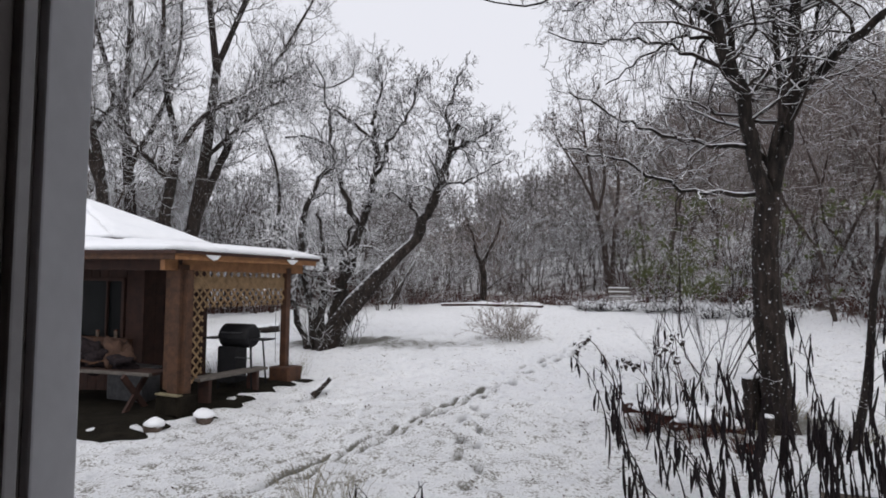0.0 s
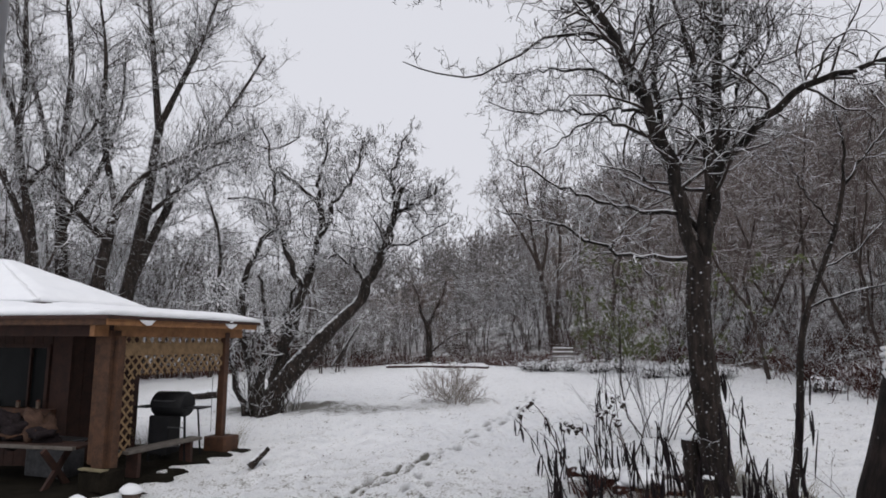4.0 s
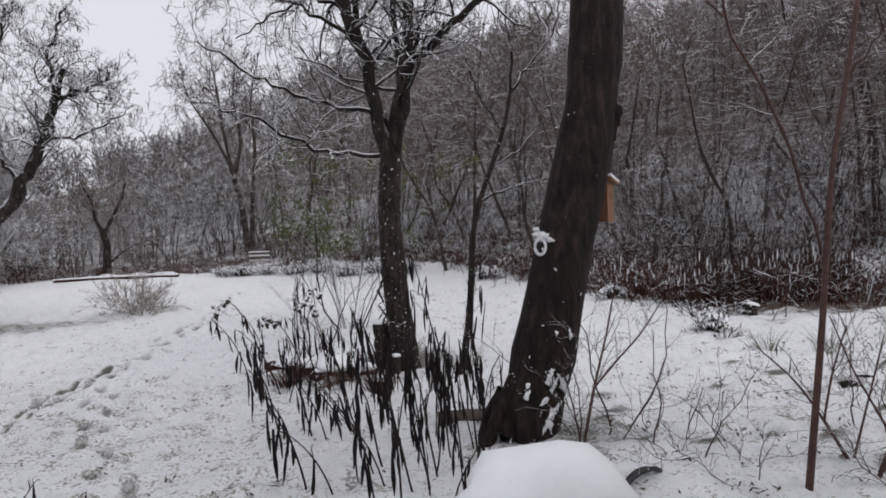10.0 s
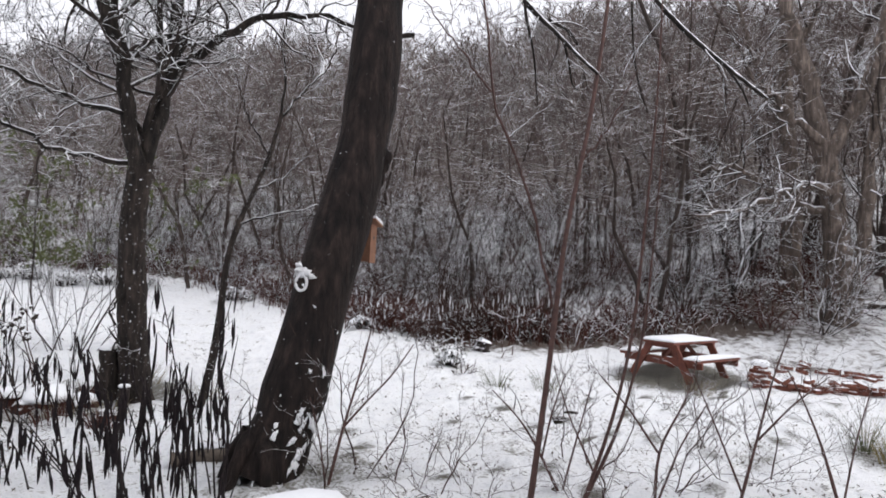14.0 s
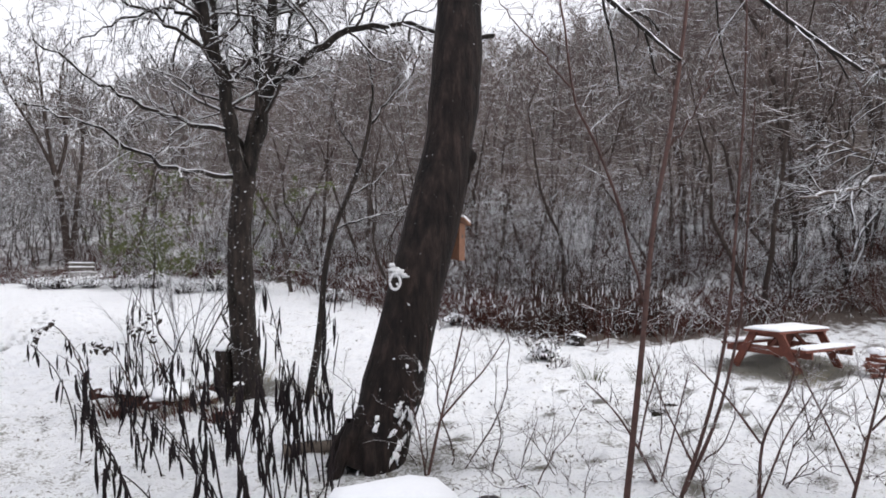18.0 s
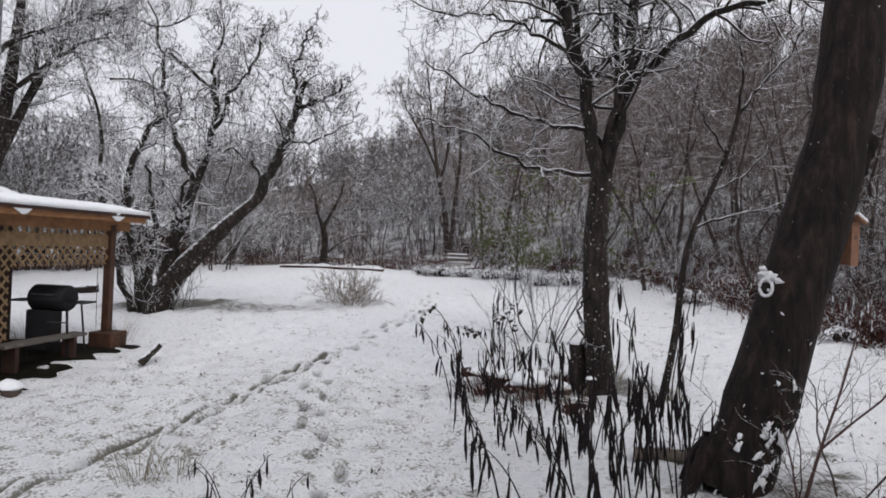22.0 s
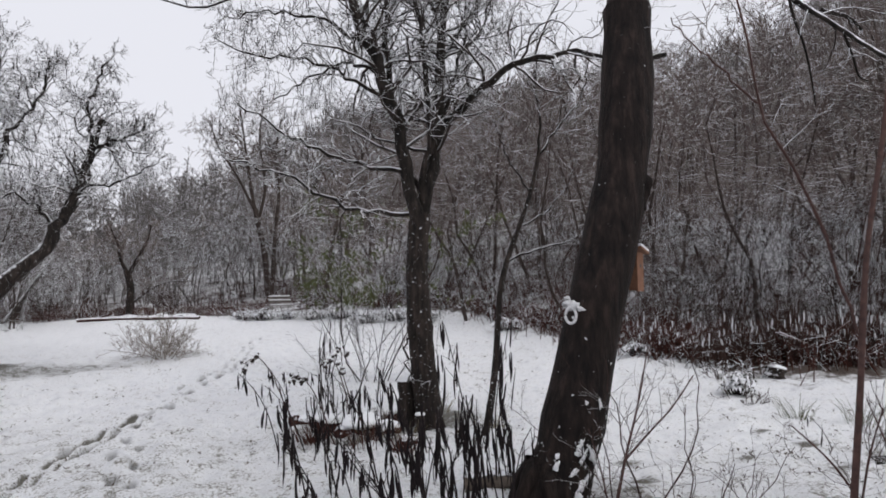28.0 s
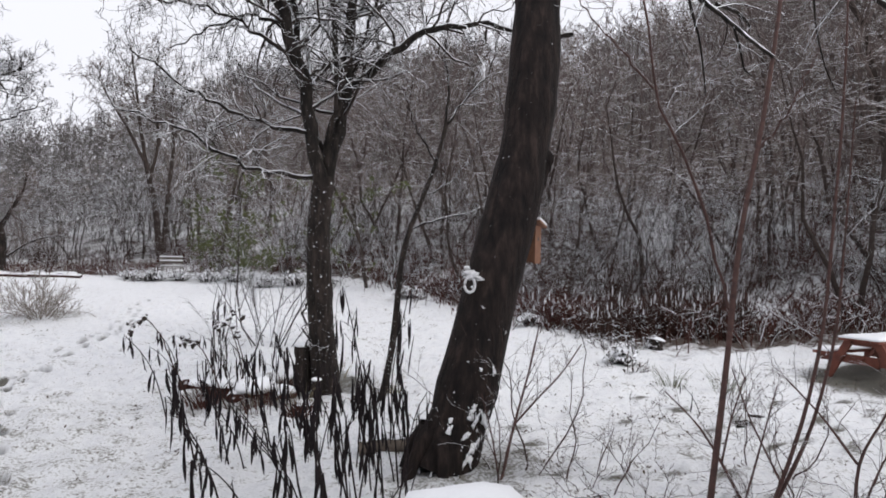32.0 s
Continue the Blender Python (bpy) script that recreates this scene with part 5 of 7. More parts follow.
def sawhorse_table(place, rz, length, label):
    c = thing("trestle_table", place, label, "table", rz=rz)
    part("plank", bm_box((length, 0.08, 0.05), (0, 0.03, 0.62), 0.008), M_PLANK, c, "weathered grey front plank")
    part("plank", bm_box((length, 0.22, 0.045), (0, 0.20, 0.62), 0.008), M_WOOD_DARK, c)
    part("plank", bm_box((length, 0.22, 0.045), (0, 0.43, 0.62), 0.008), M_WOOD_DARK, c)
    for x in (-length * 0.36, length * 0.36):
        for y0, y1 in ((-0.15, 0.42), (0.42, -0.15)):
            part("leg", bm_beam((x, y0, 0.6), (x + 0.02, y1, -0.02), 0.05, 0.09), M_WOOD_DARK, c)
    return c


p = cab(-1.75, -0.25)
sawhorse_table((p.x, p.y, gz(p.x, p.y) + 0.03), CAB_RZ + 7, 2.6, "rough grey plank table on crossed legs under the porch")


def clutter_heap(place, rz):
    """Sacks, boards and a grey cloth thrown together on the table."""
    rng = np.random.default_rng(5)
    c = thing("clutter_heap", place, "dark heap of sacks with a grey cloth on the plank table", "heap", rz=rz)
    for k, (x, y, w, h, mat, nm) in enumerate(((-0.55, 0.12, 0.30, 0.20, M_LEAF, "sack"), (-0.22, 0.16, 0.28, 0.24, M_LEAF, "sack"), (0.10, 0.10, 0.24, 0.17, M_LEAF, "sack"), (0.33, 0.16, 0.2, 0.22, M_ROCK_DARK, "cloth"), (0.52, 0.06, 0.18, 0.11, M_LEAF, "sack"), (-0.85, 0.1, 0.3, 0.24, M_LEAF, "sack"))):
        bm = bm_rock(1.0, rng, (w, 0.18, h), 3, 0.55)
        bmesh.ops.translate(bm, vec=(x, y, h * 0.72), verts=bm.verts)
        part(nm, bm, mat, c)
    for k, (x, y, ln, tilt) in enumerate(((-0.3, -0.06, 0.7, 9), (0.2, -0.04, 0.5, -14))):
        bm = bm_box((ln, 0.07, 0.025), (0, 0, 0), 0.005)
        bmesh.ops.transform(bm, matrix=pose(x, y, 0.12, 0, tilt, 6), verts=bm.verts)
        part("board_end", bm, M_POST_DARK, c)


p = cab(-1.75, 0.0)
clutter_heap((p.x, p.y, gz(p.x, p.y) + 0.67), CAB_RZ + 7)
for k, x in enumerate((-3.35, -2.75, -2.3)):
    q = cab(x, 0.88)
    c = thing("small_jar", (q.x, q.y, CAB[2] + 0.985), "small pale jar on the cabin window ledge", "jar")
    bm = bmesh.new()
    bmesh.ops.create_cone(bm, cap_ends=True, segments=12, radius1=0.032, radius2=0.036, depth=0.08 + 0.02 * k)
    bmesh.ops.translate(bm, vec=(0, 0, 0.04 + 0.01 * k), verts=bm.verts)
    part("glass", bm, M_CONCRETE, c)
    bm = bmesh.new()
    bmesh.ops.create_cone(bm, cap_ends=True, segments=12, radius1=0.031, radius2=0.028, depth=0.02)
    bmesh.ops.translate(bm, vec=(0, 0, 0.09 + 0.02 * k), verts=bm.verts)
    part("lid", bm, M_REDWOOD, c)
p = cab(-1.55, 0.62)
c = thing("storage_bin", (p.x, p.y, gz(p.x, p.y) + 0.03), "grey storage bin against the cabin wall", "bin", rz=CAB_RZ)
part("tub", bm_box((0.8, 0.4, 0.55), (0, 0, 0.275), 0.03), M_STEEL, c)
part("lid", bm_box((0.84, 0.44, 0.05), (0, 0, 0.575), 0.02), M_STEEL, c)
# low plank bench in front of the grill
p = cab(0.02, 1.2)
c = thing("plank_bench", (p.x, p.y, gz(p.x, p.y) + 0.03), "low weathered plank bench along the porch side", "bench", rz=CAB_RZ + 90)
part("seat", bm_box((1.7, 0.26, 0.05), (0, 0, 0.40), 0.008), M_PLANK, c)
for x in (-0.6, 0.6):
    part("leg", bm_box((0.07, 0.22, 0.38), (x, 0, 0.19), 0.006), M_WOOD_DARK, c)


# ------------------------------------------------------------------ stones, logs and stumps
def capped_stone(x, y, r, seed, label, squash=(1, 1, 0.75), snow=True, name="fieldstone", mat=None, cap=0.62):
    rng = np.random.default_rng(seed)
    z = gz(x, y)
    c = thing(name, (x, y, z), label, "stone")
    bm = bm_rock(r * (0.82 if snow else 1.0), rng, squash, 3)
    bmesh.ops.translate(bm, vec=(0, 0, r * squash[2] * 0.35), verts=bm.verts)
    part("rock", bm, mat or M_STONE_SNOW, c)
    if snow:
        bm = bm_rock(r * 1.02, rng, (squash[0], squash[1], cap), 3, 0.12)
        for v in bm.verts:
            if v.co.z < 0:
                v.co.z *= 0.4
        bmesh.ops.translate(bm, vec=(0, 0, r * squash[2] * (0.8 if name == "boulder" else 0.62)), verts=bm.verts)
        part("snow_cap", bm, M_SNOW, c)
    return c


for x, y, r, s in ((-5.42, 8.72, 0.145, 61), (-5.0, 9.32, 0.155, 62)):
    capped_stone(x, y, r, s, "round stone with a cap of snow by the porch", (1, 1, 1.0), cap=0.6)
capped_stone(2.14, 3.78, 0.55, 64, "large boulder under a smooth dome of snow near the house", (1.0, 0.9, 0.72), cap=0.62, name="boulder")
rng_r = np.random.default_rng(65)
for x, y, r, snowy in ((1.40, 10.1, 0.15, 1), (1.65, 9.75, 0.17, 1), (1.98, 9.25, 0.27, 1), (2.32, 9.05, 0.19, 0), (1.2, 10.3, 0.10, 0), (2.15, 9.75, 0.15, 1), (1.75, 9.2, 0.12, 0), (2.45, 8.5, 0.09, 0)):
    capped_stone(x, y, r, int(rng_r.integers(1e6)), "red-brown rock in the flower bed, snow on top" if snowy else "small red-brown rock in the flower bed", (float(rng_r.uniform(0.9, 1.3)), 0.9, float(rng_r.uniform(0.75, 1.1))), bool(snowy), mat=M_ROCK_SNOW, name="bed_rock", cap=0.55)


def log(name, a, b, r0, r1, label, category="log", mat=None, snow=True, seed=1):
    a, b = np.array(a, float), np.array(b, float)
    base = (a + b) / 2
    c = thing(name, base, label, category)
    ob, line, rad = limb_part("bark", [a - base, (a * 2 + b) / 3 - base + [0, 0, 0.01], (a + 2 * b) / 3 - base, b - base], r0, r1, mat or M_BARK, c, 10, 9, 0.07, seed)
    for end, r in ((a - base, r0), (b - base, r1)):
        d = unit(b - a)
        bm = bmesh.new()
        bmesh.ops.create_circle(bm, cap_ends=True, segments=9, radius=r)
        bmesh.ops.transform(bm, matrix=Matrix.Translation(end) @ Vector(d).to_track_quat("Z", "Y").to_matrix().to_4x4(), verts=bm.verts)
        part("sawn_end", bm, M_WOOD_DARK, c)
    if snow:
        t = Tubes()
        t.add(line + [0, 0, r0 * 0.55], rad * 0.78, 7)
        rods_part("snow_cap", t, M_SNOW, c)
    return c


def gpt(x, y, up=0.0):
    return (x, y, gz(x, y) + up)


log("fallen_plank_log", gpt(2.55, 6.75, 0.04), gpt(3.15, 6.55, 0.06), 0.06, 0.07, "short dark log lying against the leaning trunk", snow=False, seed=2)
log("fallen_plank_log", gpt(2.5, 6.6, 0.05), gpt(3.1, 6.35, 0.06), 0.075, 0.065, "grey-brown weathered log on the snow", mat=M_STONE, snow=False, seed=3)
log("broken_log", gpt(-3.95, 11.0, 0.02), gpt(-3.72, 11.2, 0.28), 0.07, 0.05, "short broken dark log stuck in the snow", snow=False, seed=4)
log("leaning_pole", gpt(-8.4, 33.6, 0.0), gpt(-6.9, 33.2, 2.3), 0.16, 0.07, "pale leaning broken trunk covered in snow", mat=M_TWIG_WHITE, snow=False, seed=7)
log("snowy_log", gpt(19.4, 6.5, 0.12), gpt(20.2, 5.2, 0.16), 0.11, 0.08, "fallen log under snow on the slope beside the oak", mat=M_WOODBARK, seed=9)
log("distant_log", gpt(-9.9, 20.6, 0.12), gpt(-8.9, 20.9, 0.12), 0.12, 0.15, "dark log on the snow beyond the porch", seed=8)


def stump(x, y, h, r, lean, seed, label, name="stump"):
    rng = np.random.default_rng(seed)
    c = thing(name, gpt(x, y, -0.03), label, "stump")
    top = np.array([lean[0], lean[1], h])
    limb_part("bark", [(0, 0, 0), top * 0.35, top * 0.7, top], r * 1.15, r, M_BARK, c, 8, 10, 0.08, seed)
    bm = bm_rock(r * 1.02, rng, (1, 1, 0.4), 2, 0.1)
    bmesh.ops.translate(bm, vec=Vector(top), verts=bm.verts)
    part("snow_cap", bm, M_SNOW, c)


stump(2.69, 9.28, 0.68, 0.115, (-0.06, 0.0), 70, "dark broken stump with snow on top beside the forked tree")
stump(9.75, 9.65, 0.2, 0.17, (0.05, 0.0), 72, "low wide stump with a snow cap at the lawn's edge")
stump(2.72, 8.92, 0.28, 0.07, (0.02, 0.0), 71, "small snow-capped stub at the foot of the tree")

# garden hose arching out of the snow
c = thing("garden_hose", gpt(3.40, 4.42), "black garden hose looping out of the snow", "hose")
t = Tubes()
for rr, dy in ((0.19, 0.0), (0.15, 0.06)):
    a = np.linspace(-0.3, math.pi + 0.3, 18)
    t.add(np.stack([rr * np.cos(a) * 1.1, dy + 0.06 * np.cos(a), rr * 0.45 * np.sin(a) - 0.02], 1), [0.021] * 18, 8)
rods_part("tube", t, M_RUBBER, c)

# stepping stones showing through the snow
for k, (x, y, rz) in enumerate(((7.05, 5.62, 10), (7.7, 5.7, -20))):
    rng = np.random.default_rng(80 + k)
    c = thing("stepping_stone", gpt(x, y, 0.004), "flat dark stepping stone swept by wind", "stone", "stepping stones", rz)
    part("slab", bm_rock(0.24, rng, (1.2, 0.5, 0.06), 2, 0.2), M_SOIL, c)


# ------------------------------------------------------------------ picnic table
def picnic_table(place, rz):
    c = thing("picnic_table", place, "red-stained wooden picnic table with snow on the top and benches", "picnic table", rz=rz)
    c.scale = (0.84, 0.84, 0.86)
    L = 1.75
    for k in range(5):
        part("top_board", bm_box((L, 0.142, 0.04), (0, -0.30 + 0.15 * k, 0.725), 0.006), M_REDWOOD, c)
    for s in (-1, 1):
        bench = part("bench_seat", bm_box((L, 0.14, 0.06), (0, s * 0.66, 0.44), 0.006), M_REDWOOD, c)
        part("bench_board", bm_box((L, 0.14, 0.06), (0, s * 0.81, 0.44), 0.006), M_REDWOOD, c)
        part("bench_snow", snow_slab([(-L / 2, s * 0.735 - 0.15, 0.464), (L / 2, s * 0.735 - 0.15, 0.464), (L / 2, s * 0.735 + 0.15, 0.464), (-L / 2, s * 0.735 + 0.15, 0.464)], 0.06, np.random.default_rng(3), 14, 0.01), M_SNOW, c)
    part("top_snow", snow_slab([(-L / 2, -0.37, 0.752), (L / 2, -0.37, 0.752), (L / 2, 0.37, 0.752), (-L / 2, 0.37, 0.752)], 0.07, np.random.default_rng(2), 16, 0.01), M_SNOW, c, "snow lying on the table top")
    for x in (-L / 2 + 0.16, L / 2 - 0.16):
        for s in (-1, 1):
            part("leg", bm_beam((x, s * 0.26, 0.70), (x, s * 0.66, 0.0), 0.05, 0.15), M_REDWOOD, c)
        part("seat_brace", bm_beam((x + 0.05, -0.88, 0.365), (x + 0.05, 0.88, 0.365), 0.05, 0.16), M_REDWOOD, c)
        part("top_brace", bm_beam((x + 0.045, -0.36, 0.665), (x + 0.045, 0.36, 0.665), 0.04, 0.09), M_REDWOOD, c)
    for s in (-1, 1):
        part("diagonal_brace", bm_beam((s * (L / 2 - 0.16), 0, 0.37), (s * 0.2, 0, 0.69), 0.04, 0.08), M_REDWOOD, c)


picnic_table(gpt(11.15, 6.1, 0.0), -2)


def park_bench(place, rz):
    c = thing("garden_bench", place, "small weathered slatted bench with snow at the far lawn edge", "bench", rz=rz)
    for k, (y, z) in enumerate(((0.0, 0.43), (0.14, 0.44), (0.28, 0.45))):
        part("seat_slat", bm_box((1.25, 0.11, 0.035), (0, y, z), 0.006), M_WEATHERED, c)
    for z, y in ((0.62, 0.38), (0.80, 0.42)):
        part("back_slat", bm_box((1.25, 0.035, 0.11), (0, y, z), 0.006), M_PLANK, c)
        part("slat_snow", bm_box((1.24, 0.05, 0.05), (0, y, z + 0.075), 0.015), M_SNOW, c)
    part("seat_snow", snow_slab([(-0.62, -0.06, 0.47), (0.62, -0.06, 0.47), (0.62, 0.34, 0.47), (-0.62, 0.34, 0.47)], 0.03, np.random.default_rng(1), 10, 0.01), M_SNOW, c)
    c.scale = (0.72, 0.72, 0.9)
    for x in (-0.52, 0.52):
        part("leg", bm_beam((x, 0.0, 0.42), (x, -0.02, 0.0), 0.06, 0.06), M_WEATHERED, c)
        part("leg", bm_beam((x, 0.42, 0.86), (x, 0.34, 0.0), 0.06, 0.06), M_WEATHERED, c)


park_bench(gpt(2.8, 28.8, 0.0), 8)


def brick_ring():
    """Tumbled low brick edging, brick by brick."""
    rng = np.random.default_rng(90)
    c = thing("brick_edging", gpt(11.6, 3.7), "tumbled low red brick edging dusted with snow", "brick edging")
    base = np.array(gpt(11.6, 3.7))
    me = [bpy.data.meshes.new("brick") for _ in range(3)]
    for m in me:
        bm = bm_box((0.21, 0.10, 0.07), (0, 0, 0), 0.008, jitter=0.004, rng=rng)
        bm.to_mesh(m)
        bm.free()
        m.materials.append(M_BRICK)
    def brick(x, y, z, rz, tilt):
        ob = new("brick", me[int(rng.integers(3))])
        ob.parent = c
        ob.matrix_local = pose(x - base[0], y - base[1], gz(x, y) + z - base[2], rng.normal(0, tilt), rng.normal(0, tilt), rz)
    for line in ([(11.35, 4.9), (11.85, 4.55), (12.35, 4.1), (12.75, 3.6), (13.0, 2.9)], [(11.6, 4.7), (12.1, 4.35), (12.6, 3.9), (13.0, 3.3)], [(13.6, 5.3), (14.1, 4.8), (14.5, 4.2), (14.7, 3.5)]):
        q = smooth_line([(a, b, 0) for a, b in line], 60)
        cum = np.r_[0, np.cumsum(np.linalg.norm(np.diff(q, axis=0), axis=1))]
        for course in range(3):
            s = 0.11 * (course % 2)
            while s < cum[-1]:
                x, y = np.interp(s, cum, q[:, 0]), np.interp(s, cum, q[:, 1])
                x2, y2 = np.interp(s + 0.05, cum, q[:, 0]), np.interp(s + 0.05, cum, q[:, 1])
                if rng.random() < (0.9, 0.75, 0.35)[course]:
                    brick(x + rng.normal(0, 0.05), y + rng.normal(0, 0.05), 0.03 + 0.072 * course, math.degrees(math.atan2(y2 - y, x2 - x)) + rng.normal(0, 18), 5 + 4 * course)
                s += 0.225
    for course in range(5):
        for k in range(2):
            brick(11.5 + (0.055 if k else -0.055) * (1 - course % 2), 4.85 + (0.055 if k else -0.055) * (course % 2), 0.035 + 0.075 * course, 90 * (course % 2) + rng.normal(0, 3), 1)
    bm = bm_rock(0.16, rng, (1, 1, 0.45), 2, 0.08)
    bmesh.ops.translate(bm, vec=Vector((11.5 - base[0], 4.85 - base[1], gz(11.5, 4.85) + 0.40 - base[2])), verts=bm.verts)
    part("snow_cap", bm, M_SNOW, c)


brick_ring()


# ------------------------------------------------------------------ on the leaning trunk
def birdhouse():
    c = thing("birdhouse", (4.10, 5.92, 2.0), "small cedar birdhouse fixed to the leaning trunk", "birdhouse", rz=35)
    part("box", bm_box((0.17, 0.16, 0.38), (0, 0, 0.2), 0.006), M_CEDAR, c)
    part("front", bm_box((0.18, 0.018, 0.40), (0, -0.09, 0.2), 0.004), M_CEDAR, c)
    roof = part("roof", bm_box((0.24, 0.27, 0.022), (0.0, -0.02, 0.42), 0.004, Matrix.Rotation(radians(14), 4, "Y")), M_CEDAR, c)
    part("roof_snow", bm_box((0.24, 0.27, 0.03), (0.004, -0.02, 0.446), 0.012, Matrix.Rotation(radians(14), 4, "Y")), M_SNOW, roof)
    bm = bmesh.new()
    bmesh.ops.create_circle(bm, cap_ends=True, segments=14, radius=0.022)
    bmesh.ops.transform(bm, matrix=Matrix.Translation((0, -0.101, 0.26)) @ Matrix.Rotation(radians(90), 4, "X"), verts=bm.verts)
    part("entrance", bm, M_RUBBER, c)


birdhouse()


def ornament():
    """A plain oval plaque with a raised rim, caked with snow."""
    rng = np.random.default_rng(6)
    bms = []
    t = Tubes()
    a = np.linspace(0, 2 * math.pi, 20)
    t.add(np.stack([0.068 * np.cos(a), -0.03 + 0 * a, -0.03 + 0.098 * np.sin(a)], 1), [0.019] * 20, 7)
    v, q = t.build()
    bm = bmesh.new()
    vs = [bm.verts.new(p) for p in v]
    for f in q:
        try:
            bm.faces.new([vs[i] for i in f])
        except ValueError:
            pass
    bms.append(bm)
    for (x, z, r) in ((0.04, 0.085, 0.07), (-0.01, 0.07, 0.05), (0.11, 0.06, 0.035), (0.15, 0.05, 0.025), (-0.045, 0.13, 0.05), (-0.05, 0.19, 0.04), (0.0, 0.12, 0.045)):
        b = bm_rock(r, rng, (1.1, 0.5, 0.8), 2, 0.55)
        bmesh.ops.translate(b, vec=(x, -0.02, z), verts=b.verts)
        bms.append(b)
    ob = part("tree_plaque", bm_join(*bms), M_WHITEWASH)
    ob.matrix_world = pose(3.27, 5.72, 1.80, 0, 0, -40) @ Matrix.Scale(0.75, 4)
    tagged(ob, "oval plaster plaque caked with snow on the trunk", "plaque")


ornament()


def trunk_snow():
    """Blown snow stuck to the windward side of the leaning trunk."""
    rng = np.random.default_rng(14)
    line = np.array([(3.02, 5.78, -0.1), (3.12, 5.78, 0.15), (3.31, 5.82, 0.66), (3.48, 5.85, 1.29), (3.67, 5.88, 1.97), (3.89, 5.92, 2.63), (4.07, 5.95, 3.39), (4.19, 6.0, 4.24)])
    z = line[:, 2]
    bms = []
    for k in range(84):
        h0 = 0.03 + (1.0 * rng.random() ** 1.5 if k < 74 else 0.9 + 2.3 * rng.random())
        a0 = rng.uniform(-215, -50)
        size = rng.uniform(0.4, 1.0) if k < 74 else rng.uniform(0.25, 0.5)
        for _ in range(int(rng.integers(1, 4)) if k < 74 else 1):
            h = max(0.02, h0 + rng.normal(0, 0.06))
            a = radians(a0 + rng.normal(0, 9))
            r = 0.305 - 0.07 * h / 5.1
            cx, cy = np.interp(h, z, line[:, 0]), np.interp(h, z, line[:, 1])
            b = bm_rock(size * rng.uniform(0.015, 0.042), rng, (0.25, rng.uniform(0.4, 1.2), rng.uniform(0.6, 2.4)), 2, 0.75)
            bmesh.ops.transform(b, matrix=Matrix.Translation((cx + r * math.cos(a) - bt[0], cy + r * math.sin(a) - bt[1], h - bt[2])) @ Matrix.Rotation(a, 4, "Z") @ Matrix.Rotation(rng.uniform(-0.9, 0.9), 4, "X"), verts=b.verts)
            bms.append(b)
    ob = part("blown_snow", bm_join(*bms), M_SNOW, big_tree, "flecks of blown snow on the bark")
    ob["kind"] = "stuff"
    # root flare
    for k, (ang, ln) in enumerate(((-110, 0.33), (-170, 0.36), (-45, 0.32), (60, 0.36), (140, 0.36))):
        a = radians(ang)
        limb_part("root", [(-0.1 + 0.1 * math.cos(a), 0.1 * math.sin(a), 0.42), (-0.1 + 0.27 * math.cos(a), 0.27 * math.sin(a), 0.2), (-0.1 + ln * math.cos(a), ln * math.sin(a), -0.02)], 0.12, 0.045, M_BARK_BIG, big_tree, 8, 8, 0.08, 400 + k)
    for k, (h, ang, s) in enumerate(((3.08, -28, 0.125),)):
        cx, cy = np.interp(h, z, line[:, 0]), np.interp(h, z, line[:, 1])
        r, a = 0.2, radians(ang)
        b = bm_rock(s, rng, (0.9, 1, 1.7), 3, 0.25)
        bmesh.ops.translate(b, vec=(cx + r * math.cos(a) - bt[0], cy + r * math.sin(a) - bt[1], h - bt[2]), verts=b.verts)
        part("burl", b, M_BARK_BIG, big_tree)


trunk_snow()


# ------------------------------------------------------------------ far shed
def shed():
    c = thing("red_shed", gpt(-11.6, 33.0, 0.0), "small red-brown shed with a snowy roof behind the apple tree", "shed", rz=14)
    for k in range(14):
        part("wall_board", bm_box((0.205, 0.04, 1.9), (-1.4 + 0.215 * k, -0.9, 0.95), 0.004), M_WOOD_DARK, c)
    part("side_wall", bm_box((0.05, 1.8, 1.9), (1.52, 0, 0.95), 0.004), M_WOOD_DARK, c)
    part("side_wall", bm_box((0.05, 1.8, 1.9), (-1.52, 0, 0.95), 0.004), M_WOOD_DARK, c)
    part("back_wall", bm_box((3.0, 0.05, 1.9), (0, 0.92, 0.95), 0.004), M_WOOD_DARK, c)
    for s in (-1, 1):
        pl = [(-1.75, s * 1.1, 1.85), (1.75, s * 1.1, 1.85), (1.75, 0, 2.55), (-1.75, 0, 2.55)]
        part("roof_deck", deck(pl, 0.05), M_WOOD_DARK, c)
        part("roof_snow", snow_slab([(p[0], p[1], p[2] + 0.004) for p in pl], 0.1, np.random.default_rng(2), 10), M_SNOW, c)


shed()


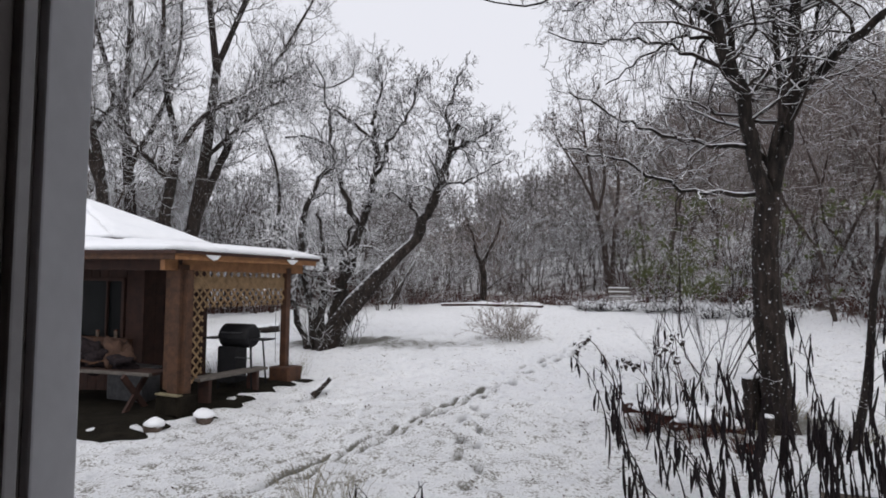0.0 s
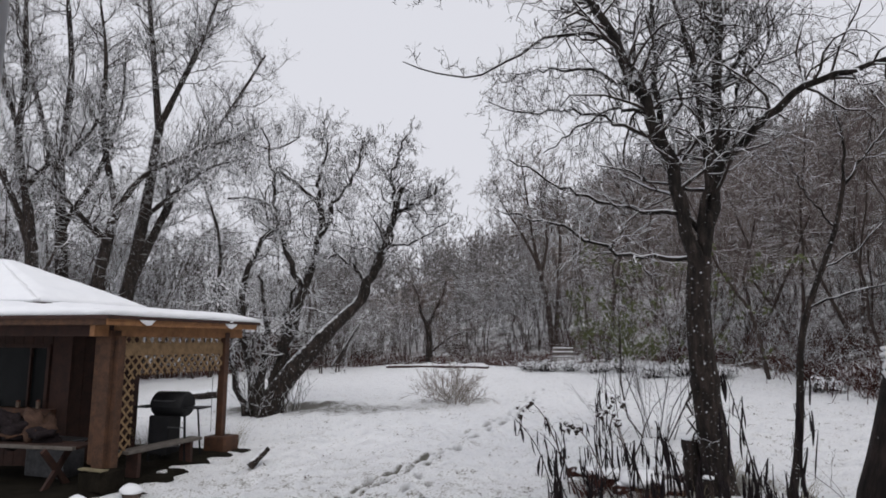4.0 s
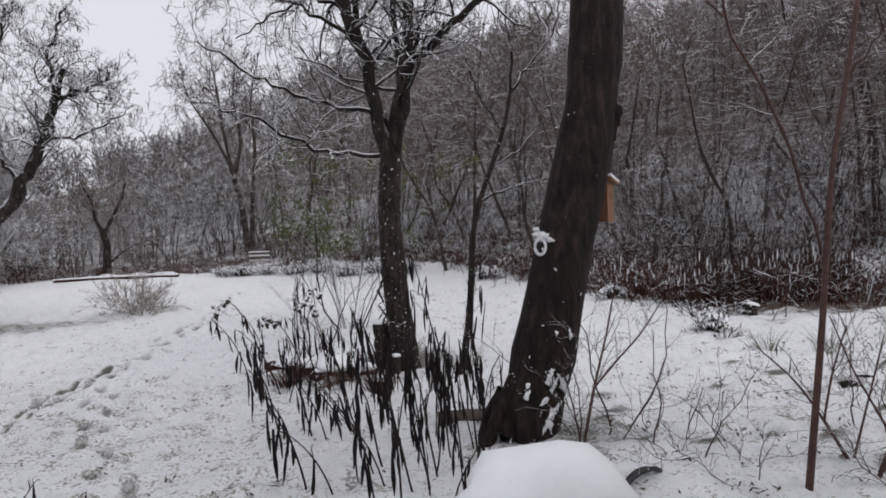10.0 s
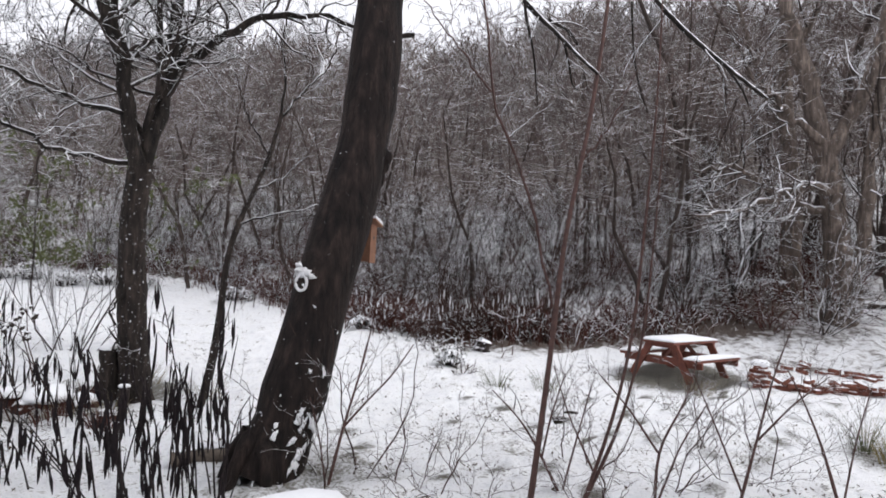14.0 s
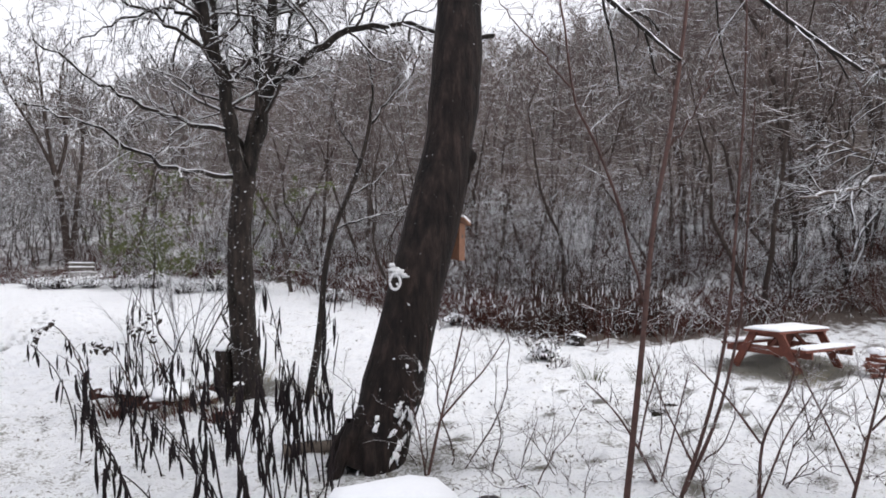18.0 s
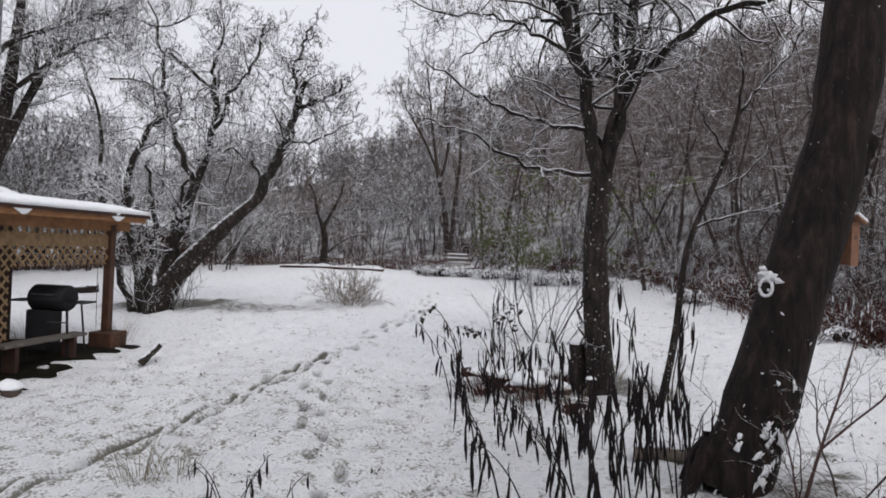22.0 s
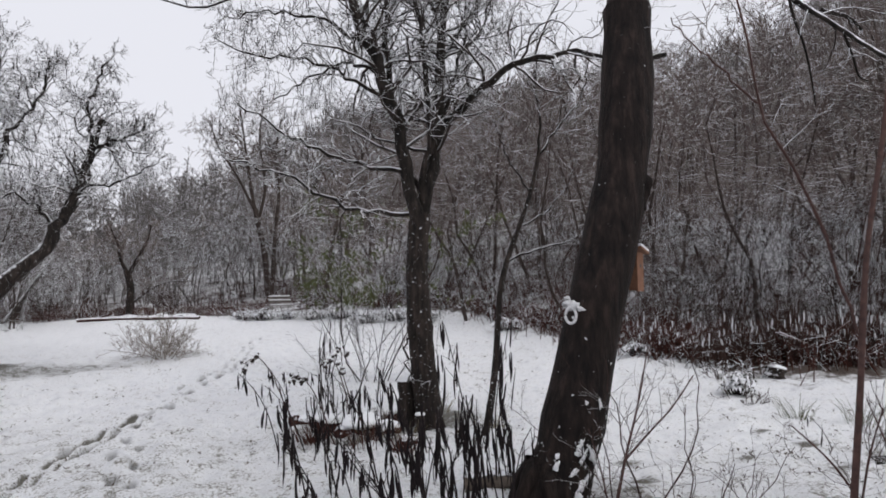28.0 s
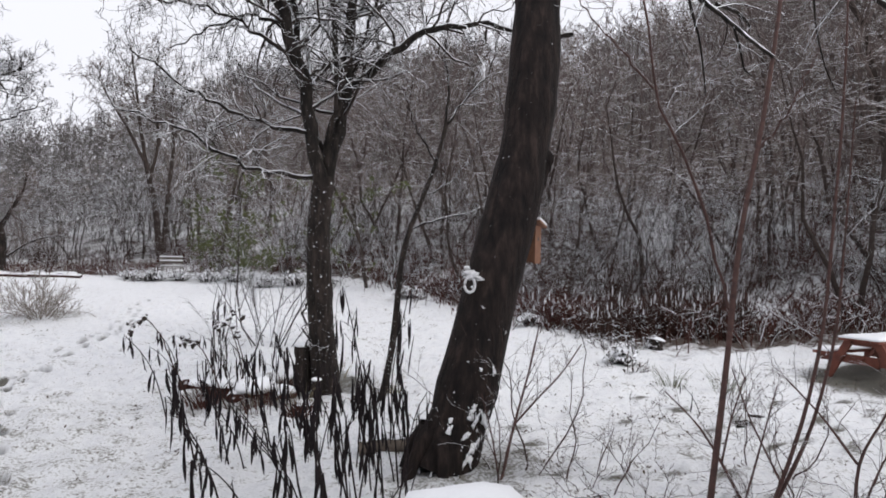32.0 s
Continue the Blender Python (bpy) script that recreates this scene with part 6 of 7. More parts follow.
# ------------------------------------------------------------------ window that the yard is seen through
def window_and_room():
    a = Vector((-0.316, 0.690, 0))
    b = Vector((2.606, 0.762, 0))
    along = (b - a).normalized()
    out = Vector((-along.y, along.x, 0))
    zlo, zhi = 0.46, 2.98
    rot = math.degrees(math.atan2(along.y, along.x))
    mid = (a + b) / 2
    half = (b - a).length / 2
    def wbox(x0, x1, y0, y1, z0, z1, bev=0.003):
        bm = bm_box((x1 - x0, y1 - y0, z1 - z0), ((x0 + x1) / 2, (y0 + y1) / 2, (z0 + z1) / 2), bev)
        bmesh.ops.transform(bm, matrix=Matrix.Translation(mid) @ pose(0, 0, 0, 0, 0, rot), verts=bm.verts)
        return bm
    H = half
    w = new("window_1")
    tagged(w, "wide open glazed doorway with white frame and aged sash", "window", kind="structure")
    for s in (-1, 1):
        e0, e1, e2, e3, e4 = (0.03, -0.032, -0.041, -0.058, -0.088) if s < 0 else (0.03, -0.014, -0.03, -0.068, -0.12)
        def side(x0, x1, y0, y1, *r):
            return wbox(min(s * x0, s * x1), max(s * x0, s * x1), y0, y1, *r)
        part("jamb", side(H, H + 0.12, e1, e0, zlo, zhi), M_VINYL, w)
        part("track", side(H + 0.009, H + 0.12, e2, e1, zlo, zhi, 0.001), M_DARK, w)
        part("sash_stile", side(H + 0.004, H + 0.12, e3, e2, zlo, zhi), M_SASH, w)
        part("casing", side(H + 0.013, H + 0.20, e4, e3, zlo - 0.1, zhi + 0.1), M_DARK, w)
    part("window_sill", wbox(-H - 0.1, H + 0.1, -0.1, 0.05, zlo - 0.035, zlo), M_VINYL, w)
    part("head", wbox(-H - 0.1, H + 0.1, -0.037, 0.03, zhi, zhi + 0.05), M_VINYL, w)
    # house wall round the opening
    def wall(name, x0, x1, z0, z1, y0=-0.065, y1=0.03, mat=M_SIDING):
        ob = part(name, wbox(x0, x1, y0, y1, z0, z1), mat)
        return tagged(ob, "plain house wall round the window", "wall", kind="structure")
    wall("wall_north_left", -5.5, -H - 0.12, -1.0, 3.5)
    wall("wall_north_right", H + 0.12, 5.5, -1.0, 3.5)
    wall("wall_north_below", -H - 0.12, H + 0.12, -1.0, zlo - 0.04)
    wall("wall_north_above", -H - 0.12, H + 0.12, zhi + 0.05, 3.5)
    wall("wall_south", -5.5, 5.5, -1.0, 3.5, -4.2, -4.1, M_PLASTER)
    wall("wall_west", -5.5, -5.4, -1.0, 3.5, -4.1, -0.17, M_PLASTER)
    wall("wall_east", 5.4, 5.5, -1.0, 3.5, -4.1, -0.17, M_PLASTER)
    tagged(part("floor", wbox(-5.4, 5.4, -4.1, -0.17, 0.30, 0.42), M_FLOORWOOD), "plain wooden room floor", "floor", kind="structure")
    tagged(part("ceiling", wbox(-5.5, 5.5, -4.2, 0.03, 3.504, 3.6), M_PLASTER), "plain plaster ceiling", "ceiling", kind="structure")


window_and_room()

# ------------------------------------------------------------------ dead garden stalks
def leaf_mesh(seed):
    """A withered leaf hanging in a twisted, folded strip."""
    rng = np.random.default_rng(seed)
    n, vs, fs = 7, [], []
    tw, ln = rng.uniform(-1.5, 1.5), rng.uniform(0.18, 0.36)
    for i in range(n):
        f = i / (n - 1)
        w = 0.0125 * math.sin(math.pi * min(1, 0.06 + 0.94 * f ** 1.5)) ** 0.8 * rng.uniform(0.75, 1.2) + 0.002
        a = tw * f
        z = -ln * f
        bx, by = 0.012 * math.sin(3 * f + seed), 0.012 * math.cos(2.2 * f + seed)
        for k, (q, d) in enumerate(((-1, 0.0), (-0.35, 0.9), (0.35, -0.7), (1, 0.2))):
            vs.append((bx + w * q * math.cos(a) - 0.45 * w * d * math.sin(a), by + w * q * math.sin(a) + 0.45 * w * d * math.cos(a), z))
    for i in range(n - 1):
        for k in range(4):
            p, q = i * 4 + k, i * 4 + (k + 1) % 4
            fs.append((p, q, q + 4, p + 4))
    me = mesh_of("leaf", vs, fs, M_LEAF, True)
    return me


LEAVES = [leaf_mesh(s) for s in range(5)]


def stalk(seed, height, lean, leaves, droop=0.0):
    """One dead stem with hanging leaves; leans towards -x."""
    rng = np.random.default_rng(seed)
    c = thing("dead_stalk", (0, 0, -100), "dead blackened garden stalk with limp hanging leaves", "dead plant", "dead stalks in the bed")
    d = unit(np.array([-math.sin(lean), rng.normal(0, 0.08), math.cos(lean)]))
    pts = [np.zeros(3) + [0, 0, -0.05]]
    for k in range(9):
        d = unit(d + rng.normal(0, 0.05, 3) + np.array([-0.03, 0, -droop * (k / 9) ** 2]))
        pts.append(pts[-1] + d * height / 9)
    line = np.array(pts)
    t = Tubes()
    t.add(line, np.linspace(0.0095, 0.004, 10), 5)
    tips = []
    for p, dd, ln, r in shoots(rng, line, np.linspace(0.009, 0.004, 10), 3, height * 0.16, 0.5, (30, 60), 0.1, 0.6):
        q = np.array([p, p + dd * ln * 0.5, p + dd * ln + [0, 0, -0.02]])
        t.add(q, [0.004, 0.003, 0.002], 3)
        tips.append(q[2])
    rods_part("stem", t, M_STALK, c)
    for k in range(leaves):
        f = 0.3 + 0.68 * (k + rng.uniform(-0.3, 0.3)) / max(1, leaves - 1)
        p = line[max(1, min(9, int(round(f * 9))))] if k % 3 or not tips else tips[(k // 3) % len(tips)]
        for _ in range(int(rng.integers(1, 3))):
            ob = new("leaf", LEAVES[int(rng.integers(5))])
            ob.parent = c
            s = rng.uniform(0.7, 1.3)
            ob.matrix_local = Matrix.Translation(Vector(p) + Vector(rng.normal(0, 0.013, 3))) @ pose(0, 0, 0, rng.normal(0, 5), rng.normal(0, 5), rng.uniform(0, 360)) @ Matrix.Diagonal((s * 1.05, s * 1.05, s, 1))
    return c


STALKS = [stalk(500 + k, h, radians(l), n, dr) for k, (h, l, n, dr) in enumerate(((1.05, 11, 6, 0.02), (1.2, 5, 6, 0.0), (0.9, 20, 4, 0.04), (1.2, 3, 6, 0.0), (1.5, 2, 8, 0.0), (1.0, 8, 5, 0.04), (0.8, 14, 3, 0.3), (1.2, 20, 4, 0.22), (1.85, 1.5, 9, 0.0)))]
rng_s = np.random.default_rng(33)
used = set()


def place_stalk(k, x, y, rz, s):
    m = pose(x, y, gz(x, y), 0, 0, rz) @ Matrix.Scale(s, 4)
    if k not in used:
        used.add(k)
        STALKS[k].matrix_world = m
    else:
        ob = copy_thing(STALKS[k], pose(x, y, gz(x, y), 0, 0, rz))
        ob.scale = (s, s, s)


for n in range(31):
    az = radians(rng_s.uniform(-23.0, -6.0))
    d = rng_s.uniform(4.9, 7.6)
    if az > radians(-7) and d < 5.8:
        d += 1.0
    upright = math.degrees(az) < -14.5
    k = int(rng_s.choice([1, 3, 3, 4, 0, 6] if upright else [0, 0, 2, 2, 5, 5, 6, 7]))
    place_stalk(k, 0.22 - d * math.sin(az), d * math.cos(az), rng_s.uniform(0, 360) if upright else rng_s.normal(0, 24), rng_s.uniform(0.75, 1.1))
for az, d, k, s in ((-21.1, 6.6, 8, 1.0), (-24.1, 6.2, 8, 1.0), (-25.2, 6.5, 8, 0.85), (-9.2, 9.4, 8, 0.9), (-18.2, 5.9, 3, 1.1), (-22.9, 5.8, 4, 0.85), (-20.2, 5.5, 3, 1.0), (-24.7, 5.6, 4, 0.8), (-17.4, 6.6, 3, 1.1), (-22.3, 6.2, 4, 0.8), (-15.4, 8.0, 3, 1.0), (-5.5, 8.8, 7, 1.0), (-6.6, 9.4, 7, 0.95), (-9.5, 10.4, 1, 1.0), (-7.5, 8.9, 7, 0.85), (-10.4, 9.6, 7, 0.9), (-12.0, 9.9, 7, 0.8), (-6.0, 10.2, 7, 0.75), (-9.4, 8.2, 3, 0.75), (-10.6, 8.4, 1, 0.8), (-11.6, 8.1, 3, 0.8), (-12.6, 8.6, 1, 0.75), (-8.2, 8.4, 6, 0.9), (-13.4, 8.3, 3, 0.7), (-31.5, 7.6, 6, 0.7), (-48.8, 9.2, 6, 0.6)):
    a = radians(az)
    place_stalk(k, -d * math.sin(a), d * math.cos(a), rng_s.normal(0, 55), s)
for x, y, k, rz in ((-1.28, 5.65, 6, 10), (-1.15, 5.7, 6, 150), (-1.35, 5.75, 6, 60), (-0.82, 5.6, 6, 170), (-1.2, 5.55, 2, 200)):
    place_stalk(k, x, y, rz, 0.62)
for k in range(len(STALKS)):
    if k not in used:
        place_stalk(k, 2.2 + 0.1 * k, 7.2, 0, 0.9)


# ------------------------------------------------------------------ grass tufts and weeds
def tuft(x, y, n, h, mat, seed, name, label, category, r=0.2, thick=0.003):
    rng = np.random.default_rng(seed)
    c = thing(name, gpt(x, y), label, category)
    t = Tubes()
    for _ in range(n):
        a, q = rng.uniform(0, 6.28), r * rng.random()
        p = np.array([q * math.cos(a), q * math.sin(a), -0.02])
        d = np.array([0.5 * math.cos(a), 0.5 * math.sin(a), 1.2]) * h * rng.uniform(0.5, 1.1)
        t.add(np.array([p, p + d * 0.5, p + d * 0.9 + [0.15 * h * math.cos(a), 0.15 * h * math.sin(a), -0.05 * h]]), [thick, thick * 0.7, thick * 0.3], 3)
    rods_part("clump", t, mat, c)


for k, (x, y, n, h, m, nm) in enumerate(((-2.1, 6.1, 40, 0.45, M_GRASS, "dry grass tuft standing out of the snow"), (-1.85, 6.3, 26, 0.4, M_GRASS, "dry grass tuft standing out of the snow"), (8.2, 8.9, 60, 0.3, M_GREEN, "low dull green tuft in the snow"), (7.66, 7.2, 50, 0.3, M_GREEN, "low dull green tuft in the snow"), (8.2, 6.7, 50, 0.35, M_GREEN, "low dull green tuft in the snow"), (10.1, 5.2, 60, 0.3, M_GRASS, "dry grass tuft standing out of the snow"), (2.1, 8.9, 26, 0.3, M_GRASS, "pale dry grass among the bed rocks"), (2.5, 8.6, 22, 0.28, M_GRASS, "pale dry grass among the bed rocks"), (3.7, 8.7, 50, 0.3, M_GRASS, "pale dry grass at the sapling's foot"), (3.3, 9.9, 60, 0.35, M_GRASS, "pale dry grass behind the forked tree"), (9.0, 2.3, 80, 0.5, M_YELLOW, "yellowing clump of leaves in the snow"), (9.3, 2.7, 70, 0.45, M_GREEN, "green clump of leaves in the snow"), (-5.0, 12.9, 40, 0.5, M_GRASS, "dry grass by the porch post"), (-6.3, 12.2, 50, 0.6, M_GRASS, "dry grass behind the porch"))):
    tuft(x, y, n, h, m, 600 + k, "grass_tuft", nm, "grass", 0.22)


def along_border(rng, lo, hi):
    """A random spot beyond the lawn's edge, and how far beyond."""
    seg = np.diff(BORDER, axis=0)
    ln = np.linalg.norm(seg, axis=1)
    cum = np.r_[0, np.cumsum(ln)]
    s = rng.uniform(0, cum[-1])
    i = min(np.searchsorted(cum, s) - 1, len(seg) - 1)
    i = max(i, 0)
    p = BORDER[i] + seg[i] * (s - cum[i]) / ln[i]
    nrm = np.array([-seg[i][1], seg[i][0]]) / ln[i]
    if nrm @ p < 0:
        nrm = -nrm
    off = rng.uniform(lo, hi)
    return p + nrm * off + rng.normal(0, 0.25, 2), off


for k, (x, y) in enumerate(((1.3, 9.2), (1.65, 9.55), (2.25, 9.05), (1.9, 8.6), (1.5, 9.75), (2.45, 9.5), (2.3, 8.2))):
    tuft(x, y, 70, 0.2, M_WEED, 660 + k, "withered_plant", "low withered red-brown plant among the bed rocks", "plant", 0.2, 0.007)


def weeds():
    rng = np.random.default_rng(44)
    t, w = Tubes(), Tubes()
    for _ in range(1900):
        (x0, y0), off = along_border(rng, -0.4, 2.2 if rng.random() < 0.7 else 6.0)
        hmax = rng.uniform(0.3, 1.0) * (0.7 if y0 > 24 and off < 3 else 0.8)
        if abs(x0 - 0.104 * y0) < 0.5 and 24 < y0 < 31.5:
            continue
        if math.sin(1.7 * x0 + 0.6 * y0) + math.sin(0.9 * y0 - 1.3 * x0 + off) + rng.normal(0, 0.5) < -0.8:
            continue
        hmax *= 0.85 + 0.35 * math.sin(0.8 * x0 + 1.1 * y0)
        tt = t if rng.random() < 0.93 else w
        for _ in range(10):
            x, y = x0 + rng.normal(0, 0.35), y0 + rng.normal(0, 0.35)
            h = hmax * rng.uniform(0.3, 1.15)
            l = rng.normal(0, 0.5, 2) * h
            p = np.array([x, y, gz(x, y) - 0.03])
            q = p + [l[0] * 0.5, l[1] * 0.5, h * 0.65]
            tt.add(np.array([p, q, p + [l[0] * 1.1, l[1] * 1.1, h * rng.uniform(0.8, 1.1)]]), [0.012, 0.009, 0.005 + 0.014 * (rng.random() < 0.4)], 3)
            e = rng.normal(0, 0.22, 3) * hmax
            tt.add(np.array([q, q + e * 0.6, q + e + [0, 0, 0.03]]), [0.008, 0.006, 0.012], 3)
    for tubes, mat, label in ((t, M_WEED, "dead red-brown weeds along the lawn's edge, flecked with snow"), (w, M_TWIG_WHITE, "snow-laden dead stems along the lawn's edge")):
        v, q = tubes.build()
        tagged(new("border_weeds", fast_mesh("border_weeds", v, q, mat)), label, "weeds", kind="stuff")


weeds()


def weed_stand(name, cx, cy, rx, ry, n, h, mat, seed, label, lean=0.12):
    """A close stand of dead upright stems, some topped with snow."""
    rng = np.random.default_rng(seed)
    c = thing(name, gpt(cx, cy), label, "weeds")
    o = np.array(gpt(cx, cy))
    t, w = Tubes(), Tubes()
    for _ in range(n):
        a, q = rng.uniform(0, 6.28), math.sqrt(rng.random())
        x, y = cx + rx * q * math.cos(a), cy + ry * q * math.sin(a)
        hh = h * rng.uniform(0.55, 1.1) * (1.0 - 0.35 * q * q)
        p = np.array([x, y, gz(x, y) - 0.04]) - o
        l = rng.normal(0, lean, 2) * hh
        m = p + [0.4 * l[0], 0.4 * l[1], 0.6 * hh]
        e = p + [l[0], l[1], hh]
        t.add(np.array([p, m, e]), [0.014, 0.011, 0.006], 4)
        for _ in range(2):
            d = rng.normal(0, 0.13, 3) + [0, 0, 0.1]
            t.add(np.array([m, m + d * 0.6, m + d]), [0.007, 0.006, 0.009], 3)
        if rng.random() < 0.22:
            w.add(np.array([e + [0, 0, -0.16 * hh], e + [0.01, 0, -0.06 * hh], e + [0, 0, 0.02]]), [0.009, 0.015, 0.008], 4)
    rods_part("stem", t, mat, c)["kind"] = "stuff"
    rods_part("snow_tip", w, M_SNOW, c)["kind"] = "stuff"


for k, (x, y, rx, ry, n, h, mat) in enumerate(((9.9, 10.9, 0.7, 0.5, 120, 1.1, M_BRUSH), (10.9, 10.4, 0.8, 0.5, 150, 1.25, M_BRUSH), (12.0, 9.95, 0.7, 0.5, 130, 1.2, M_BRUSH), (9.6, 12.2, 0.6, 0.7, 150, 0.95, M_WEED), (9.75, 13.6, 0.5, 0.7, 130, 0.8, M_WEED), (9.7, 15.6, 0.5, 0.9, 130, 0.7, M_WEED), (9.6, 17.6, 0.6, 0.9, 120, 0.7, M_WEED), (9.3, 20.2, 0.6, 1.0, 110, 0.7, M_WEED), (8.4, 24.6, 0.9, 0.9, 110, 0.8, M_WEED))):
    weed_stand("weed_stand", x, y, rx, ry, n, h, mat, 670 + k, "close stand of dead dark stems tipped with snow" if mat == M_BRUSH else "heap of withered red-brown weeds at the lawn's edge", 0.14 if mat == M_BRUSH else 0.55)


# ------------------------------------------------------------------ shrubs and thickets
def shrub_tubes(seed, h, stems, counts, rmin, spread=0.5, r=0.02, wob=0.16, segs=(5, 2, 1, 1)):
    rng = np.random.default_rng(seed)
    t = Tubes()
    for _ in range(stems):
        a = rng.uniform(0, 6.28)
        q = rng.uniform(0, 0.25)
        d = unit(np.array([spread * math.cos(a) * rng.random(), spread * math.sin(a) * rng.random(), 1.0]))
        grow(t, rng, np.array([q * math.cos(a), q * math.sin(a), -0.1]), d, h * rng.uniform(0.6, 1.1), r * rng.uniform(0.6, 1.2), 0, counts, wob, 0.03, 0.45, rmin, (25, 60), segs)
    return t


def shrub(name, x, y, seed, h, stems, counts, mat, label, rmin=0.003, spread=0.5, r=0.012, category="shrub", wob=0.16, segs=(5, 2, 1, 1)):
    c = thing(name, gpt(x, y), label, category)
    rods_part("crown", shrub_tubes(seed, h, stems, counts, rmin, spread, r, wob, segs), mat, c)
    return c


shrub("twiggy_bush", -1.1, 18.6, 700, 1.3, 40, (7, 5), M_PALETWIG, "low spreading bare bush with pale twigs on the lawn", 0.007, 3.4, 0.013)
shrub("bare_shrub", 3.46, 5.3, 701, 1.7, 4, (5, 3), M_BRUSH, "bare thin shrub beside the leaning trunk", 0.0025, 0.6, 0.013, wob=0.22, segs=(9, 6, 4, 2))
for k, (x, y, h, st) in enumerate(((3.95, 4.75, 1.2, 4), (4.6, 4.6, 1.4, 4), (6.15, 3.55, 1.4, 4), (7.0, 3.1, 1.5, 4), (4.2, 4.1, 0.9, 4), (7.6, 3.9, 1.1, 4), (5.9, 4.4, 1.2, 4), (4.9, 3.3, 1.2, 4))):
    shrub("bare_shrub", x, y, 710 + k, h, st, (6, 4), M_BRUSH, "thin arching bare shrub in the snow near the house", 0.0028, 1.3, 0.010, wob=0.26, segs=(9, 6, 4, 2))
for k, (x, y, h) in enumerate(((3.6, 12.0, 1.6), (1.9, 10.6, 1.4))):
    shrub("stemmy_shrub", x, y, 730 + k, h, 5, (4, 3), M_TWIG, "upright leggy shrub standing in the snow", 0.004, 0.35, 0.014)


def leafy_bush(x, y, seed, h, label):
    """An open bush that keeps some small green leaves."""
    rng = np.random.default_rng(seed)
    c = thing("green_bush", gpt(x, y), label, "bush")
    t = shrub_tubes(seed, h, 8, (6, 4), 0.004, 0.75, 0.018)
    rods_part("crown", t, M_TWIG, c)
    v, _ = t.build()
    pick = v[rng.choice(len(v), 2800)]
    pick = pick[pick[:, 2] > h * 0.45]
    n = len(pick)
    pick = pick + rng.normal(0, 0.05, pick.shape)
    a, b = rng.normal(0, 1, (n, 3)), rng.normal(0, 1, (n, 3))
    a *= 0.056 / np.linalg.norm(a, axis=1, keepdims=True)
    b *= 0.026 / np.linalg.norm(b, axis=1, keepdims=True)
    quad = np.stack([pick - a, pick - b, pick + a, pick + b], 1).reshape(-1, 3)
    ob = new("leaves", fast_mesh("leaves", quad, np.arange(4 * n).reshape(-1, 4), M_GREEN, False))
    ob.parent = c
    ob["kind"] = "stuff"


leafy_bush(2.95, 12.7, 740, 3.3, "half-bare leggy bush with dull green leaves on the lawn")


def snowy_clump(x, y, seed, r, h, label):
    """A low mound of drooping dark leaves with snow lying on them."""
    rng = np.random.default_rng(seed)
    c = thing("leafy_clump", gpt(x, y), label, "plant")
    stems, vs = Tubes(), []
    for _ in range(int(70 * (0.5 + r))):
        a, q = rng.uniform(0, 6.28), r * math.sqrt(rng.random())
        top = np.array([q * math.cos(a), q * math.sin(a), h * (1.1 - 0.7 * (q / r) ** 2) * rng.uniform(0.55, 1.0)])
        stems.add(np.array([[top[0] * 0.4, top[1] * 0.4, -0.02], [top[0] * 0.7, top[1] * 0.7, top[2] * 0.6], top]), [0.007, 0.006, 0.004], 3)
        for _ in range(4):
            b, ln, w = rng.uniform(0, 6.28), rng.uniform(0.07, 0.16), rng.uniform(0.018, 0.035)
            d, sd = np.array([math.cos(b), math.sin(b), 0]), np.array([-math.sin(b), math.cos(b), 0])
            mid = top + d * ln * 0.55 + [0, 0, 0.02]
            vs += [top, mid - sd * w, top + d * ln + [0, 0, -0.4 * ln], mid + sd * w]
    rods_part("stem", stems, M_STALK, c)["kind"] = "stuff"
    ob = new("leaves", fast_mesh("leaves", np.array(vs), np.arange(len(vs)).reshape(-1, 4), M_EVERGREEN, False))
    ob.parent = c
    ob["kind"] = "stuff"


for k, (x, y, r, h) in enumerate(((1.3, 28.4, 0.6, 0.4), (2.0, 27.7, 0.7, 0.5), (2.9, 27.2, 0.6, 0.4), (3.8, 26.3, 0.7, 0.5), (4.6, 25.2, 0.7, 0.6), (5.2, 23.4, 0.6, 0.5), (6.2, 22.8, 0.7, 0.5), (6.9, 21.9, 0.6, 0.5), (8.4, 18.2, 0.5, 0.4), (8.95, 12.6, 0.4, 0.3), (8.05, 8.7, 0.27, 0.34))):
    snowy_clump(x, y, 745 + k, r, h, "low clump of drooping dark leaves under snow")


def nodding_stalk(base, pts, seed, label):
    """A tall thin dead stem that nods over, with shrivelled snow-dusted heads at its tip."""
    rng = np.random.default_rng(seed)
    o = np.array(gpt(*base))
    c = thing("nodding_stalk", o, label, "dead plant")
    ob, line, rad = limb_part("stem", [np.array(p) - o for p in pts], 0.011, 0.005, M_BRUSH, c, 14, 5, 0.05, seed, crook=0.006)
    t = Tubes()
    for p, d, l, r in shoots(rng, line, rad, 6, 0.3, 0.35, (30, 60), 0.1, 0.5):
        t.add(np.array([p, p + d * l * 0.6, p + d * l + [0, 0, -0.04]]), [0.004, 0.003, 0.002], 3)
    rods_part("side_stem", t, M_BRUSH, c)["kind"] = "stuff"
    for k in range(9):
        p = line[-1 - (k % 3)] + rng.normal(0, 0.05, 3) + [0, 0, -0.02]
        b = bm_rock(rng.uniform(0.012, 0.028), rng, (1.0, 0.5, 1.5), 2, 0.6)
        bmesh.ops.translate(b, vec=Vector(p), verts=b.verts)
        part("seed_head", b, M_TWIG, c)


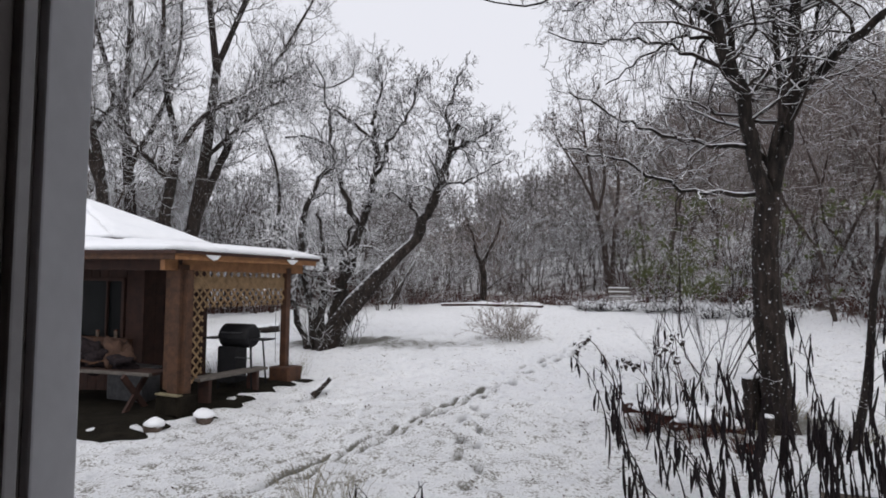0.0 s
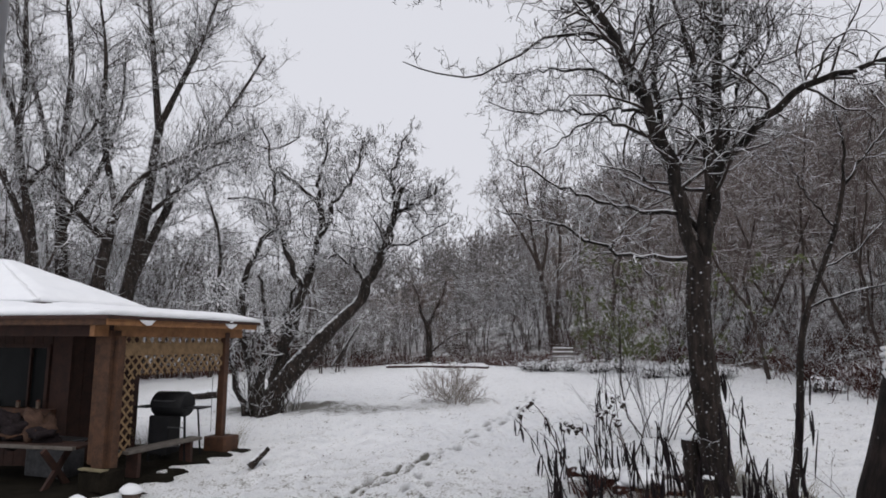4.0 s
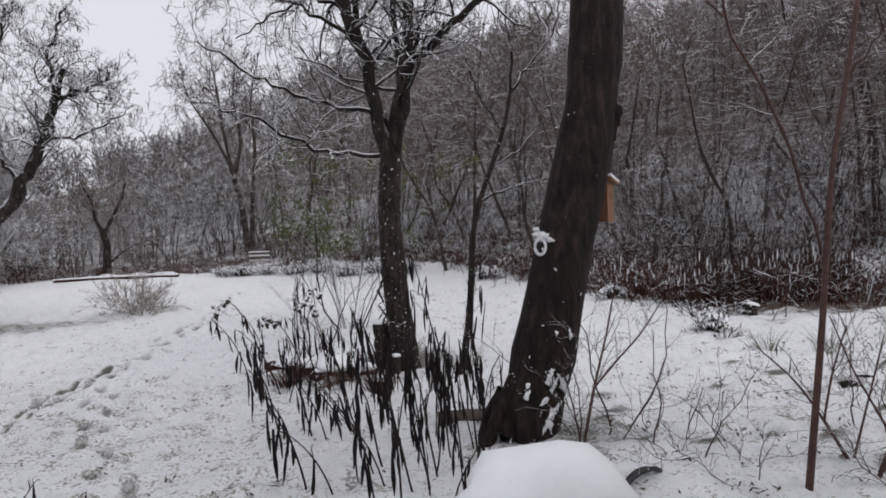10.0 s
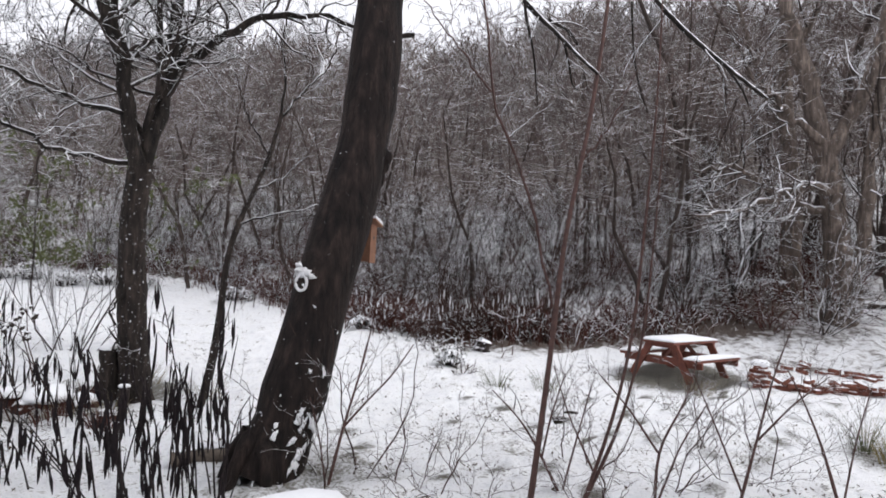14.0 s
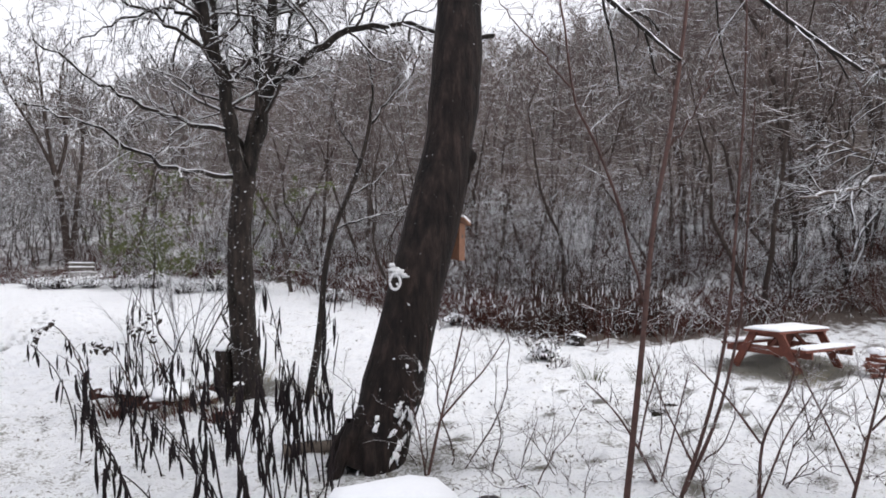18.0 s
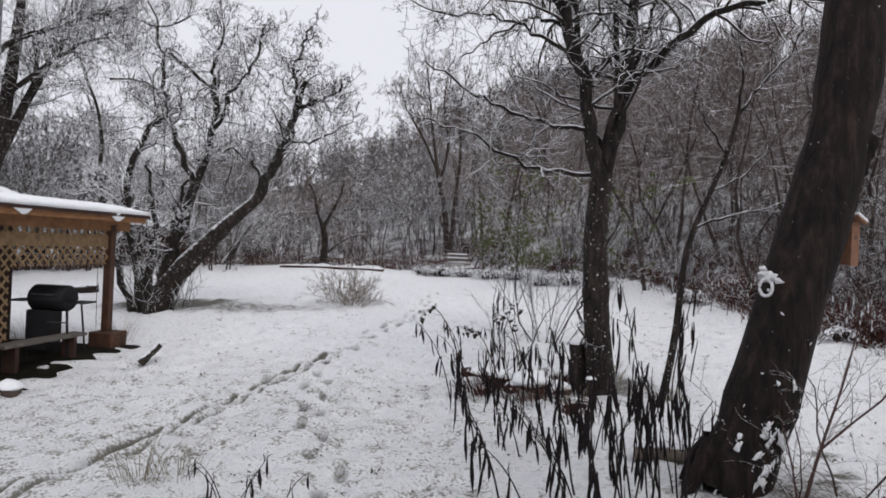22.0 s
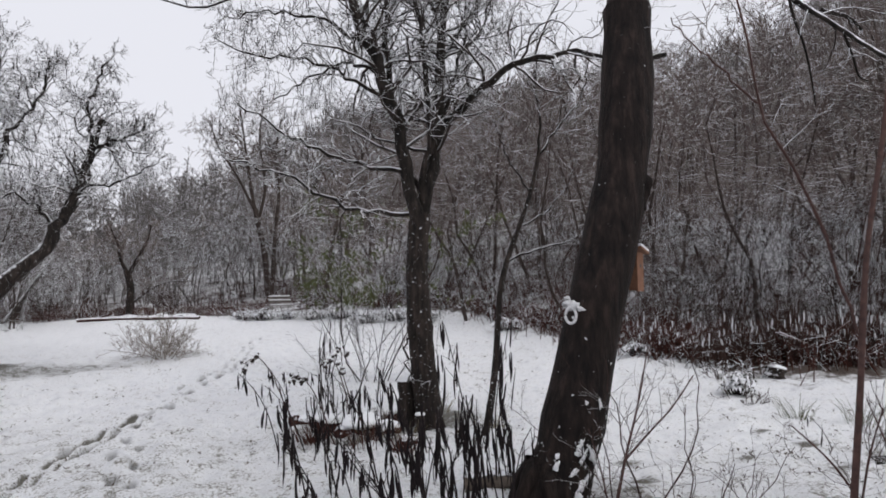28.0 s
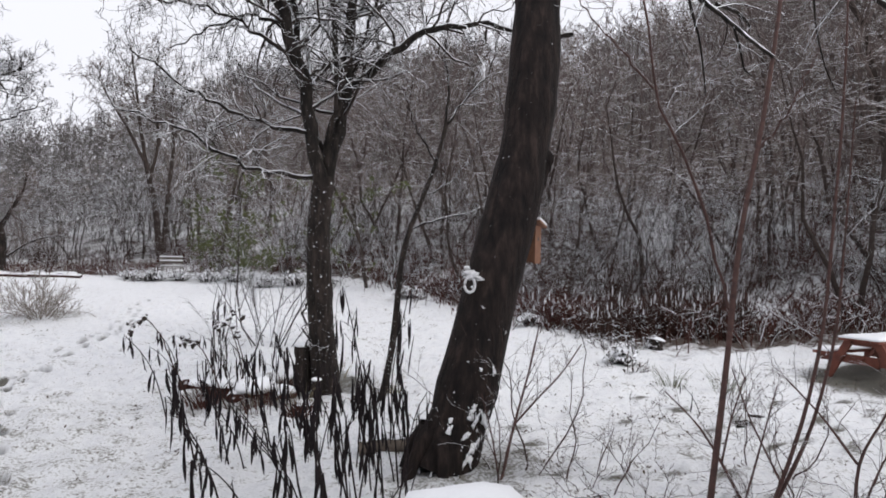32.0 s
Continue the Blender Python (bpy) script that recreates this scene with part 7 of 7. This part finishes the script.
nodding_stalk((1.16, 9.0), [(1.16, 9.0, 0.0), (0.91, 9.0, 0.61), (0.72, 9.0, 1.05), (0.60, 9.0, 1.24), (0.50, 9.0, 1.22), (0.40, 9.0, 1.1)], 901, "tall thin dead stem nodding over beside the flower bed")
nodding_stalk((1.55, 8.8), [(1.55, 8.8, 0.0), (1.38, 8.8, 0.5), (1.2, 8.8, 0.85), (1.05, 8.8, 1.0), (0.98, 8.8, 0.92)], 902, "thin dead stem bending over the flower bed")
nodding_stalk((1.9, 9.4), [(1.9, 9.4, 0.0), (1.8, 9.4, 0.6), (1.68, 9.4, 1.0), (1.55, 9.4, 1.15), (1.47, 9.4, 1.05)], 903, "thin dead stem bending over the flower bed")
nodding_stalk((2.0, 8.6), [(2.0, 8.6, 0.0), (1.75, 8.6, 0.55), (1.6, 8.6, 0.95), (1.58, 8.6, 1.3)], 904, "thin dead stem with withered heads in the flower bed")
shrub("stemmy_shrub", 3.05, 12.6, 735, 1.9, 7, (4, 3), M_TWIG, "upright leggy shrub standing in the snow", 0.004, 0.5, 0.018)


def raised_bed():
    """A low bed edged with dark logs under lumpy snow."""
    c = thing("raised_bed", gpt(-2.9, 31.2), "low raised bed edged with dark logs under lumpy snow", "garden bed")
    o = np.array(gpt(-2.9, 31.2))
    edge = [(-5.3, 31.45), (-4.1, 31.35), (-2.8, 31.25), (-1.6, 30.6), (-0.45, 29.75)]
    for k, (a, b) in enumerate(zip(edge, edge[1:])):
        limb_part("edge_log", [np.array(gpt(*a, 0.07)) - o, (np.array(gpt(*a, 0.08)) + np.array(gpt(*b, 0.08))) / 2 - o, np.array(gpt(*b, 0.07)) - o], 0.08, 0.065, M_ROCK_SNOW, c, 8, 8, 0.08, 910 + k)
    vs, fs, n, m = [], [], 60, 12
    line = smooth_line([(a, b, 0) for a, b in edge], n)
    for i in range(n):
        for j in range(m):
            x, y = line[i][0] + 0.25 * j / m, line[i][1] + 1.7 * j / (m - 1)
            e = min(i / 5, (n - 1 - i) / 5, 1.0) * min(1.0, (m - 1 - j) / 3)
            vs.append(np.array([x, y, gz(x, y) - 0.03 + e * (0.13 + 0.16 * noise.noise(Vector((x * 1.6, y * 1.6, 3)))) ]) - o)
    for i in range(n - 1):
        for j in range(m - 1):
            fs.append((i * m + j, (i + 1) * m + j, (i + 1) * m + j + 1, i * m + j + 1))
    part("snow_cover", (vs, fs, True), M_SNOW, c)


raised_bed()

thicket_models = []
for k, (h, st, cn) in enumerate(((4.2, 6, (6, 4, 2)), (3.2, 9, (6, 4)), (5.2, 5, (7, 4, 2)), (2.2, 12, (6, 4)))):
    c = thing("thicket_shrub", (0, 0, -150), "bare dark thicket shrub dusted with snow", "shrub", "thicket shrubs")
    rods_part("crown", shrub_tubes(760 + k, h, st, cn, 0.008, 0.8, 0.028, 0.24), M_BRUSH, c)
    thicket_models.append(c)
rng_t = np.random.default_rng(55)
placed = 0
tries = 0
while placed < 165 and tries < 12000:
    tries += 1
    (x, y), off = along_border(rng_t, 0.3, 4.5) if placed < 130 else along_border(rng_t, 5.0, 22.0)
    az = math.degrees(math.atan2(-x, y))
    if not -86 < az < 46 or math.hypot(x, y) < 9 or (x > 9 and y < 8.5 and x < 17) or (abs(x - 0.104 * y) < 1.0 and y < 31.5):
        continue
    k = int(rng_t.integers(4))
    m = pose(x, y, gz(x, y), rng_t.normal(0, 5), rng_t.normal(0, 5), rng_t.uniform(0, 360))
    if placed < 4:
        thicket_models[placed].matrix_world = m
    else:
        ob = copy_thing(thicket_models[k], m)
        s = rng_t.uniform(0.25, 0.62) if placed < 130 else rng_t.uniform(0.7, 1.1)
        ob.scale = (s, s, s)
    placed += 1


# dense knee-high to man-high growth on the foot of the hill, twigs lined with snow
young_models = []
for k, (h, st, cn, mat) in enumerate(((2.6, 10, (7, 5, 3), M_BRUSH), (3.2, 9, (7, 5, 3), M_TWIG), (2.0, 12, (7, 5), M_WEED))):
    c = thing("young_growth", (0, 0, -150), ("bare red-brown young growth on the slope", "tangled young growth lined with snow on the slope", "low reddish brush on the slope")[k], "shrub", "young growth on the slope")
    rods_part("crown", shrub_tubes(780 + k, h, st, cn, 0.007, 0.9, 0.022, 0.26), mat, c)
    young_models.append(c)
for k in range(60):
    az, r = radians(rng_t.uniform(-74, -9)), rng_t.uniform(0.6, 11.0)
    x, y = 0.0, 0.0
    for q in np.arange(9.0, 40.0, 0.5):
        x, y = -q * math.sin(az), q * math.cos(az)
        if (x - 4) * 0.88 + (y - 24) * 0.47 > 1.0 or (x > 11.5 and y > 9.2):
            break
    x, y = x - r * math.sin(az), y + r * math.cos(az)
    m = pose(x, y, gz(x, y), rng_t.normal(0, 6), rng_t.normal(0, 6), rng_t.uniform(0, 360))
    s = rng_t.uniform(0.6, 1.15)
    ob = young_models[k] if k < 3 else copy_thing(young_models[int(rng_t.choice([0, 1, 1, 1, 2]))], m)
    ob.matrix_world = m
    ob.scale = (s, s, s)

# ------------------------------------------------------------------ stems near the house
def stem_shrub(base, stems, seed, label, mat=None):
    """A shrub drawn stem by stem; stems: lists of points above the ground."""
    c = thing("stem_shrub", gpt(*base), label, "shrub")
    o = np.array(gpt(*base))
    rng = np.random.default_rng(seed)
    tw = Tubes()
    for k, pts in enumerate(stems):
        ob, line, rad = limb_part("stem", [np.array(p) - o for p in pts], 0.017 if k == 0 else 0.011, 0.005, mat or M_REDBARK, c, 12, 6, 0.06, seed + k)
        for p, d, l, r in shoots(rng, line, rad, 8, 0.6, 0.25, (25, 60), 0.15, 0.5):
            grow(tw, rng, p, d, l, min(r, 0.005), 0, (3, 2), 0.2, 0.04, 0.5, 0.0022)
    rods_part("crown", tw, M_BRUSH, c)


stem_shrub((3.41, 5.31), [[(3.41, 5.31, -0.08), (3.5, 5.24, 0.5), (3.61, 5.15, 1.05), (3.67, 5.1, 1.5)], [(3.5, 5.24, 0.5), (3.68, 5.1, 0.78), (3.82, 4.98, 0.98), (3.96, 4.86, 1.28)], [(3.41, 5.31, -0.08), (3.36, 5.4, 0.4), (3.30, 5.5, 0.75)]], 801, "dark bare shrub stems rising beside the leaning trunk")
stem_shrub((6.18, 2.85), [[(6.18, 2.85, -0.08), (6.25, 2.72, 0.65), (6.31, 2.62, 1.25), (6.37, 2.52, 1.6)], [(6.2, 2.82, 0.1), (6.0, 3.0, 0.7), (5.85, 3.15, 1.15)], [(6.25, 2.72, 0.6), (6.45, 2.5, 0.95), (6.7, 2.3, 1.2)]], 802, "bare shrub with long arching stems in the snow")
stem_shrub((5.54, 3.31), [[(5.54, 3.31, -0.08), (5.55, 3.3, 0.5), (5.67, 3.1, 0.95), (5.7, 3.05, 1.3)], [(5.55, 3.3, 0.45), (5.4, 3.5, 0.8), (5.2, 3.7, 1.1)], [(5.54, 3.31, -0.08), (5.75, 3.2, 0.5), (5.95, 3.05, 0.9)]], 803, "bare shrub with crossing stems in the snow")
stem_shrub((7.01, 2.26), [[(7.01, 2.26, -0.08), (6.96, 2.42, 0.5), (6.9, 2.58, 0.92), (6.85, 2.72, 1.2)], [(7.01, 2.26, -0.08), (7.15, 2.2, 0.6), (7.2, 2.1, 1.1)]], 804, "bare shrub leaning over the snow")
stem_shrub((5.1, 4.0), [[(5.1, 4.0, -0.06), (4.95, 4.12, 0.3), (4.8, 4.25, 0.62), (4.6, 4.45, 0.88)], [(5.1, 4.0, -0.06), (5.25, 3.95, 0.5), (5.3, 3.85, 1.0)], [(4.95, 4.12, 0.3), (4.9, 4.0, 0.7), (4.95, 3.9, 1.1)]], 805, "low arching bare shrub in the snow")

# low snow-flecked plants before the far bench and along the edge
for k in range(42):
    rng = np.random.default_rng(820 + k)
    x, y = (rng.uniform(-5.2, 0.2), rng.uniform(31.3, 32.8)) if k >= 26 else (rng.uniform(0.9, 2.3) if k % 2 else rng.uniform(3.9, 6.5), rng.uniform(27.6, 29.6)) if k < 14 else ((7.85, 8.35) if k == 14 else (rng.uniform(8.2, 9.6), rng.uniform(9.8, 17.0)))
    shrub("low_plant", x, y, 830 + k, rng.uniform(0.25, 0.5), 12, (4, 2), M_BRUSH if k % 3 else M_TWIG_WHITE, "low withered plant flecked with snow at the lawn's edge", 0.008, 1.6, 0.011, "plant")


# ------------------------------------------------------------------ leaves and grass tips through the snow
def litter_bits():
    rng = np.random.default_rng(91)
    vs, n = [], 0
    spots = [(rng.uniform(2.6, 10.5), rng.uniform(1.9, 7.6)) for _ in range(420)] + [(rng.uniform(-5, 8), rng.uniform(5.5, 17)) for _ in range(420)] + [(rng.normal(2.2, 1.0), rng.normal(8.6, 1.0)) for _ in range(120)]
    for x0, y0 in spots:
        for _ in range(int(rng.integers(2, 9))):
            x, y = x0 + rng.normal(0, 0.07), y0 + rng.normal(0, 0.07)
            z = gz(x, y) + 0.006
            a, l, wd, h = rng.uniform(0, 6.28), rng.uniform(0.015, 0.045), rng.uniform(0.006, 0.014), rng.uniform(0.0, 0.03)
            c_, s_ = math.cos(a), math.sin(a)
            vs += [(x - l * c_, y - l * s_, z - 0.004), (x + wd * s_, y - wd * c_, z + h * 0.5), (x + l * c_, y + l * s_, z + h), (x - wd * s_, y + wd * c_, z + h * 0.4)]
            n += 1
    me = fast_mesh("leaf_litter", np.array(vs), np.arange(4 * n).reshape(-1, 4), M_LITTER, False)
    tagged(new("leaf_litter", me), "small brown leaves and grass tips poking through the snow", "leaves", kind="stuff")


litter_bits()
